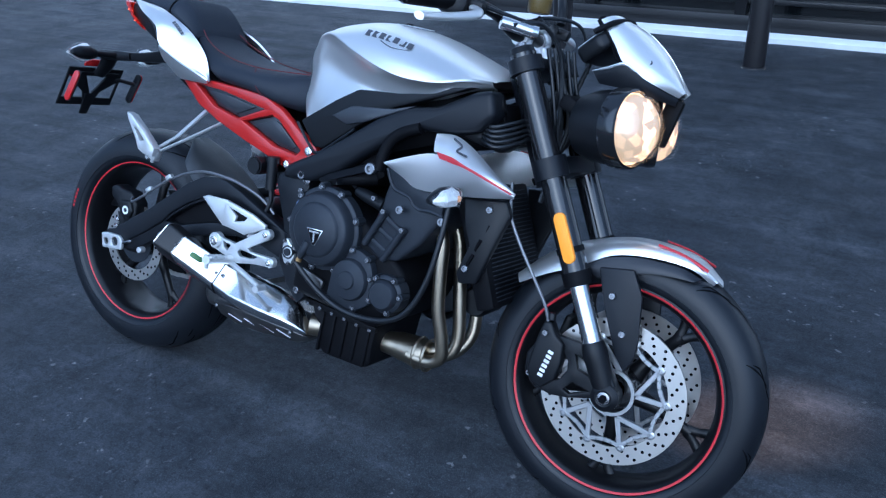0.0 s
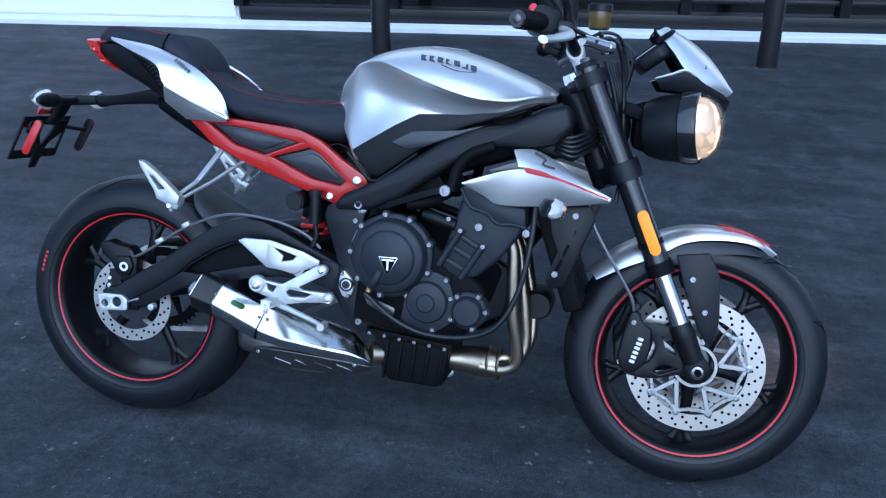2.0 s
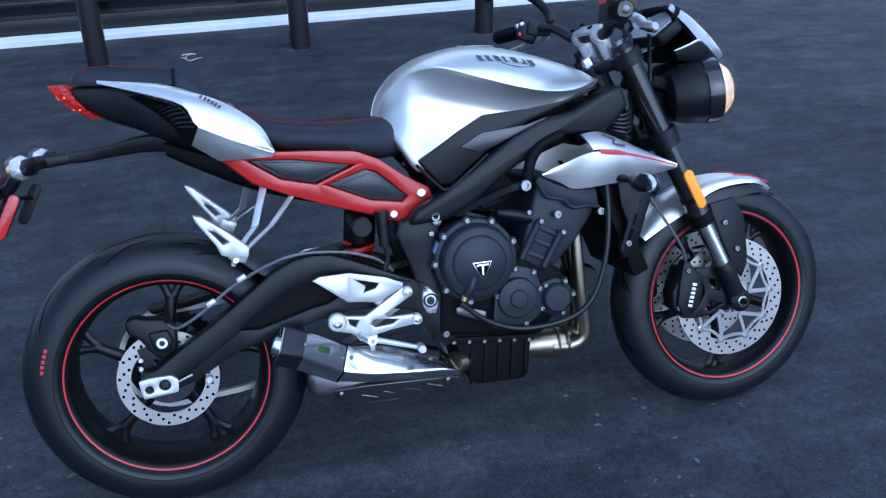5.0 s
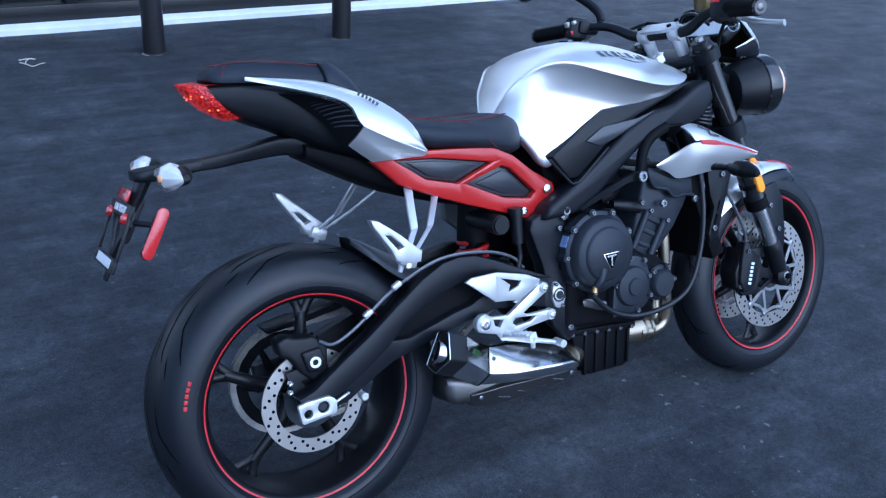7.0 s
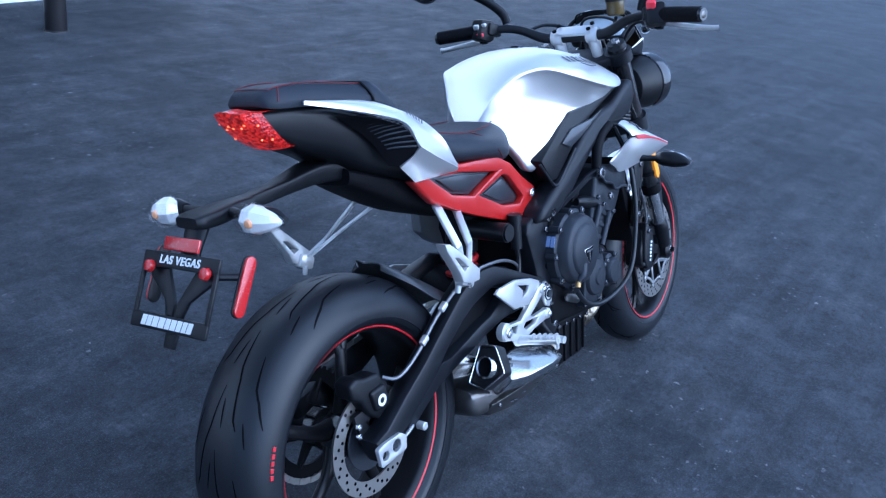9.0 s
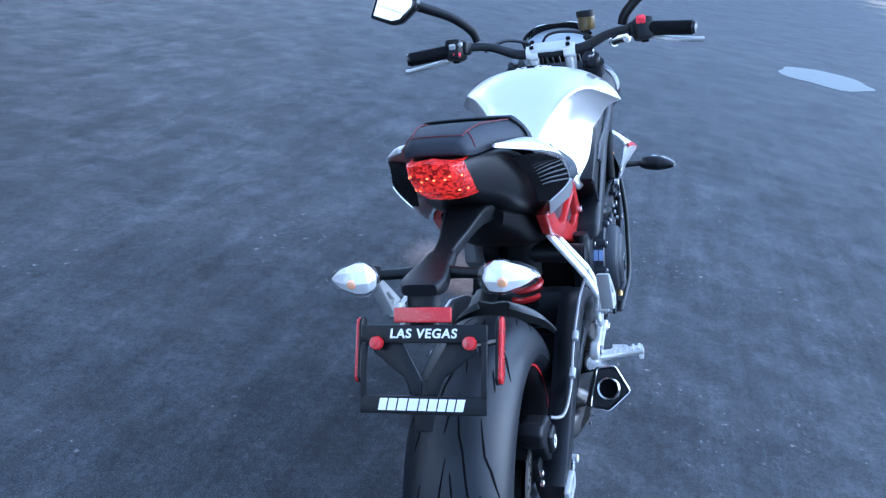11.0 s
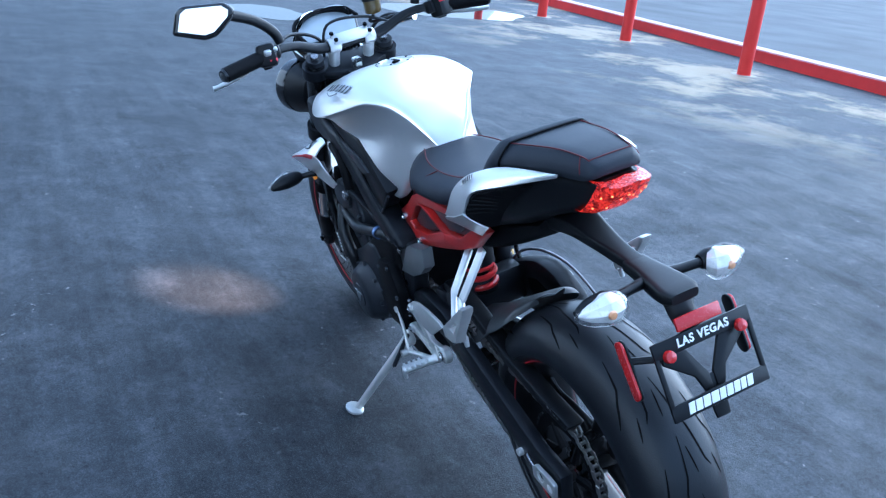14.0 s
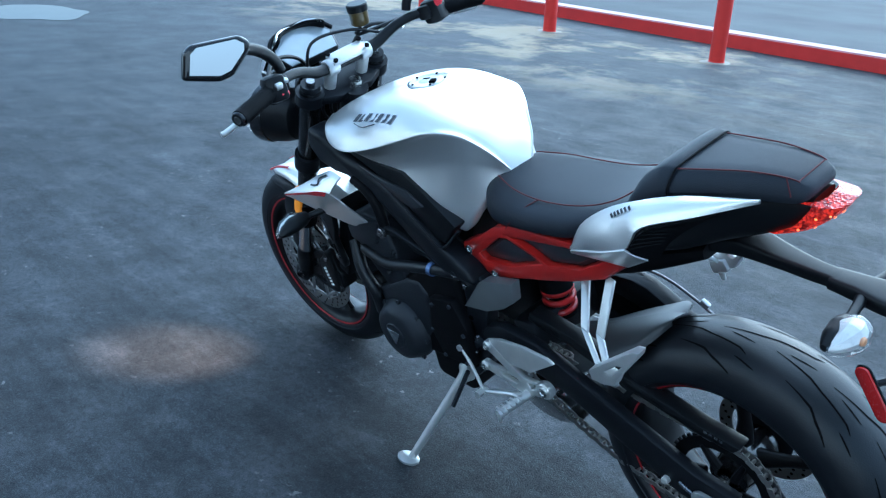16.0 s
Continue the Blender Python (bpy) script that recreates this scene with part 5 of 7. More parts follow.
for s in (-1, 1):
    bm = B()
    slab(bm, [(1.060, s * 0.166, 0.648), (1.150, s * 0.152, 0.655), (1.162, s * 0.150, 0.625), (1.118, s * 0.152, 0.508), (1.106, s * 0.155, 0.470), (1.070, s * 0.162, 0.464), (1.062, s * 0.164, 0.486), (1.084, s * 0.164, 0.550), (1.068, s * 0.166, 0.590)], (0, -s * 0.018, 0), 0.004)
    guard = part("radiator_guard", bm, BLACK, radiator, "black slotted radiator side guard")
    bm = B()
    for q in range(3):
        box(bm, (1.090 + 0.012 * q, s * (0.1615 - 0.003 * q), 0.520 + 0.034 * q), (0.007, 0.004, 0.028), (0, 24, 0), 0.001)
    part("slot", bm, GROOVE, guard)
    bm = B()
    bolt(bm, (1.118, s * 0.158, 0.632), 0.0075, int(s))
    bolt(bm, (1.082, s * 0.163, 0.500), 0.0075, int(s))
    part("guard_bolt", bm, BOLT, guard)
    # silver side shroud: an upper and a lower facet meeting on a crease
    bm = B()
    strip(bm, [(0.867, s * 0.190, 0.690), (0.930, s * 0.196, 0.713), (0.990, s * 0.196, 0.728), (1.060, s * 0.206, 0.720), (1.120, s * 0.210, 0.703), (1.190, s * 0.208, 0.678)],
          [(0.872, s * 0.186, 0.684), (0.915, s * 0.182, 0.664), (0.951, s * 0.178, 0.646), (1.040, s * 0.184, 0.650), (1.110, s * 0.192, 0.658), (1.188, s * 0.203, 0.671)], (0, s * 0.003, 0), 0.004)
    sh = part("side_shroud", bm, SILVER, bike, "silver radiator shroud with red flash")
    bm = B()
    strip(bm, [(0.974, s * 0.165, 0.768), (1.018, s * 0.160, 0.770), (1.068, s * 0.166, 0.749), (1.125, s * 0.184, 0.716), (1.192, s * 0.205, 0.681)],
          [(0.990, s * 0.196, 0.733), (1.025, s * 0.202, 0.731), (1.070, s * 0.2065, 0.719), (1.125, s * 0.2095, 0.702), (1.190, s * 0.2085, 0.679)], (0, s * 0.003, 0.002), 0.004)
    part("shroud_upper", bm, SILVER, sh, "silver upper facet of the shroud")
    bm = B()
    strip(bm, [(1.000, s * 0.2005, 0.734), (1.040, s * 0.2065, 0.729), (1.070, s * 0.2105, 0.7195), (1.125, s * 0.2135, 0.703), (1.185, s * 0.2115, 0.681)],
          [(1.008, s * 0.2025, 0.722), (1.045, s * 0.2075, 0.7165), (1.072, s * 0.2110, 0.713), (1.125, s * 0.2140, 0.698), (1.185, s * 0.2118, 0.678)], (0, s * 0.0005, 0), 0.0015)
    part("shroud_stripe", bm, REDSTRIPE, sh, "red flash along the shroud")
    bm = B()
    tube(bm, [(1.022, s * 0.174, 0.764), (1.046, s * 0.182, 0.752), (1.042, s * 0.193, 0.742), (1.068, s * 0.196, 0.735)], 0.0022, 6)
    part("emblem", bm, DARKLOGO, sh)
    # front indicator on its stalk
    bm = B()
    tube(bm, [(1.055, s * 0.185, 0.662), (1.066, s * 0.215, 0.660), (1.068, s * 0.228, 0.660)], [0.010, 0.008, 0.008], 12)
    tube(bm, [(1.072, s * 0.226, 0.660), (1.072, s * 0.245, 0.659), (1.070, s * 0.275, 0.657), (1.066, s * 0.300, 0.654), (1.062, s * 0.318, 0.651)], [0.013, 0.021, 0.023, 0.016, 0.006], 18, 5, flat=0.9)
    ind = part("front_indicator", bm, BLACK, bike, "black front indicator with clear lens")
    bm = B()
    tube(bm, [(1.080, s * 0.238, 0.660), (1.085, s * 0.262, 0.658), (1.081, s * 0.292, 0.655), (1.070, s * 0.321, 0.651)], [0.012, 0.0240, 0.0205, 0.006], 12, 4)
    part("lens", bm, SIGNAL, ind, "clear faceted indicator lens")
    bm = B()
    tube(bm, [(1.076, s * 0.240, 0.660), (1.080, s * 0.262, 0.658), (1.077, s * 0.290, 0.655), (1.068, s * 0.314, 0.651)], [0.011, 0.0205, 0.0175, 0.005], 8, 2)
    part("reflector", bm, REFLECTOR, ind, "pale moulded reflector", smooth=20)
    bm = B()
    lathe(bm, [(0.0001, 0.012), (0.006, 0.009), (0.008, 0), (0.006, -0.009), (0.0001, -0.012)], (1.092, s * 0.262, 0.658), "x", 12)
    part("bulb", bm, BULB, ind)

# ---- engine ----
bm = B()
prism(bm, [(0.610, 0.335), (0.860, 0.300), (0.900, 0.350), (0.930, 0.440), (0.885, 0.480), (0.780, 0.560), (0.690, 0.600), (0.635, 0.590)], -0.145, 0.150, 0.015, 3)
engine = part("engine", bm, MATT, bike, "dark three-cylinder engine")
bm = B()
prism(bm, [(0.868, 0.672), (0.861, 0.645), (0.846, 0.592), (0.812, 0.493), (0.859, 0.462), (0.905, 0.472), (0.958, 0.521), (0.993, 0.568), (1.013, 0.600), (1.013, 0.642), (0.960, 0.664)], -0.150, 0.150, 0.010, 3)
part("cylinder_head", bm, ENGINE, engine, "dark cylinder block and head")
WAVE = [(0.862, 0.675), (0.874, 0.648), (0.886, 0.633), (0.903, 0.628), (0.926, 0.621), (0.938, 0.607), (0.955, 0.600), (0.980, 0.602), (1.012, 0.596)]
bm = B()
prism(bm, [(0.868, 0.684), (0.902, 0.668), (0.953, 0.646), (1.008, 0.640)] + WAVE[::-1], -0.164, -0.140, 0.005)
cam_cover = part("cam_cover", bm, ENGINE, engine, "dark cam cover with a wavy lower edge")
bm = B()
tube(bm, [(x, -0.163, z) for x, z in WAVE], 0.0042, 8, 3)
part("cover_lip", bm, ENGINE, cam_cover)
S1, S2 = (Vector((0.865, -0.157, 0.578)), Vector((0.817, -0.154, 0.495))), (Vector((0.918, -0.157, 0.548)), Vector((0.870, -0.154, 0.469)))
for a, b in (S1, S2):
    bm = B()
    tube(bm, [a, b], 0.0085, 14)
    part("cylinder_stud", bm, ENGINE, engine)
for k in (0.12, 0.45, 0.80):
    bm = B()
    a, b = S1[0].lerp(S1[1], k), S2[0].lerp(S2[1], k)
    tube(bm, [a + Vector((0, 0.005, 0)), b + Vector((0, 0.005, 0))], 0.0042, 8, flat=1.6)
    part("cylinder_rib", bm, ENGINE, engine)
bm = B()
tube(bm, [(0.772, -0.138, 0.606), (0.800, -0.141, 0.600), (0.851, -0.144, 0.587)], [0.010, 0.0145, 0.0145], 16, 2)
tube(bm, [(0.764, -0.134, 0.612), (0.735, -0.125, 0.628), (0.720, -0.110, 0.650)], 0.0045, 8)
part("pressure_sensor", bm, BLACK, engine, "black plug sensor with its lead")
bm = B()
panel(bm, softened_outline([(0.650, 0.402), (0.662, 0.404), (0.722, 0.384), (0.718, 0.366), (0.704, 0.366), (0.652, 0.388)], 0.005), [], -0.158, -0.164, 0.0015)
part("cable_bracket", bm, DULLSTEEL, engine, "dull steel cable bracket")
bm = B()
for q, r in (((0.866, 0.580), 0.006), ((0.919, 0.548), 0.006), ((0.838, 0.604), 0.006), ((0.907, 0.591), 0.0095), ((1.014, 0.586), 0.0095)):
    bolt(bm, (q[0], -0.166, q[1]), r, -1, 0.006)
part("cylinder_bolt", bm, BOLT, engine)
# clutch cover
CC = (0.706, 0, 0.507)
bm = B()
lathe(bm, [(0.097, -0.135), (0.097, -0.160), (0.094, -0.163), (0.088, -0.164), (0.086, -0.172), (0.082, -0.186), (0.078, -0.190), (0.064, -0.192), (0.061, -0.196), (0.057, -0.199), (0.0001, -0.200)], CC, "y", 56)
clutch = part("clutch_cover", bm, ENGINE, engine, "round dark clutch cover")
bm = B()
for a in (21, 64, 99, 138, 178, 218, 257, 341):
    x, z = CC[0] + 0.096 * math.cos(radians(a)), CC[2] + 0.096 * math.sin(radians(a))
    tube(bm, [(x, -0.140, z), (x, -0.166, z)], 0.0095, 12)
part("cover_boss", bm, ENGINE, clutch)
bm = B()
for a in (21, 64, 99, 138, 178, 218, 257, 341):
    bolt(bm, (CC[0] + 0.096 * math.cos(radians(a)), -0.166, CC[2] + 0.096 * math.sin(radians(a))), 0.006, -1, 0.005)
part("cover_bolt", bm, BOLT, clutch)
bm = B()
tri = [(-0.023, 0.016), (0.023, 0.016), (0.004, -0.023), (-0.004, -0.023)]
slab(bm, [(CC[0] + u + 0.004, -0.199, CC[2] + v - 0.012) for u, v in tri], (0, -0.0022, 0), 0.0008)
badge = part("cover_badge", bm, BRIGHT, clutch, "small bright triangular badge")
bm = B()
for t3 in ([(-0.020, 0.0138), (0.020, 0.0138), (0.003, -0.0208), (-0.003, -0.0208)],):
    slab(bm, [(CC[0] + u + 0.004, -0.2008, CC[2] + v - 0.012) for u, v in t3], (0, -0.001, 0), 0)
part("badge_inset", bm, GROOVE, badge, smooth=0)
bm = B()
for t3 in ([(-0.015, 0.0112), (0.015, 0.0112), (0.013, 0.0068), (-0.013, 0.0068)], [(-0.0024, 0.0068), (0.0024, 0.0068), (0.002, -0.015), (-0.002, -0.015)]):
    slab(bm, [(CC[0] + u + 0.004, -0.2019, CC[2] + v - 0.012) for u, v in t3], (0, -0.0008, 0), 0)
part("badge_stroke", bm, BRIGHT, badge, smooth=0)
bm = B()
tube(bm, [(0.690, -0.192, 0.475), (0.680, -0.196, 0.452), (0.668, -0.190, 0.436)], [0.012, 0.010, 0.008], 12)
part("clutch_arm", bm, ENGINE, clutch)
bm = B()
tube(bm, [(0.668, -0.190, 0.438), (0.664, -0.190, 0.424)], 0.007, 10)
part("brass_fitting", bm, BRASS, clutch)
# lower covers: a rounded pump cover with a domed middle, and a small round one
bm = B()
loop = softened([(x, 0.0, z) for x, z in ((0.735, 0.343), (0.744, 0.418), (0.764, 0.436), (0.796, 0.484), (0.842, 0.470), (0.860, 0.422), (0.862, 0.368), (0.816, 0.336))], 0.02, 4)
prism(bm, [(q.x, q.z) for q in loop], -0.130, -0.166, 0.004)
lathe(bm, [(0.050, -0.160), (0.049, -0.170), (0.045, -0.176), (0.022, -0.180), (0.019, -0.184), (0.0001, -0.185)], (0.797, 0, 0.408), "y", 40)
pump = part("water_pump_cover", bm, ENGINE, engine, "dark rounded water pump cover")
bm = B()
lathe(bm, [(0.046, -0.130), (0.044, -0.160), (0.040, -0.164), (0.036, -0.165), (0.034, -0.176), (0.029, -0.181), (0.0001, -0.182)], (0.892, 0, 0.395), "y", 40)
starter = part("starter_cover", bm, ENGINE, engine, "small round engine side cover")
for owner, spots in ((pump, ((0.840, 0.463), (0.853, 0.422), (0.855, 0.374), (0.814, 0.344), (0.741, 0.350), (0.750, 0.418), (0.796, 0.476))), (starter, ((0.868, 0.428), (0.916, 0.432), (0.934, 0.398), (0.906, 0.356)))):
    bm = B()
    for x, z in spots:
        tube(bm, [(x, -0.135, z), (x, -0.1675, z)], 0.0085, 12)
    part("cover_boss", bm, ENGINE, owner)
    bm = B()
    for x, z in spots:
        bolt(bm, (x, -0.1680, z), 0.0056, -1, 0.005)
    part("cover_bolt", bm, BOLT, owner)
# sump
bm = B()
prism(bm, [(0.640, 0.335), (0.850, 0.300), (0.842, 0.262), (0.834, 0.195), (0.818, 0.184), (0.702, 0.188), (0.682, 0.205), (0.668, 0.262)], -0.108, 0.100, 0.010)
sump = part("sump", bm, MATT, engine, "black ribbed oil sump")
bm = B()
for i in range(5):
    x = 0.690 + 0.034 * i
    box(bm, (x, -0.108, 0.245), (0.007, 0.012, 0.10), (0, 6, 0), 0.002)
box(bm, (0.745, -0.110, 0.300), (0.21, 0.014, 0.016), (0, 6, 0), 0.003)
part("sump_rib", bm, MATT, sump)
bm = B()
for i in range(6):
    bolt(bm, (0.650 + 0.037 * i, -0.118, 0.307 - 0.004 * i), 0.005, -1, 0.004)
bolt(bm, (0.842, -0.125, 0.322), 0.011, -1, 0.010)
part("sump_bolt", bm, BOLT, sump)
# left side: alternator cover and sprocket cover
AC = (0.856, 0, 0.358)
bm = B()
prism(bm, [(0.957, 0.400), (0.946, 0.450), (0.885, 0.482), (0.818, 0.525), (0.768, 0.536), (0.742, 0.508), (0.740, 0.460), (0.745, 0.400), (0.800, 0.325), (0.870, 0.288), (0.938, 0.320)], 0.125, 0.156, 0.010, 3)
part("crankcase_cover", bm, ENGINE, engine, "dark cast crankcase side cover")
bm = B()
lathe(bm, [(0.088, 0.140), (0.088, 0.158), (0.082, 0.166), (0.072, 0.186), (0.060, 0.192), (0.036, 0.193), (0.033, 0.196), (0.0001, 0.197)], AC, "y", 48)
alt = part("alternator_cover", bm, ENGINE, engine, "dark round alternator cover")
bm = B()
slab(bm, [(AC[0] + u, 0.1965, AC[2] + v) for u, v in tri], (0, 0.002, 0), 0.0006)
part("cover_badge", bm, BRIGHT, alt)
bm = B()
for kk in range(8):
    a = 2 * math.pi * kk / 8
    bolt(bm, (AC[0] + 0.0865 * math.cos(a), 0.162, AC[2] + 0.0865 * math.sin(a)), 0.006, 1)
part("cover_bolt", bm, ENGINE, alt)
bm = B()
prism(bm, [(0.600, 0.360), (0.700, 0.350), (0.735, 0.420), (0.720, 0.520), (0.640, 0.540), (0.600, 0.470)], 0.140, 0.170, 0.008)
part("sprocket_cover", bm, MATT, engine, "black sprocket cover")
bm = B()
tube(bm, [(0.62, 0.13, 0.60), (0.70, 0.155, 0.60), (0.78, 0.160, 0.58), (0.88, 0.155, 0.55), (0.97, 0.15, 0.56)], 0.014, 12)
tube(bm, [(1.02, 0.14, 0.56), (0.98, 0.165, 0.50), (0.94, 0.165, 0.44), (0.955, 0.15, 0.37)], 0.016, 12)
part("coolant_hose", bm, HOSE, engine, "black coolant hose")
# cable that sweeps under the covers on the right
bm = B()
tube(bm, [(0.655, -0.190, 0.420), (0.72, -0.180, 0.365), (0.80, -0.178, 0.335), (0.90, -0.182, 0.340), (0.965, -0.188, 0.375), (1.005, -0.186, 0.45), (1.025, -0.182, 0.55), (1.03, -0.165, 0.66), (1.02, -0.13, 0.75)], 0.0065, 10)
part("clutch_cable", bm, HOSE, engine, "black clutch cable")
# throttle bodies and small fittings behind the cylinder
bm = B()
box(bm, (0.775, 0, 0.655), (0.09, 0.24, 0.07), (0, -30, 0), 0.012)
for y in (-0.11, 0.11):
    tube(bm, [(0.80, y, 0.640), (0.765, y * 1.25, 0.632), (0.735, y * 1.25, 0.625)], [0.018, 0.014, 0.012], 12)
part("throttle_body", bm, MATT, engine, "black throttle bodies")

# ---- exhaust ----
bm = B()
for i, (y, dx) in enumerate(((-0.085, 0.0), (-0.015, 0.016), (0.055, 0.026))):
    tube(bm, [(0.966, y, 0.562), (0.980 + dx * 0.3, y, 0.520), (0.983 + dx * 0.8, y, 0.450), (0.987 + dx * 1.2, y * 0.95, 0.372), (1.000 + dx * 0.8, y * 0.8, 0.295), (0.998, y * 0.6 - 0.01, 0.252), (0.965, y * 0.45 - 0.02, 0.234 + 0.02 * (i % 2)), (0.912, y * 0.35 - 0.03, 0.238)], 0.0152, 18, 6)
header = part("header_pipe", bm, HEADER, bike, "heat-tinted exhaust header pipe")
bm = B()
tube(bm, [(0.955, -0.035, 0.240), (0.925, -0.035, 0.240), (0.880, -0.036, 0.243), (0.835, -0.045, 0.245), (0.74, -0.055, 0.245), (0.65, -0.10, 0.250)], [0.034, 0.038, 0.034, 0.026, 0.026, 0.028], 20, 5)
part("collector", bm, HEADER, header, "tinted collector pipe")
bm = B()
for x in (0.93, 0.955):
    lathe(bm, [(0.038, x - 0.004), (0.041, x), (0.038, x + 0.004)], (0, -0.035, 0.2405), "x", 24)
part("weld_band", bm, HEADER, header)
# silencer: a canted five-sided can, its mouth turned outwards, that runs into a flat-sided body
def can_ring(points, soft=0.006):
    return softened([Vector(q) for q in points], soft, 3)


MOUTH = [(0.260, -0.174, 0.428), (0.262, -0.212, 0.432), (0.243, -0.243, 0.382), (0.227, -0.198, 0.343), (0.230, -0.158, 0.350)]
JOINT = [(0.306, -0.163, 0.402), (0.308, -0.202, 0.408), (0.290, -0.228, 0.362), (0.273, -0.184, 0.322), (0.275, -0.144, 0.330)]
SEAM = [(0.394, -0.110, 0.344), (0.396, -0.142, 0.350), (0.377, -0.167, 0.294), (0.360, -0.138, 0.262), (0.362, -0.098, 0.268)]


def between(a, b, k, size=1.0):
    """A ring part of the way from one to another, drawn in about its middle."""
    ring = [Vector(p).lerp(Vector(q), k) for p, q in zip(a, b)]
    mid = sum(ring, Vector()) / len(ring)
    return [mid + (q - mid) * size for q in ring]


bm = B()
skin(bm, [can_ring(JOINT), can_ring(between(JOINT, SEAM, 0.5)), can_ring(SEAM)])
sil = part("silencer", bm, STEEL, bike, "short polished-steel silencer with a dark end cap", smooth=30)
BODY = [
    between(SEAM, [(q[0] + 0.1, q[1], q[2]) for q in SEAM], 0.04, 0.985),
    [(0.408, -0.108, 0.340), (0.410, -0.138, 0.345), (0.392, -0.168, 0.291), (0.380, -0.145, 0.262), (0.382, -0.090, 0.264)],
    [(0.456, -0.095, 0.332), (0.458, -0.122, 0.336), (0.446, -0.176, 0.282), (0.440, -0.160, 0.256), (0.440, -0.085, 0.258)],
    [(0.548, -0.088, 0.314), (0.550, -0.112, 0.318), (0.545, -0.178, 0.272), (0.545, -0.164, 0.246), (0.545, -0.080, 0.250)],
    [(0.606, -0.096, 0.300), (0.608, -0.118, 0.303), (0.612, -0.166, 0.262), (0.612, -0.152, 0.238), (0.610, -0.085, 0.242)],
    [(0.632, -0.098, 0.276), (0.634, -0.116, 0.279), (0.642, -0.150, 0.250), (0.642, -0.140, 0.232), (0.636, -0.090, 0.236)],
    [(0.650, -0.100, 0.242), (0.652, -0.114, 0.245), (0.660, -0.132, 0.237), (0.660, -0.126, 0.228), (0.654, -0.100, 0.228)],
]
bm = B()
skin(bm, [can_ring(r) for r in BODY])
part("silencer_body", bm, STEEL, sil, "polished steel body that tapers forwards", smooth=30)
bm = B()
skin(bm, [can_ring(between(JOINT, SEAM, 0.02, 1.015)), can_ring(between(MOUTH, JOINT, 0.55, 1.02)), can_ring(between(MOUTH, JOINT, 0.06, 1.0)), can_ring(between(MOUTH, JOINT, 0.0, 0.95)), can_ring(between(MOUTH, JOINT, 0.16, 0.86))])
endp = part("silencer_end", bm, CARBON, sil, "dark carbon-look silencer end cap", smooth=30)
bm = B()
rim = can_ring(between(MOUTH, JOINT, 0.0, 0.965))
tube(bm, rim + [rim[0]], 0.0016, 6, 1, caps=False)
part("cap_rim", bm, STEEL, endp, "thin bright rim of the end cap")
bm = B()
ex = Matrix.Translation((0.2425, -0.199, 0.3885)) @ Matrix.Rotation(radians(24), 4, "Y") @ Matrix.Rotation(radians(-14), 4, "Z")
lathe(bm, [(0.0235, 0.020), (0.0245, -0.005), (0.0230, -0.008), (0.0195, -0.006), (0.0190, 0.03), (0.0001, 0.031)], (0, 0, 0), "x", 32)
part("exhaust_outlet", turned(bm, ex), BRIGHT, endp, "round steel exhaust outlet")
bm = B()
lathe(bm, [(0.0001, 0.001), (0.0192, -0.001), (0.0192, 0.012)], (0, 0, 0), "x", 24)
part("outlet_bore", turned(bm, ex), GROOVE, endp)
bm = B()
rings = []
for x, y0, y1, z0, z1 in ((0.300, -0.040, -0.095, 0.232, 0.282), (0.306, -0.030, -0.108, 0.220, 0.294), (0.322, -0.024, -0.116, 0.210, 0.296), (0.400, -0.020, -0.122, 0.202, 0.276), (0.520, -0.024, -0.124, 0.204, 0.268), (0.610, -0.036, -0.114, 0.210, 0.256), (0.640, -0.050, -0.104, 0.220, 0.246)):
    rings.append(softened([(x, y0, z1), (x, y1, z1 - 0.01), (x, y1, z0 + 0.01), (x, y0, z0)], 0.018, 3))
skin(bm, rings)
part("silencer_chamber", bm, DULLSTEEL, sil, "dull steel chamber inboard of the silencer", smooth=40)
bm = B()
rings = []
for x, y0, y1, z0, z1 in ((0.392, 0.040, -0.09, 0.205, 0.232), (0.402, 0.052, -0.10, 0.192, 0.246), (0.450, 0.058, -0.10, 0.178, 0.276), (0.500, 0.058, -0.10, 0.176, 0.282), (0.552, 0.052, -0.09, 0.182, 0.262), (0.580, 0.038, -0.08, 0.200, 0.240)):
    rings.append(softened([(x, y0, z1 - 0.010), (x, y1, z1), (x, y1, z0), (x, y0, z0 + 0.012)], 0.014, 3))
skin(bm, rings)
part("catalyst_box", bm, STEEL, sil, "bright steel exhaust box under the swingarm", smooth=40)
bm = B()
rings = []
for x, y0, y1, z0, z1 in ((0.354, -0.070, -0.128, 0.212, 0.240), (0.364, -0.064, -0.134, 0.202, 0.242), (0.430, -0.060, -0.146, 0.194, 0.246), (0.520, -0.060, -0.148, 0.193, 0.242), (0.625, -0.060, -0.138, 0.196, 0.232), (0.652, -0.062, -0.128, 0.206, 0.226), (0.658, -0.070, -0.120, 0.214, 0.224)):
    rings.append(softened([(x, y0, z1), (x, y1, z1), (x, y1 + 0.004, z1 - 0.006), (x, y1 + 0.026, z0), (x, y0 + 0.01, z0)], 0.006, 2))
skin(bm, rings)
shield = part("heat_shield", bm, DULLSTEEL, sil, "slotted dull steel heat shield", smooth=30)
bm = B()
for i in range(4):
    x = 0.435 + 0.052 * i
    tube(bm, [(x - 0.018, -0.1375 + 0.004 * i / 3, 0.222), (x + 0.020, -0.1265 + 0.004 * i / 3, 0.207)], 0.0022, 6)
part("slot", bm, BOLT, shield)
bm = B()
bolt(bm, (0.402, -0.153, 0.321), 0.0045, -1, 0.003)
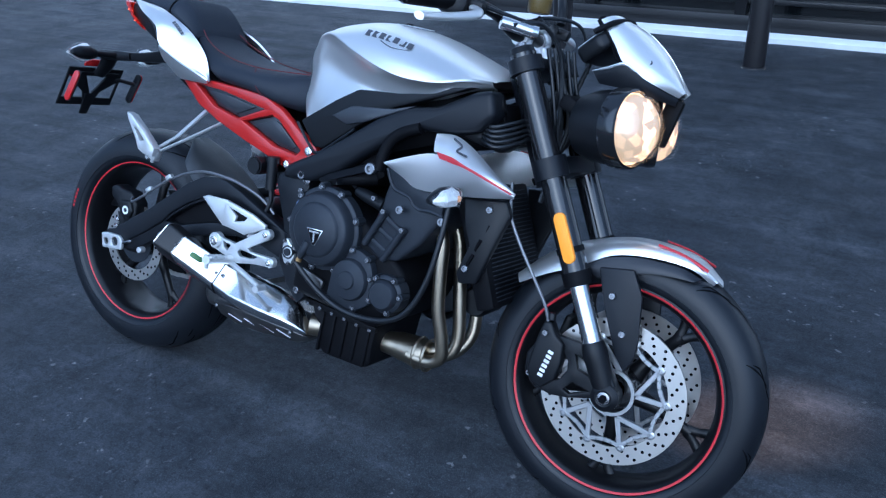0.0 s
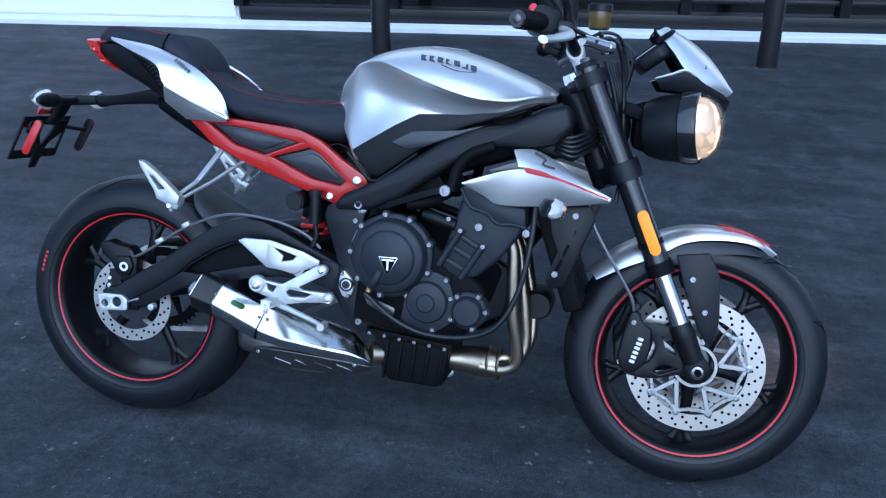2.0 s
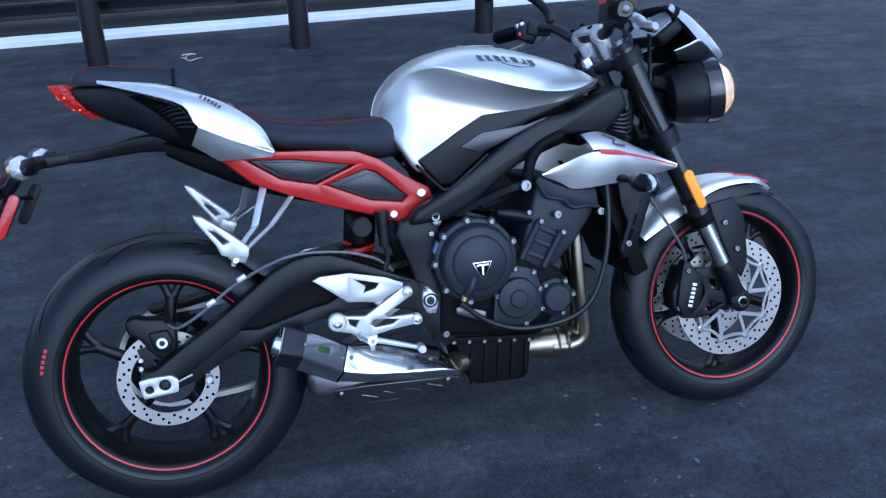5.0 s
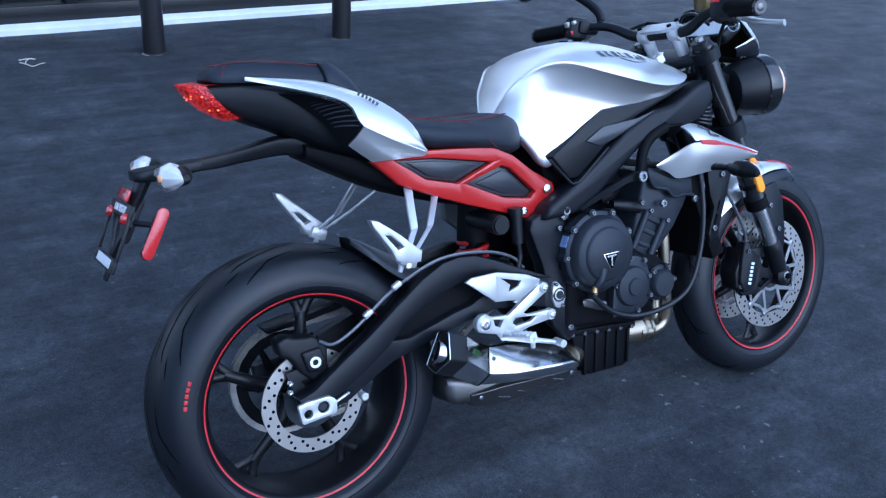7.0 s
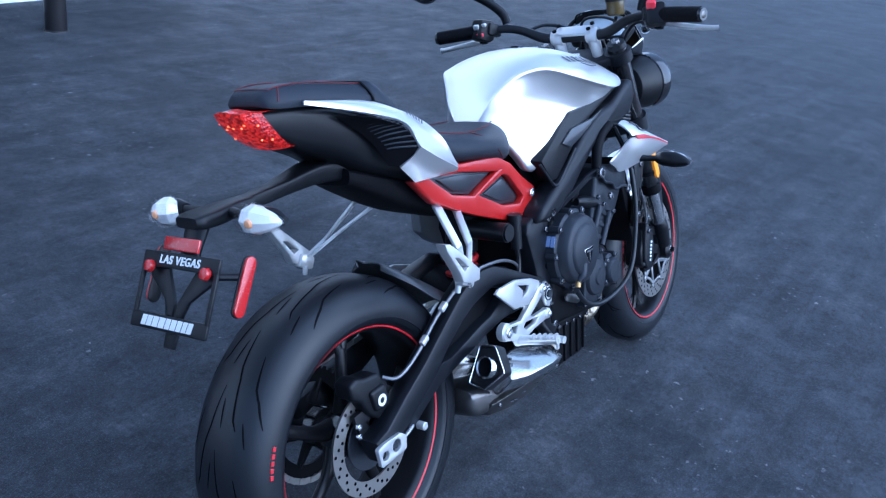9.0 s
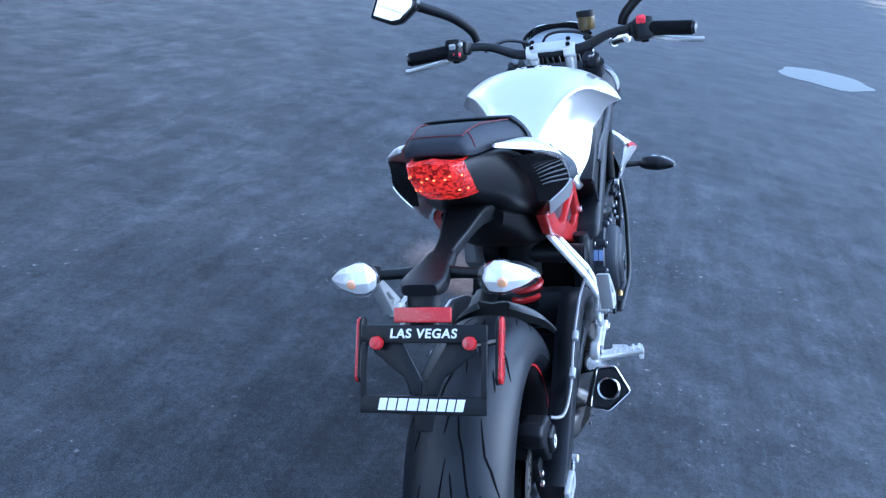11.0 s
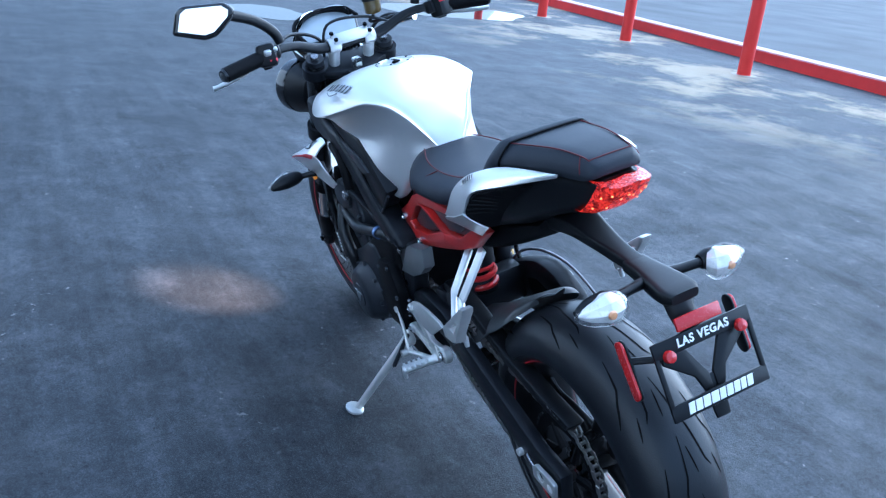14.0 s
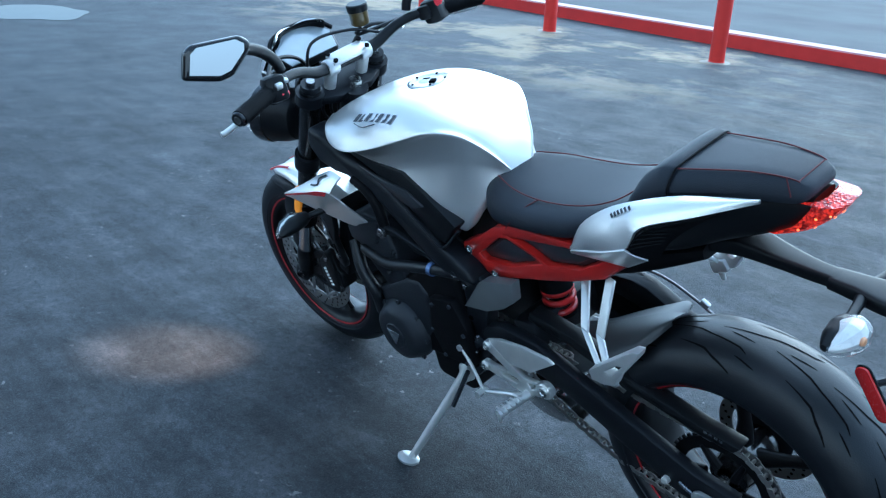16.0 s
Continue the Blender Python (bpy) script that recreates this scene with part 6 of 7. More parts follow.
bolt(bm, (0.384, -0.158, 0.325), 0.0035, -1, 0.003)
bolt(bm, (0.300, -0.219, 0.388), 0.0035, -1, 0.003)
bolt(bm, (0.372, -0.135, 0.232), 0.005, -1, 0.003)
bolt(bm, (0.622, -0.142, 0.228), 0.005, -1, 0.003)
part("shield_bolt", bm, BOLT, sil)
bm = B()
bv, bu = (Vector(SEAM[1]) - Vector(JOINT[1])).normalized(), (Vector(JOINT[1]) - Vector(JOINT[2])).normalized()
bc = Vector(JOINT[1]).lerp(Vector(SEAM[1]), 0.46).lerp(Vector(JOINT[2]).lerp(Vector(SEAM[2]), 0.46), 0.45) + bv.cross(bu) * -0.0005
slab(bm, [bc + bv * x + bu * z for x, z in stadium((-0.011, 0.0), (0.011, 0.0), 0.0072)], bv.cross(bu) * (0.0022 if bv.cross(bu).y < 0 else -0.0022), 0.0008)
part("maker_badge", bm, GREEN, sil, "small green badge")
bm = B()
skin(bm, [can_ring(between(SEAM, [(q[0] + 0.1, q[1], q[2] - 0.05) for q in SEAM], 0.0, 0.992)), can_ring(between(SEAM, [(q[0] + 0.1, q[1], q[2] - 0.05) for q in SEAM], 0.05, 0.975))])
part("seam", bm, GROOVE, sil)


# ---- seats ----
RS = [(0.168, 0.072, 0.896, 0.920, 0.95), (0.200, 0.088, 0.868, 0.896, 1.0), (0.247, 0.112, 0.826, 0.875, 1.05), (0.300, 0.130, 0.792, 0.859, 1.05), (0.360, 0.138, 0.784, 0.849, 1.05),
      (0.430, 0.136, 0.772, 0.842, 1.05), (0.490, 0.122, 0.755, 0.842, 1.1), (0.535, 0.098, 0.748, 0.845, 1.15), (0.572, 0.066, 0.752, 0.838, 1.2)]
rider = part("rider_seat", loft(B(), smooth_rows(RS, 5), 32, 2.8), SEAT, bike, "black vinyl rider seat with red stitching", smooth=60)


def pad_ring(x, w, zb, zt):
    """A flat-topped cushion section with sloping shoulders."""
    h = zt - zb
    half = [(w * 0.96, zb), (w, zb + 0.22 * h), (w * 0.985, zb + 0.40 * h), (w * 0.90, zb + 0.66 * h), (w * 0.76, zb + 0.92 * h), (w * 0.70, zb + 0.975 * h), (w * 0.35, zt)]
    return [(x, -y, z) for y, z in half] + [(x, 0.0, zt + 0.0005)] + [(x, y, z) for y, z in half[::-1]]


PS = [(-0.113, 0.030, 0.974, 0.981), (-0.108, 0.046, 0.970, 0.990), (-0.098, 0.055, 0.967, 0.9955), (-0.080, 0.061, 0.965, 1.0005), (-0.030, 0.072, 0.961, 1.0010), (0.030, 0.084, 0.954, 0.994), (0.075, 0.096, 0.947, 0.987), (0.104, 0.102, 0.942, 0.983)]
pillion = part("pillion_seat", skin(B(), [pad_ring(*q) for q in smooth_rows(PS, 5)]), SEAT, bike, "black vinyl pillion pad with red stitching", smooth=28)
PR = [(0.100, 0.100, 0.940, 0.982), (0.103, 0.1035, 0.938, 0.987), (0.112, 0.106, 0.936, 0.989), (0.124, 0.107, 0.930, 0.986), (0.142, 0.106, 0.919, 0.974), (0.160, 0.104, 0.908, 0.958), (0.176, 0.101, 0.898, 0.936), (0.188, 0.096, 0.892, 0.914)]
part("seat_roll", skin(B(), [pad_ring(*q) for q in smooth_rows(PR, 4)]), SEAT, pillion, "raised front roll of the pillion pad", smooth=50)
bm = B()
tube(bm, [(q[0] - 0.0015, q[1], q[2]) for q in pad_ring(0.100, 0.1035, 0.940, 0.9868)], 0.0022, 6, 2)
part("seat_piping", bm, MATT, pillion, "black piped edge of the roll")
for s in (-1, 1):
    bm = B()
    tube(bm, [(0.185, s * 0.066, 0.916), (0.220, s * 0.078, 0.8905), (0.268, s * 0.088, 0.869), (0.330, s * 0.093, 0.8525), (0.400, s * 0.094, 0.8435), (0.470, s * 0.086, 0.842), (0.540, s * 0.060, 0.843)], 0.0014, 6)
    tube(bm, [(0.400, s * 0.094, 0.8435), (0.420, s * 0.120, 0.829), (0.440, s * 0.137, 0.802), (0.460, s * 0.135, 0.780)], 0.0012, 6)
    part("seam_stitch", bm, STITCH, rider, "red stitched seam")
    bm = B()
    tube(bm, [(0.099, s * 0.0735, 0.9835), (0.05, s * 0.0655, 0.9915), (-0.02, s * 0.0535, 1.0010), (-0.074, s * 0.0440, 1.0008), (-0.094, s * 0.0405, 0.9965)], 0.0013, 6)
    tube(bm, [(-0.074, s * 0.0440, 1.0008), (-0.083, s * 0.0530, 0.9905), (-0.090, s * 0.0585, 0.9780)], 0.0012, 6)
    if s > 0:
        tube(bm, [(-0.092, -0.041, 0.9972), (-0.093, 0.0, 0.9985), (-0.092, 0.041, 0.9972)], 0.0012, 6)
    part("seam_stitch", bm, STITCH, pillion, "red stitched seam")

# ---- tail ----
TC = [(-0.112, 0.040, 0.926, 0.966, 0.95), (-0.050, 0.064, 0.888, 0.968, 0.8), (0.020, 0.088, 0.858, 0.960, 0.85), (0.080, 0.102, 0.825, 0.940, 0.85), (0.150, 0.110, 0.795, 0.905, 0.8), (0.220, 0.112, 0.770, 0.845, 0.85), (0.300, 0.102, 0.738, 0.790, 0.9)]
part("tail_cowl", loft(B(), smooth_rows(TC, 5), 28, 4.0), BLACK, bike, "satin black tail cowl", smooth=50)
bm = B()
UT = [(0.06, 0.060, 0.800, 0.835, 0.9), (0.14, 0.075, 0.755, 0.810, 0.9), (0.24, 0.080, 0.705, 0.780, 0.9), (0.36, 0.080, 0.665, 0.760, 0.9), (0.46, 0.080, 0.640, 0.760, 0.9)]
part("undertray", loft(bm, smooth_rows(UT, 3), 20, 4.0), MATT, bike, "black undertray below the seat")
for s in (-1, 1):
    bm = B()
    UP = [(-0.052, s * 0.076, 0.972), (0.069, s * 0.105, 0.957), (0.151, s * 0.116, 0.928), (0.211, s * 0.123, 0.898), (0.266, s * 0.130, 0.850), (0.290, s * 0.136, 0.793)]
    FOLD = [(0.139, s * 0.167, 0.864), (0.200, s * 0.158, 0.832), (0.286, s * 0.139, 0.795)]
    DOWN = [(-0.054, s * 0.080, 0.967), (0.034, s * 0.134, 0.941), (0.113, s * 0.160, 0.910)] + FOLD
    strip(bm, UP, DOWN, (0, s * 0.004, 0.004), 0.005, 6, 4)
    cover_side = part("tail_panel", bm, SILVER, bike, "silver tail side panel")
    bm = B()
    strip(bm, FOLD, [(0.121, s * 0.128, 0.828), (0.172, s * 0.118, 0.789), (0.282, s * 0.134, 0.788)], (0, s * 0.002, -0.001), 0.004, 4, 1)
    part("panel_tip", bm, SILVER, cover_side, "folded rear tip of the panel")
    bm = B()
    VA, VB = [(0.045, s * 0.134, 0.934), (0.080, s * 0.146, 0.920), (0.112, s * 0.157, 0.902), (0.136, s * 0.163, 0.861), (0.121, s * 0.128, 0.829)], [(0.006, s * 0.092, 0.938), (0.036, s * 0.099, 0.917), (0.066, s * 0.105, 0.891), (0.092, s * 0.109, 0.862), (0.108, s * 0.112, 0.832)]
    strip(bm, VA, VB, (0.0, 0, 0), 0.003, 4, 4)
    part("vent_back", bm, MATT, cover_side, "black scoop behind the silver panel")
    bm = B()
    la, lb = curve(VA, 4), curve(VB, 4)
    for i in range(3, 13):
        lift = Vector((-0.002, s * 0.003, 0.003))
        tube(bm, [la[i].lerp(lb[i], 0.04) + lift, la[i].lerp(lb[i], 0.5) + lift * 1.4, la[i].lerp(lb[i], 0.82) + lift], 0.0020, 6)
    part("vent_fin", bm, INFILL if s < 0 else MATT, cover_side, "black vent fin")
    bm = B()
    la, lb = curve(UP, 4), curve(DOWN, 4)
    for i in range(6):
        k = 8.6 + 0.55 * i
        at_ = lambda line: line[int(k)].lerp(line[int(k) + 1], k - int(k))
        q = at_(la).lerp(at_(lb), 0.24) + Vector((0, s * 0.0052, 0.0052))
        slab(bm, [q + Vector((-0.0045, s * 0.0028, -0.0015)), q + Vector((-0.0010, s * 0.0030, -0.0055)), q + Vector((0.0050, -s * 0.0012, -0.0010)), q + Vector((0.0015, -s * 0.0014, 0.0030))], (0, s * 0.001, 0.0006), 0)
    part("panel_marking", bm, DARKLOGO, cover_side)

# tail lamp: a wedge of red lens across the tail's end, its face raked forwards and down
def lens_point(u, v, out=0.0):
    """A place on the lens: u from side to side (-1 to 1), v from its upper to its lower edge."""
    a, k = abs(u), 1 if u >= 0 else -1
    top = Vector((float(np.interp(a, (0, 0.35, 0.68, 0.86, 1), (-0.163, -0.162, -0.156, -0.142, -0.118))), k * float(np.interp(a, (0, 0.68, 0.86, 1), (0, 0.031, 0.0405, 0.0455))), 0.972 - 0.008 * a))
    low = Vector((float(np.interp(a, (0, 0.68, 1), (-0.082, -0.078, -0.060))), k * float(np.interp(a, (0, 0.68, 1), (0, 0.030, 0.0475))), 0.893 + 0.004 * a * a))
    p = top.lerp(low, v)
    belly = 4 * v * (1 - v)
    return p + Vector((-0.010 * belly * (1 - 0.6 * a), 0.004 * belly * u, -0.006 * belly)) + Vector((-0.75, 0.35 * u, -0.4)) * out


bm = B()
rows = [[lens_point(-1 + 2 * i / 24, v) for i in range(25)] for v in (0, 0.04, 0.15, 0.3, 0.45, 0.6, 0.75, 0.88, 0.96, 1.0)]
rows = [[q + Vector((0.035, 0, 0)) for q in rows[0]]] + rows + [[q + Vector((0.030, 0, 0.004)) for q in rows[-1]]]
skin(bm, rows, caps=False, closed=False)
lampo = part("tail_lamp", bm, TAIL, bike, "glossy red wedge-shaped tail lamp, lit", smooth=35)
bm = B()
for u in (-0.86, -0.62, -0.36, -0.10, 0.16, 0.40, 0.66, 0.88):
    for v in ((0.24, 0.62) if abs(u) > 0.5 else (0.30,)):
        q = lens_point(u + 0.05 * math.sin(9 * u + 7 * v), v + 0.06 * math.cos(13 * u), -0.0010)
        box(bm, q, (0.0034, 0.0040, 0.0036), (0, 40, 20 * u), 0.0010)
part("lit_element", bm, TAILLED, lampo, "glowing lamp element")

# ---- number plate carrier, rear indicators ----
bm = B()
BLADE = [(0.110, 0.052, 0.806, 0.836, 0.8), (0.060, 0.046, 0.810, 0.848, 0.8), (0.012, 0.038, 0.813, 0.850, 0.7), (-0.055, 0.027, 0.809, 0.837, 0.7), (-0.110, 0.019, 0.804, 0.830, 0.8), (-0.150, 0.018, 0.805, 0.827, 0.9), (-0.165, 0.021, 0.806, 0.826, 1)]
loft(bm, smooth_rows(BLADE, 4), 24, 6.0)
ARM = [(-0.140, 0.022, 0.804, 0.827, 1), (-0.180, 0.025, 0.800, 0.827, 1), (-0.220, 0.032, 0.797, 0.825, 1), (-0.252, 0.034, 0.798, 0.823, 1), (-0.268, 0.026, 0.802, 0.820, 1)]
loft(bm, smooth_rows(ARM, 3), 20, 5.0)
part("plate_carrier", bm, BLACK, bike, "black number plate carrier arm")
for s in (-1, 1):
    bm = B()
    tube(bm, [(-0.195, s * 0.02, 0.812), (-0.200, s * 0.05, 0.812), (-0.205, s * 0.092, 0.812)], [0.011, 0.0085, 0.0085], 12)
    tube(bm, [(-0.202, s * 0.084, 0.812), (-0.204, s * 0.104, 0.812), (-0.205, s * 0.134, 0.812), (-0.205, s * 0.160, 0.811)], [0.012, 0.019, 0.017, 0.006], 16, 5)
    ri = part("rear_indicator", bm, BLACK, bike, "black-stalked rear indicator with clear lens")
    bm = B()
    tube(bm, [(-0.212, s * 0.090, 0.812), (-0.221, s * 0.100, 0.812), (-0.225, s * 0.114, 0.812), (-0.221, s * 0.141, 0.811), (-0.212, s * 0.166, 0.809)], [0.020, 0.0285, 0.028, 0.020, 0.005], 10, 3)
    part("lens", bm, SIGNAL, ri, "clear faceted indicator lens")
    bm = B()
    tube(bm, [(-0.210, s * 0.094, 0.812), (-0.217, s * 0.102, 0.812), (-0.219, s * 0.114, 0.812), (-0.215, s * 0.139, 0.811), (-0.209, s * 0.158, 0.810)], [0.016, 0.0245, 0.0245, 0.016, 0.004], 8, 2)
    part("reflector", bm, REFLECTOR, ri, "pale moulded reflector", smooth=20)
    bm = B()
    lathe(bm, [(0.0001, 0.008), (0.006, 0.006), (0.008, 0), (0.006, -0.004), (0.0001, -0.005)], (-0.241, s * 0.116, 0.811), "x", 12)
    part("bulb", bm, BULB, ri)
# the plate plane: u across, v up, tilted
P0, PV = Vector((-0.315, -0.0065, 0.7135)), Vector((0.44, 0.0, 0.898)).normalized()
PN = Vector((-PV.z, 0.0, PV.x))


def on_plate(u, v, out=0.0):
    return P0 + Vector((0, -u, 0)) + PV * v + PN * out


bm = B()
W2, H2, LOW = 0.094, 0.059, 0.067


def plate_bar(bm, u0, u1, v0, v1, d0=-0.003, d1=0.003):
    slab(bm, [on_plate(u0, v0, d0), on_plate(u1, v0, d0), on_plate(u1, v1, d0), on_plate(u0, v1, d0)], PN * (d1 - d0), 0.002)


plate_bar(bm, -W2, W2, H2 - 0.026, H2)
plate_bar(bm, -W2, W2, -LOW, -LOW + 0.026)
plate_bar(bm, -W2, -W2 + 0.009, -LOW + 0.02, H2 - 0.02)
plate_bar(bm, W2 - 0.009, W2, -LOW + 0.02, H2 - 0.02)
plate_frame = part("plate_frame", bm, BLACK, bike, "black dealer plate frame with white lettering, no plate")
bm = B()
for s in (-1, 1):
    slab(bm, [on_plate(s * 0.076, 0.046, -0.012), on_plate(s * 0.040, 0.046, -0.012), on_plate(s * 0.004, -0.018, -0.012), on_plate(s * 0.004, -0.046, -0.012), on_plate(s * 0.018, -0.046, -0.012), on_plate(s * 0.030, -0.016, -0.012), on_plate(s * 0.078, 0.020, -0.012)], PN * 0.007, 0.002)
slab(bm, [on_plate(-0.075, 0.050, -0.012), on_plate(0.075, 0.050, -0.012), on_plate(0.075, 0.038, -0.012), on_plate(-0.075, 0.038, -0.012)], PN * 0.006, 0.002)
slab(bm, [on_plate(-0.020, -0.020, -0.014), on_plate(0.020, -0.020, -0.014), on_plate(0.013, -0.092, -0.014), on_plate(-0.013, -0.092, -0.014)], PN * 0.006, 0.002)
tube(bm, [(-0.245, 0, 0.805), (-0.262, 0, 0.775), on_plate(0, 0.045, -0.014)], [0.028, 0.024, 0.020], 14, flat=0.5)
part("plate_bracket", bm, BLACK, plate_frame, "black plate bracket")
bm = B()
for s in (-1, 1):
    q = on_plate(s * 0.0695, 0.033, 0.003)
    m = Matrix.Translation(q) @ PN.to_track_quat("Z", "Y").to_matrix().to_4x4()
    t2 = B()
    lathe(t2, [(0.0001, 0.010), (0.009, 0.008), (0.0105, 0.004), (0.0105, 0.0)], (0, 0, 0), "z", 20)
    part("plate_reflector", turned(t2, m), REFLECT, plate_frame, "round red plate-bolt reflector")
bm.free()
bm = B()
slab(bm, [on_plate(-0.043, 0.062, 0.002), on_plate(0.043, 0.062, 0.002), on_plate(0.043, 0.084, 0.002), on_plate(-0.043, 0.084, 0.002)], PN * 0.006, 0.002)
part("rear_reflector", bm, REFLECT, bike, "red rectangular rear reflector")


def lettering(text, size, v, name, label):
    cu = bpy.data.curves.new(name, "FONT")
    cu.body, cu.size, cu.align_x, cu.align_y, cu.extrude, cu.space_character, cu.offset, cu.shear = text, size, "CENTER", "CENTER", 0.0006, 1.14, 0.0005, 0.12
    tmp = new(name, cu)
    me = bpy.data.meshes.new_from_object(tmp.evaluated_get(bpy.context.evaluated_depsgraph_get()))
    bpy.data.objects.remove(tmp)
    across = Vector((0, -1, 0))
    m = Matrix((across, PV, PN)).transposed().to_4x4()
    m.translation = on_plate(0, v, 0.0038)
    me.transform(m)
    me.materials.clear()
    me.materials.append(WHITE)
    ob = new(name, me)
    ob.parent = plate_frame
    return tagged(ob, label)


lettering("LAS VEGAS", 0.0185, H2 - 0.013, "plate_lettering", "white raised place name")
bm = B()
u = -0.066
for wide in (0.013, 0.014, 0.015, 0.016, 0.013, 0.014, 0.013, 0.012, 0.013):
    slab(bm, [on_plate(u, -LOW + 0.005, 0.003), on_plate(u + wide - 0.0015, -LOW + 0.005, 0.003), on_plate(u + wide + 0.002, -LOW + 0.022, 0.003), on_plate(u + 0.0035, -LOW + 0.022, 0.003)], PN * 0.0012, 0.0004, 1)
    u += wide + 0.0006
part("dealer_marking", bm, WHITE, plate_frame, "white raised dealer marking")
for s in (-1, 1):
    a, z = Vector((-0.244, s * 0.113, 0.748)), Vector((-0.281, s * 0.113, 0.681))
    bm = B()
    prism(bm, stadium((a.x, a.z), (z.x, z.z), 0.0110), s * 0.107, s * 0.113, 0.002)
    part("side_reflector", bm, REFLECT, plate_frame, "long red side reflector")
    bm = B()
    prism(bm, stadium((a.x, a.z), (z.x, z.z), 0.0125), s * 0.103, s * 0.1075, 0.002)
    tube(bm, [a.lerp(z, 0.3) + Vector((0, -s * 0.006, 0)), on_plate(-s * 0.07, 0.03, -0.008)], 0.006, 8)
    part("reflector_back", bm, BLACK, plate_frame)

# ---- red subframe panels ----
for s in (-1, 1):
    Y = 0.104
    out = [(0.172, 0.786), (0.225, 0.789), (0.288, 0.795), (0.385, 0.788), (0.461, 0.780), (0.513, 0.756), (0.564, 0.716), (0.622, 0.680), (0.630, 0.661), (0.553, 0.604), (0.488, 0.629), (0.386, 0.665), (0.309, 0.695), (0.233, 0.729)]
    in1 = [(0.236, 0.778), (0.322, 0.772), (0.446, 0.748), (0.367, 0.717), (0.297, 0.735)]
    in2 = [(0.402, 0.708), (0.484, 0.732), (0.505, 0.724), (0.566, 0.668), (0.554, 0.656), (0.490, 0.667)]
    grow = 1.10 if s < 0 else 1.17
    in1, in2 = [[(sum(q[0] for q in h) / len(h) + grow * (x - sum(q[0] for q in h) / len(h)), sum(q[1] for q in h) / len(h) + grow * (z - sum(q[1] for q in h) / len(h))) for x, z in h] for h in (in1, in2)]
    bm = B()
    lean_in = lambda x, z: s * (0.010 * (z - 0.70) / 0.09 - 0.012 * max(0.0, 0.30 - x) / 0.12)
    panel(bm, out, [in1, in2], s * (Y - 0.012), s * (Y + 0.012), 0.006, lean_in)
    red = part("subframe_panel", bm, RED, bike, "glossy red subframe side panel with two dark windows")
    bm = B()
    for hole in (in1, in2):
        cx, cz = sum(q[0] for q in hole) / len(hole), sum(q[1] for q in hole) / len(hole)
        for k, dy in ((0.97, 0.0), (0.74, 0.005)):
            loop = [(cx + (x - cx) * k, cz + (z - cz) * k) for x, z in hole]
            panel(bm, loop, [], s * (Y - 0.014), s * (Y - 0.004 + dy), 0.0025, lean_in)
    part("subframe_infill", bm, INFILL, red, "dark padded infill in the red panel")
    bm = B()
    bolt(bm, (0.603, s * (Y + 0.011), 0.668), 0.0105, int(s), 0.004)
    bolt(bm, (0.536, s * (Y + 0.008), 0.626), 0.0095, int(s), 0.004)
    part("subframe_bolt", bm, BRIGHT, red, "bright socket bolt")
    # pillion footrest hanger and folded peg
    bm = B()
    dx = -0.020 if s > 0 else 0.0
    for x, z, kx, ex in ((0.258 + 1.3 * dx, 0.722, 0.226, 0.182), (0.324 + 1.5 * dx, 0.700, 0.262, 0.200)):
        way = [Vector((x, s * 0.092, z)), Vector((kx + dx, s * 0.166, 0.642)), Vector((ex + dx, s * 0.203, 0.600))]
        across = Vector((0.0095, 0, 0.003))
        for a, b in zip(way, way[1:]):
            slab(bm, [a - across, a + across, b + across * 0.9, b - across * 0.9], Vector((0, s * 0.006, 0.005)), 0.002)
    box(bm, (0.186 + dx, s * 0.206, 0.598), (0.040, 0.024, 0.030), (0, 25, 0), 0.006)
    tube(bm, [(0.178 + dx, s * 0.196, 0.590), (0.172 + dx, s * 0.196, 0.572)], [0.007, 0.005], 10)
    hang = part("pillion_hanger", bm, ALU, bike, "bare aluminium pillion footrest hanger")
    bm = B()
    panel(bm, [(x + dx * (1.6 if x < 0.13 else 1.0), z + (0.018 if s > 0 and x < 0.13 else 0.0)) for x, z in ((0.205, 0.592), (0.210, 0.612), (0.164, 0.654), (0.122, 0.686), (0.106, 0.690), (0.110, 0.676), (0.144, 0.624), (0.152, 0.603), (0.174, 0.594))], [[(x + dx, z) for x, z in ((0.158, 0.624), (0.172, 0.628), (0.144, 0.654), (0.134, 0.656))]], s * 0.204, s * 0.228, 0.003)
    part("pillion_peg", bm, ALU, hang, "folded aluminium pillion peg")
    bm = B()
    tube(bm, [(0.180 + dx, s * 0.198, 0.588), (0.180 + dx, s * 0.222, 0.588)], 0.006, 10)
    part("peg_pin", bm, BRIGHT, hang)

# ---- swingarm, hugger, shock ----
ARM_TOP = [(-0.050, 0.346), (-0.015, 0.356), (0.048, 0.398), (0.113, 0.437), (0.180, 0.484), (0.250, 0.532), (0.300, 0.556), (0.340, 0.562), (0.381, 0.558), (0.428, 0.540), (0.500, 0.506), (0.590, 0.465)]
ARM_LOW = [(0.590, 0.392), (0.493, 0.420), (0.420, 0.424), (0.345, 0.412), (0.290, 0.398), (0.235, 0.386), (0.169, 0.370), (0.119, 0.346), (0.063, 0.314), (-0.031, 0.294)]
GAP = [(0.172, 0.414), (0.194, 0.433), (0.252, 0.470), (0.296, 0.490), (0.331, 0.499), (0.380, 0.508), (0.418, 0.494), (0.412, 0.470), (0.366, 0.448), (0.325, 0.441), (0.273, 0.427), (0.212, 0.411)]
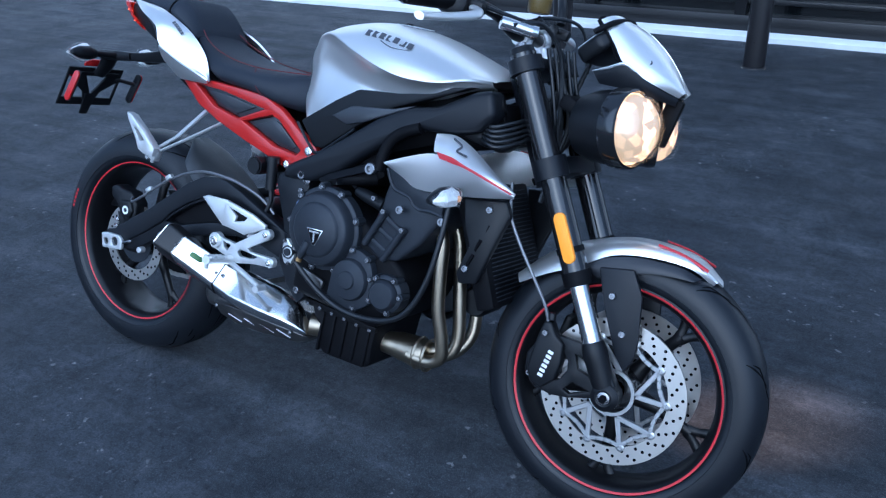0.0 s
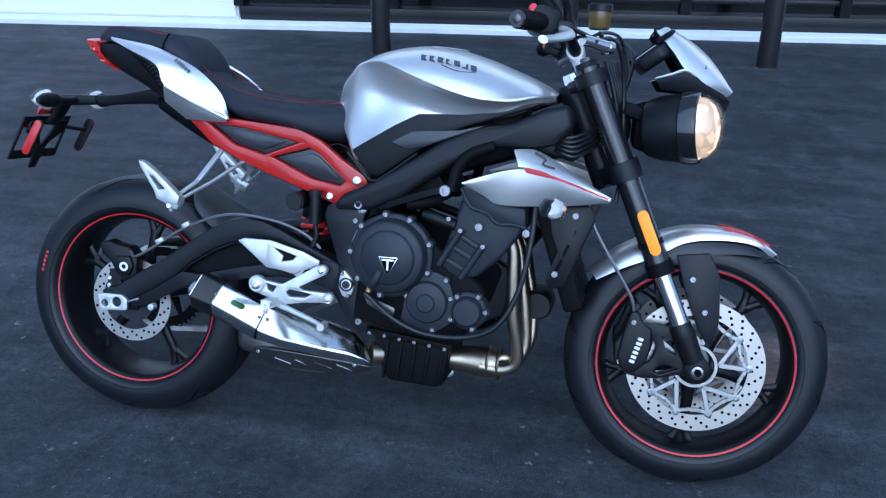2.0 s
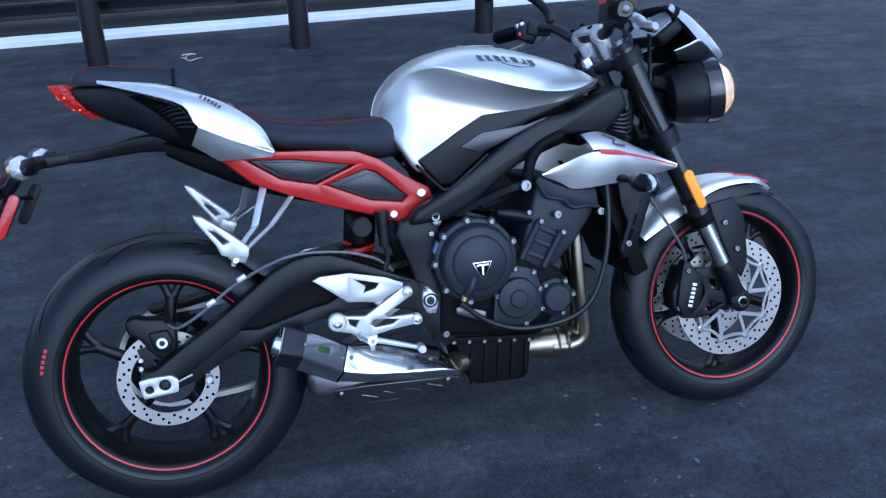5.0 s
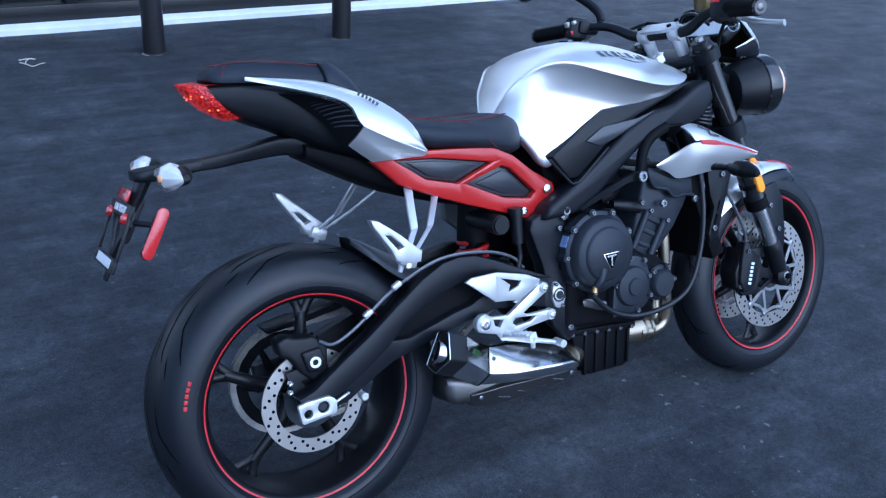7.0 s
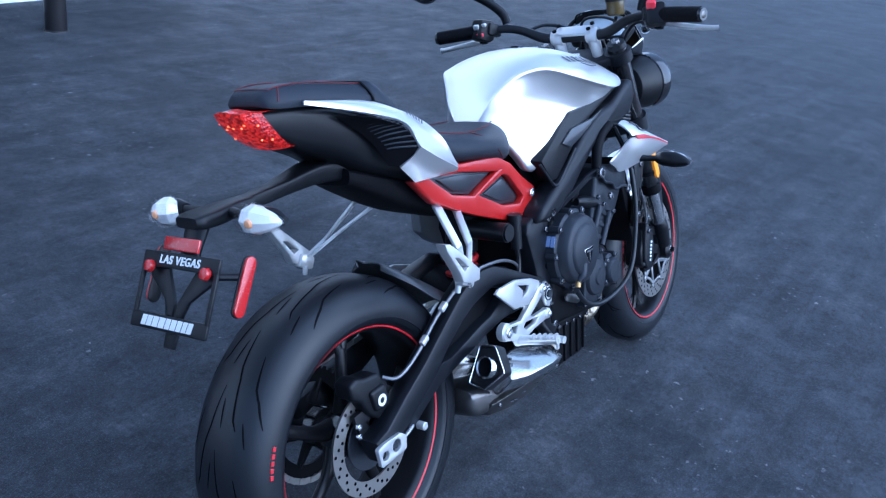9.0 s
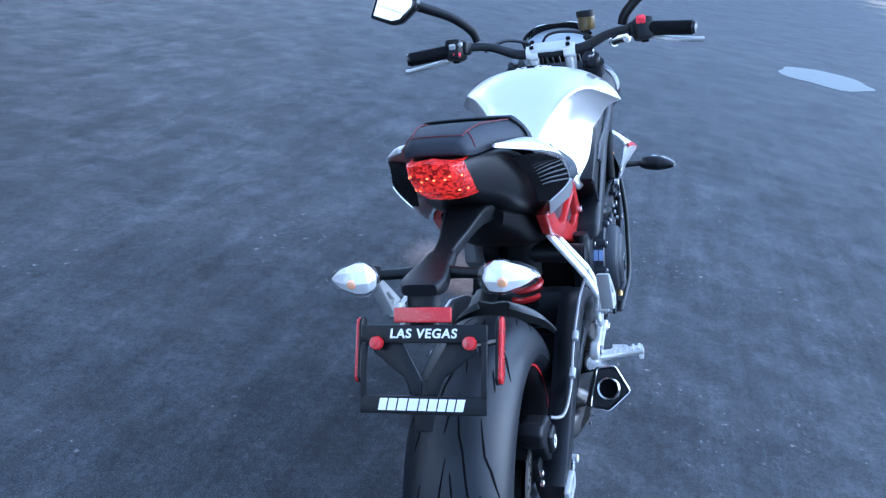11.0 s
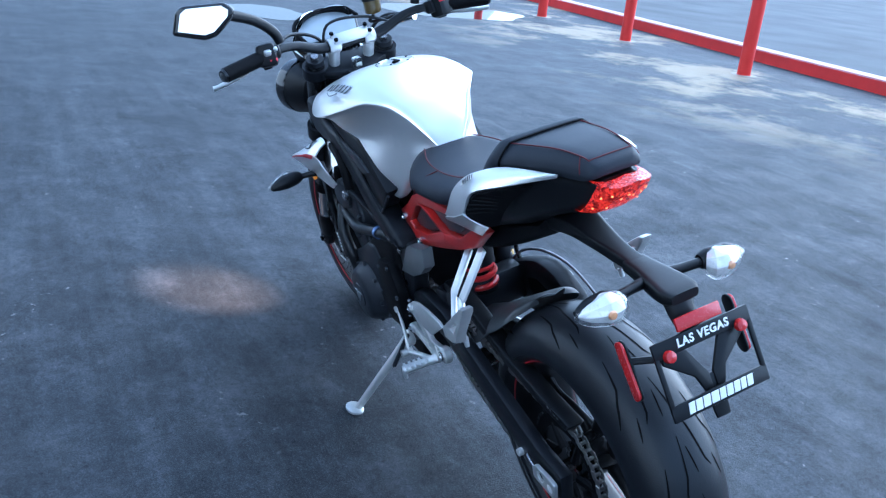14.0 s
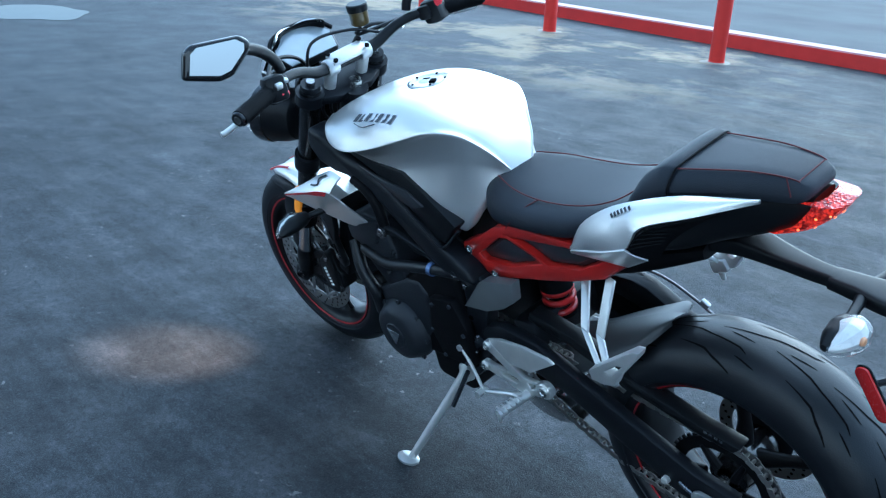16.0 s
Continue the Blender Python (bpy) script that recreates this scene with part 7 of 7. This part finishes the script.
RAIL = [(0.500, 0.484), (0.428, 0.505), (0.380, 0.514), (0.331, 0.506), (0.296, 0.497), (0.252, 0.477), (0.194, 0.440), (0.160, 0.408), (0.100, 0.368), (0.040, 0.334), (-0.031, 0.302)]
bm = B()
panel(bm, ARM_TOP + ARM_LOW, [GAP], -0.098, -0.136, 0.005)
swing = part("swingarm", bm, FRAME, bike, "graphite swingarm with a recessed web")
bm = B()
panel(bm, [(0.164, 0.408), (0.192, 0.438), (0.250, 0.476), (0.330, 0.506), (0.382, 0.514), (0.424, 0.496), (0.416, 0.466), (0.368, 0.442), (0.326, 0.434), (0.272, 0.421), (0.210, 0.404)], [], -0.100, -0.112, 0)
part("arm_web", bm, MATT, swing, "dark recessed web of the swingarm")
bm = B()
panel(bm, ARM_TOP + RAIL, [], -0.100, -0.144, 0.006)
part("arm_ridge", bm, FRAME, swing, "raised upper rail of the swingarm")
bm = B()
panel(bm, [(-0.060, 0.352), (0.030, 0.364), (0.150, 0.404), (0.300, 0.455), (0.420, 0.497), (0.520, 0.502), (0.590, 0.475), (0.590, 0.395), (0.470, 0.424), (0.350, 0.402), (0.200, 0.342), (0.060, 0.288), (-0.055, 0.284)], [], 0.106, 0.138, 0.009)
part("swingarm_arm", bm, FRAME, swing, "left swingarm beam")
bm = B()
box(bm, (0.47, 0, 0.475), (0.07, 0.22, 0.09), (0, 10, 0), 0.015)
part("swingarm_bridge", bm, FRAME, swing)
for s in (-1, 1):
    bm = B()
    panel(bm, softened_outline([(-0.056, 0.337), (-0.034, 0.341), (0.012, 0.341), (0.026, 0.330), (0.024, 0.303), (-0.050, 0.297)], 0.005), [[(-0.036 + 0.0095 * math.cos(a), 0.316 + 0.0095 * math.sin(a)) for a in np.linspace(0, 2 * math.pi, 14, endpoint=False)], [(-0.003 + 0.0125 * math.cos(a), 0.322 + 0.0125 * math.sin(a)) for a in np.linspace(0, 2 * math.pi, 16, endpoint=False)]], s * 0.143, s * 0.152, 0.0018)
    adj = part("chain_adjuster", bm, ALU, swing, "bright axle adjuster block")
    bm = B()
    disc(bm, (-0.003, 0, 0.322), 0.0105, s * 0.138, s * 0.1475, "y", 6, 0.002)
    part("axle_nut", bm, ENGINE, adj)
    bm = B()
    tube(bm, [(0.020, s * 0.147, 0.322), (0.045, s * 0.146, 0.331), (0.056, s * 0.144, 0.334)], 0.0042, 8)
    part("adjuster_bolt", bm, BOLT, adj)
    bm = B()
    disc(bm, (0.089, 0, 0.317), 0.0085, s * 0.130, s * 0.150, "y", 16, 0.002)
    part("paddock_bobbin", bm, ALU, adj)
# rear caliper
bm = B()
prism(bm, [(-0.071, 0.462), (-0.049, 0.470), (-0.030, 0.462), (0.009, 0.458), (0.034, 0.430), (0.030, 0.384), (-0.003, 0.366), (-0.028, 0.388), (-0.046, 0.420), (-0.068, 0.433)], -0.072, -0.116, 0.007, 3)
prism(bm, [(-0.026, 0.432), (0.016, 0.436), (0.026, 0.408), (0.014, 0.384), (-0.016, 0.390)], -0.110, -0.124, 0.006, 3)
rc = part("rear_caliper", bm, BLACK, bike, "black rear brake caliper")
bm = B()
panel(bm, [(-0.056, 0.392), (-0.040, 0.330), (-0.014, 0.288), (0.022, 0.290), (0.040, 0.330), (0.040, 0.385), (0.010, 0.400)], [[(-0.024, 0.366), (-0.014, 0.350), (0.008, 0.352), (0.012, 0.372)]], -0.090, -0.102, 0.003)
part("caliper_bracket", bm, BLACK, rc, "black caliper bracket")
bm = B()
disc(bm, (0.0, 0, 0.315), 0.060, -0.076, -0.080, "y", 40, 0.001)
part("sensor_ring", bm, ENGINE, rc, "slotted dark wheel-speed ring")
bm = B()
lathe(bm, [(0.0062, -0.1243), (0.0118, -0.1243), (0.0118, -0.1253), (0.0062, -0.1253)], (0.001, 0, 0.408), "y", 24)
part("caliper_marking", bm, WHITE, rc)
bm = B()
bolt(bm, (-0.050, -0.104, 0.371), 0.006)
bolt(bm, (-0.052, -0.104, 0.352), 0.006)
part("caliper_bolt", bm, BRIGHT, rc)
bm = B()
tube(bm, [(0.018, -0.116, 0.446), (0.04, -0.136, 0.440), (0.09, -0.144, 0.466), (0.18, -0.143, 0.525), (0.29, -0.143, 0.566), (0.40, -0.140, 0.562), (0.48, -0.130, 0.535), (0.52, -0.12, 0.50)], 0.0036, 8)
rh = part("rear_brake_hose", bm, BRAID, bike, "braided rear brake hose along the swingarm")
bm = B()
for x, z in ((0.115, 0.488), (0.185, 0.533)):
    box(bm, (x, -0.147, z), (0.022, 0.012, 0.012), (0, -30, 0), 0.003)
part("hose_clip", bm, ALU, rh)
# hugger over the rear tyre
def hug(a, r, y):
    return (REAR[0] + r * math.cos(radians(a)), y, REAR[2] + r * math.sin(radians(a)))


for s in (-1, 1):
    bm = B()
    strip(bm, [hug(a, r, 0.0) for a, r in ((67, 0.338), (60, 0.341), (51, 0.345), (37, 0.366), (25, 0.408), (18, 0.455))], [hug(a, r, s * y) for a, r, y in ((64, 0.327, 0.030), (56, 0.312, 0.086), (47, 0.308, 0.101), (38, 0.318, 0.103), (25, 0.340, 0.102), (16, 0.380, 0.098))], (0.003, s * 0.014, 0.008), 0.003, 8, 4)
    part("hugger", bm, HUGGER, bike, "satin black rear hugger half")
bm = B()
prism(bm, [(-0.045, 0.448), (0.050, 0.458), (0.200, 0.486), (0.350, 0.530), (0.462, 0.545), (0.470, 0.520), (0.360, 0.502), (0.200, 0.460), (0.050, 0.434), (-0.030, 0.428)], 0.060, 0.100, 0.006)
guard_ = part("chain_guard", bm, BLACK, bike, "black chain guard over the chain")
bm = B()
for k in range(4):
    box(bm, (-0.006 + 0.011 * k, 0.1008, 0.448 + 0.0014 * k), (0.007, 0.0012, 0.006), (0, -8, 0))
part("guard_marking", bm, BOLT, guard_)
# shock absorber
SA, SZ = Vector((0.455, 0.0, 0.470)), Vector((0.482, 0.0, 0.690))
bm = B()
tube(bm, [SA, SA.lerp(SZ, 0.5)], 0.016, 14)
tube(bm, [SA.lerp(SZ, 0.5), SZ], 0.024, 16)
tube(bm, [SA.lerp(SZ, 0.39), SA.lerp(SZ, 0.98)], 0.038, 20)
tube(bm, [SA.lerp(SZ, 0.08), SA.lerp(SZ, 0.12)], 0.036, 20)
shock = part("shock_absorber", bm, MATT, bike, "rear shock with red spring")
bm = B()
pts = []
for k in range(85):
    t, a = k / 84, 2 * math.pi * 2.6 * k / 84
    pts.append(SA.lerp(SZ, 0.12 + 0.28 * t) + Vector((0.032 * math.cos(a), 0.032 * math.sin(a), 0)))
tube(bm, pts, 0.0075, 8, 1)
part("spring", bm, SPRING, shock, "red coil spring")
bm = B()
tube(bm, [(0.458, -0.02, 0.612), (0.458, -0.135, 0.610)], [0.021, 0.022], 20)
tube(bm, [(0.458, -0.135, 0.610), (0.458, -0.140, 0.610)], 0.019, 20)
part("shock_reservoir", bm, BLACK, shock, "black shock reservoir")
bm = B()
tube(bm, [(0.506, -0.125, 0.628), (0.506, -0.125, 0.560)], [0.014, 0.013], 16)
tube(bm, [(0.506, -0.125, 0.640), (0.506, -0.125, 0.625)], 0.0165, 16)
tube(bm, [(0.506, -0.125, 0.565), (0.510, -0.125, 0.53), (0.495, -0.13, 0.49)], 0.006, 8)
part("rear_reservoir", bm, BLACK, bike, "small black rear brake reservoir")

# ---- chain and sprocket on the left ----
bm = B()
CY = 0.082
lathe(bm, [(0.086, CY - 0.003), (0.112, CY - 0.003), (0.112, CY + 0.003), (0.086, CY + 0.003)], REAR, "y", 44, closed=True)
for k in range(44):
    a = 2 * math.pi * k / 44
    box(bm, (REAR[0] + 0.114 * math.cos(a), CY, REAR[2] + 0.114 * math.sin(a)), (0.008, 0.005, 0.006), (0, -math.degrees(a), 0))
for k in range(6):
    a = 2 * math.pi * k / 6
    tube(bm, [(REAR[0] + 0.092 * math.cos(a), CY, REAR[2] + 0.092 * math.sin(a)), (REAR[0] + 0.04 * math.cos(a + 0.25), CY, REAR[2] + 0.04 * math.sin(a + 0.25))], [0.006, 0.011], 8)
part("sprocket", bm, MATT, rear_wheel, "dark rear sprocket")
FS, RS_, RF = Vector((0.640, CY, 0.435)), Vector((REAR[0], CY, REAR[2])), 0.118
loop = [FS + Vector((0.035 * math.cos(a), 0, 0.035 * math.sin(a))) for a in np.linspace(1.75, -1.4, 8)]
loop += [Vector((x, CY, z)) for x, z in zip(np.linspace(0.62, 0.025, 20), np.interp(np.linspace(0.62, 0.025, 20), [0.025, 0.15, 0.25, 0.40, 0.62], [0.199, 0.208, 0.225, 0.275, 0.392]))][1:]
loop += [RS_ + Vector((RF * math.cos(a), 0, RF * math.sin(a))) for a in np.linspace(-1.35, -4.95, 26)]
loop += [Vector((x, CY, z)) for x, z in zip(np.linspace(0.035, 0.62, 20), np.linspace(0.429, 0.470, 20))][1:]
seg = [0.0]
for a, b in zip(loop, loop[1:]):
    seg.append(seg[-1] + (b - a).length)
count = int(seg[-1] / 0.0159)
bm = B()
for k in range(count):
    d = seg[-1] * k / count
    i = min(max(int(np.searchsorted(seg, d)) - 1, 0), len(loop) - 2)
    p = loop[i].lerp(loop[i + 1], (d - seg[i]) / max(1e-6, seg[i + 1] - seg[i]))
    w = loop[i + 1] - loop[i]
    wide = 0.0085 if k % 2 else 0.0065
    for yy in (-wide, wide):
        box(bm, p + Vector((0, yy, 0)), (0.019, 0.0018, 0.0125), (0, -math.degrees(math.atan2(w.z, w.x)), 0), 0.0)
    lathe(bm, [(0.004, -0.006), (0.004, 0.006)], p, "y", 6)
part("drive_chain", bm, CHAIN, bike, "steel drive chain", smooth=0)

# ---- rider footrests, levers, side stand ----
HANGER = [(0.358, 0.408), (0.365, 0.424), (0.378, 0.430), (0.401, 0.419), (0.442, 0.414), (0.462, 0.426), (0.528, 0.466), (0.542, 0.470), (0.554, 0.460), (0.550, 0.447), (0.484, 0.411), (0.493, 0.404), (0.550, 0.403), (0.563, 0.401), (0.570, 0.390), (0.559, 0.380), (0.500, 0.375), (0.452, 0.366), (0.425, 0.358), (0.412, 0.377), (0.379, 0.387), (0.364, 0.392)]
for s in (-1, 1):
    Y = 0.158
    bm = B()
    panel(bm, HANGER, [[(0.460, 0.403), (0.491, 0.400), (0.516, 0.396), (0.501, 0.387), (0.462, 0.385), (0.452, 0.394)], [(0.403, 0.412), (0.428, 0.407), (0.418, 0.391), (0.406, 0.398)]], s * (Y - 0.007), s * (Y + 0.006), 0.0025)
    for (x, z), r in (((0.378, 0.409), 0.0205), ((0.541, 0.457), 0.0125), ((0.558, 0.391), 0.0125)):
        disc(bm, (x, 0, z), r, s * (Y - 0.010), s * (Y + 0.010), "y", 24, 0.003)
    plate = part("footrest_hanger", bm, ALU, bike, "skeletal aluminium footrest hanger")
    bm = B()
    for (x, z), r in (((0.378, 0.409), 0.012), ((0.541, 0.457), 0.007), ((0.558, 0.391), 0.007)):
        bolt(bm, (x, s * (Y + 0.011), z), r, int(s), 0.004)
    part("hanger_bolt", bm, BRIGHT, plate)
    bm = B()
    flare = lambda x, z: s * (0.012 if x < 0.42 else 0.012 * max(0.0, (0.53 - x) / 0.11))
    panel(bm, [(0.333, 0.512), (0.349, 0.519), (0.414, 0.519), (0.495, 0.497), (0.534, 0.478), (0.531, 0.467), (0.472, 0.442), (0.443, 0.449), (0.405, 0.454)], [[(0.424, 0.503), (0.478, 0.486), (0.470, 0.476), (0.442, 0.470), (0.448, 0.484)]] if s < 0 else [], s * 0.154, s * 0.163, 0.003, flare)
    heel = part("heel_guard", bm, ALU, plate, "polished aluminium heel guard with a cut-out")
    if s < 0:
        bm = B()
        panel(bm, [(0.420, 0.506), (0.484, 0.484), (0.475, 0.469), (0.434, 0.463)], [], s * 0.152, s * 0.155, 0, flare)
        part("heel_inset", bm, MATT, heel)
    bm = B()
    panel(bm, [(0.505, 0.470), (0.528, 0.470), (0.536, 0.462), (0.520, 0.452), (0.482, 0.428), (0.466, 0.436), (0.478, 0.450)], [[(0.488, 0.442), (0.508, 0.454), (0.500, 0.460)]], s * 0.146, s * 0.152, 0.002)
    part("hanger_stay", bm, ALU, plate)
    # the peg itself and the pedal
    bm = B()
    q0, q1 = Vector((0.432, s * 0.158, 0.370)), Vector((0.440, -0.256, 0.384)) if s < 0 else Vector((0.446, 0.245, 0.363))
    tube(bm, [q0, q0.lerp(q1, 0.3), q1], [0.013, 0.011, 0.011], 12, 4)
    for k in range(5):
        p = q0.lerp(q1, 0.35 + 0.14 * k)
        box(bm, p + Vector((0, 0, 0.008)), (0.026, 0.006, 0.006), (0, 0, 0), 0.001)
    tube(bm, [q1 + Vector((0, -s * 0.004, 0.002)), q1 + Vector((0, -s * 0.004, -0.022))], [0.006, 0.005], 8)
    part("footpeg", bm, ALU, plate, "aluminium footpeg")
    bm = B()
    tube(bm, [(0.440, s * 0.168, 0.364), (0.500, s * 0.174, 0.346), (0.548, s * 0.184, 0.332)], [0.0085, 0.0075, 0.0065], 12, flat=0.8)
    tube(bm, [(0.556, s * 0.176, 0.331), (0.556, s * 0.206, 0.331)], 0.009, 14)
    part("pedal", bm, ALU, plate, "aluminium foot pedal")
bm = B()
SP, SF = Vector((0.663, 0.140, 0.300)), Vector((0.742, 0.303, 0.088))
tube(bm, [SP, SP.lerp(SF, 0.25), SP.lerp(SF, 0.9), SF], [0.016, 0.012, 0.010, 0.010], 14, 4)
box(bm, SP, (0.035, 0.028, 0.045), (20, 20, 0), 0.008)
stand = part("side_stand", bm, ALU, bike, "bare aluminium side stand, down")
bm = B()
lathe(bm, [(0.0001, 0.004), (0.020, 0.003), (0.024, 0.0), (0.024, -0.006), (0.0001, -0.007)], (0, 0, 0), "z", 20)
for v in bm.verts:
    v.co.x *= 1.35
part("stand_foot", turned(bm, Matrix.Translation(SF + Vector((0.006, 0.006, 0.002))) @ Matrix.Rotation(radians(-LEAN), 4, "X")), ALU, stand, "flat stand foot")
bm = B()
tube(bm, [SP + Vector((-0.02, 0.012, 0.02)), SP.lerp(SF, 0.35) + Vector((-0.022, 0.0, 0))], 0.006, 8)
part("stand_spring", bm, ENGINE, stand)
wall_bars(REAR, rprof, -0.0900, 157, 5, 2.7, REDSTRIPE, "tyre_marking", rear_wheel, 0.0070)

# gear linkage and fittings on the left
bm = B()
tube(bm, [(0.552, 0.188, 0.334), (0.590, 0.176, 0.372), (0.632, 0.168, 0.412)], 0.0042, 8)
lathe(bm, [(0.0001, 0.160), (0.008, 0.160), (0.008, 0.176), (0.0001, 0.176)], (0.632, 0, 0.412), "y", 12)
part("shift_rod", bm, ALU, bike, "bare metal gear shift rod")
bm = B()
for x, z in ((0.615, 0.372), (0.692, 0.362), (0.724, 0.425), (0.708, 0.505), (0.645, 0.525), (0.612, 0.455)):
    bolt(bm, (x, 0.170, z), 0.0055, 1, 0.005)
for x, z in ((0.845, 0.590), (0.905, 0.600), (0.965, 0.640), (0.990, 0.595), (0.880, 0.520)):
    bolt(bm, (x, 0.152, z), 0.006, 1, 0.006)
part("cover_bolt", bm, ENGINE, bike)
bm = B()
prism(bm, [(0.872, 0.668), (0.955, 0.655), (1.010, 0.618), (1.004, 0.585), (0.960, 0.575), (0.900, 0.600)], 0.140, 0.160, 0.006)
part("head_cover", bm, ENGINE, bike, "dark cylinder head side cover")
bm = B()
lathe(bm, [(0.0142, -0.006), (0.0165, -0.006), (0.0165, 0.006), (0.0142, 0.006)], (0.70, 0.155, 0.600), "x", 20)
part("hose_clip", bm, CLIPBLUE, bike, "blue-grey hose clip")
bm = B()
panel(bm, [(0.628, 0.516), (0.566, 0.606), (0.548, 0.618), (0.462, 0.642), (0.464, 0.592), (0.500, 0.560), (0.552, 0.532)], [], 0.112, 0.1405, 0.004)
part("frame_cover", bm, GREYCOVER, bike, "grey cover plate under the red panel")
bm = B()
ang = radians(156)
tan_, out_ = Vector((-math.sin(ang), 0, math.cos(ang))), Vector((math.cos(ang), 0, math.sin(ang)))
mid_ = Vector((CC[0], 0, CC[2])) + out_ * 0.0966
for y0, y1 in ((-0.160, -0.150), (-0.148, -0.138)):
    slab(bm, [mid_ + tan_ * u + Vector((0, y, 0)) for u, y in ((-0.013, y0), (0.013, y0), (0.013, y1), (-0.013, y1))], out_ * 0.0012, 0)
part("data_sticker", bm, STICKER, engine, "small blue and white data sticker", smooth=0)
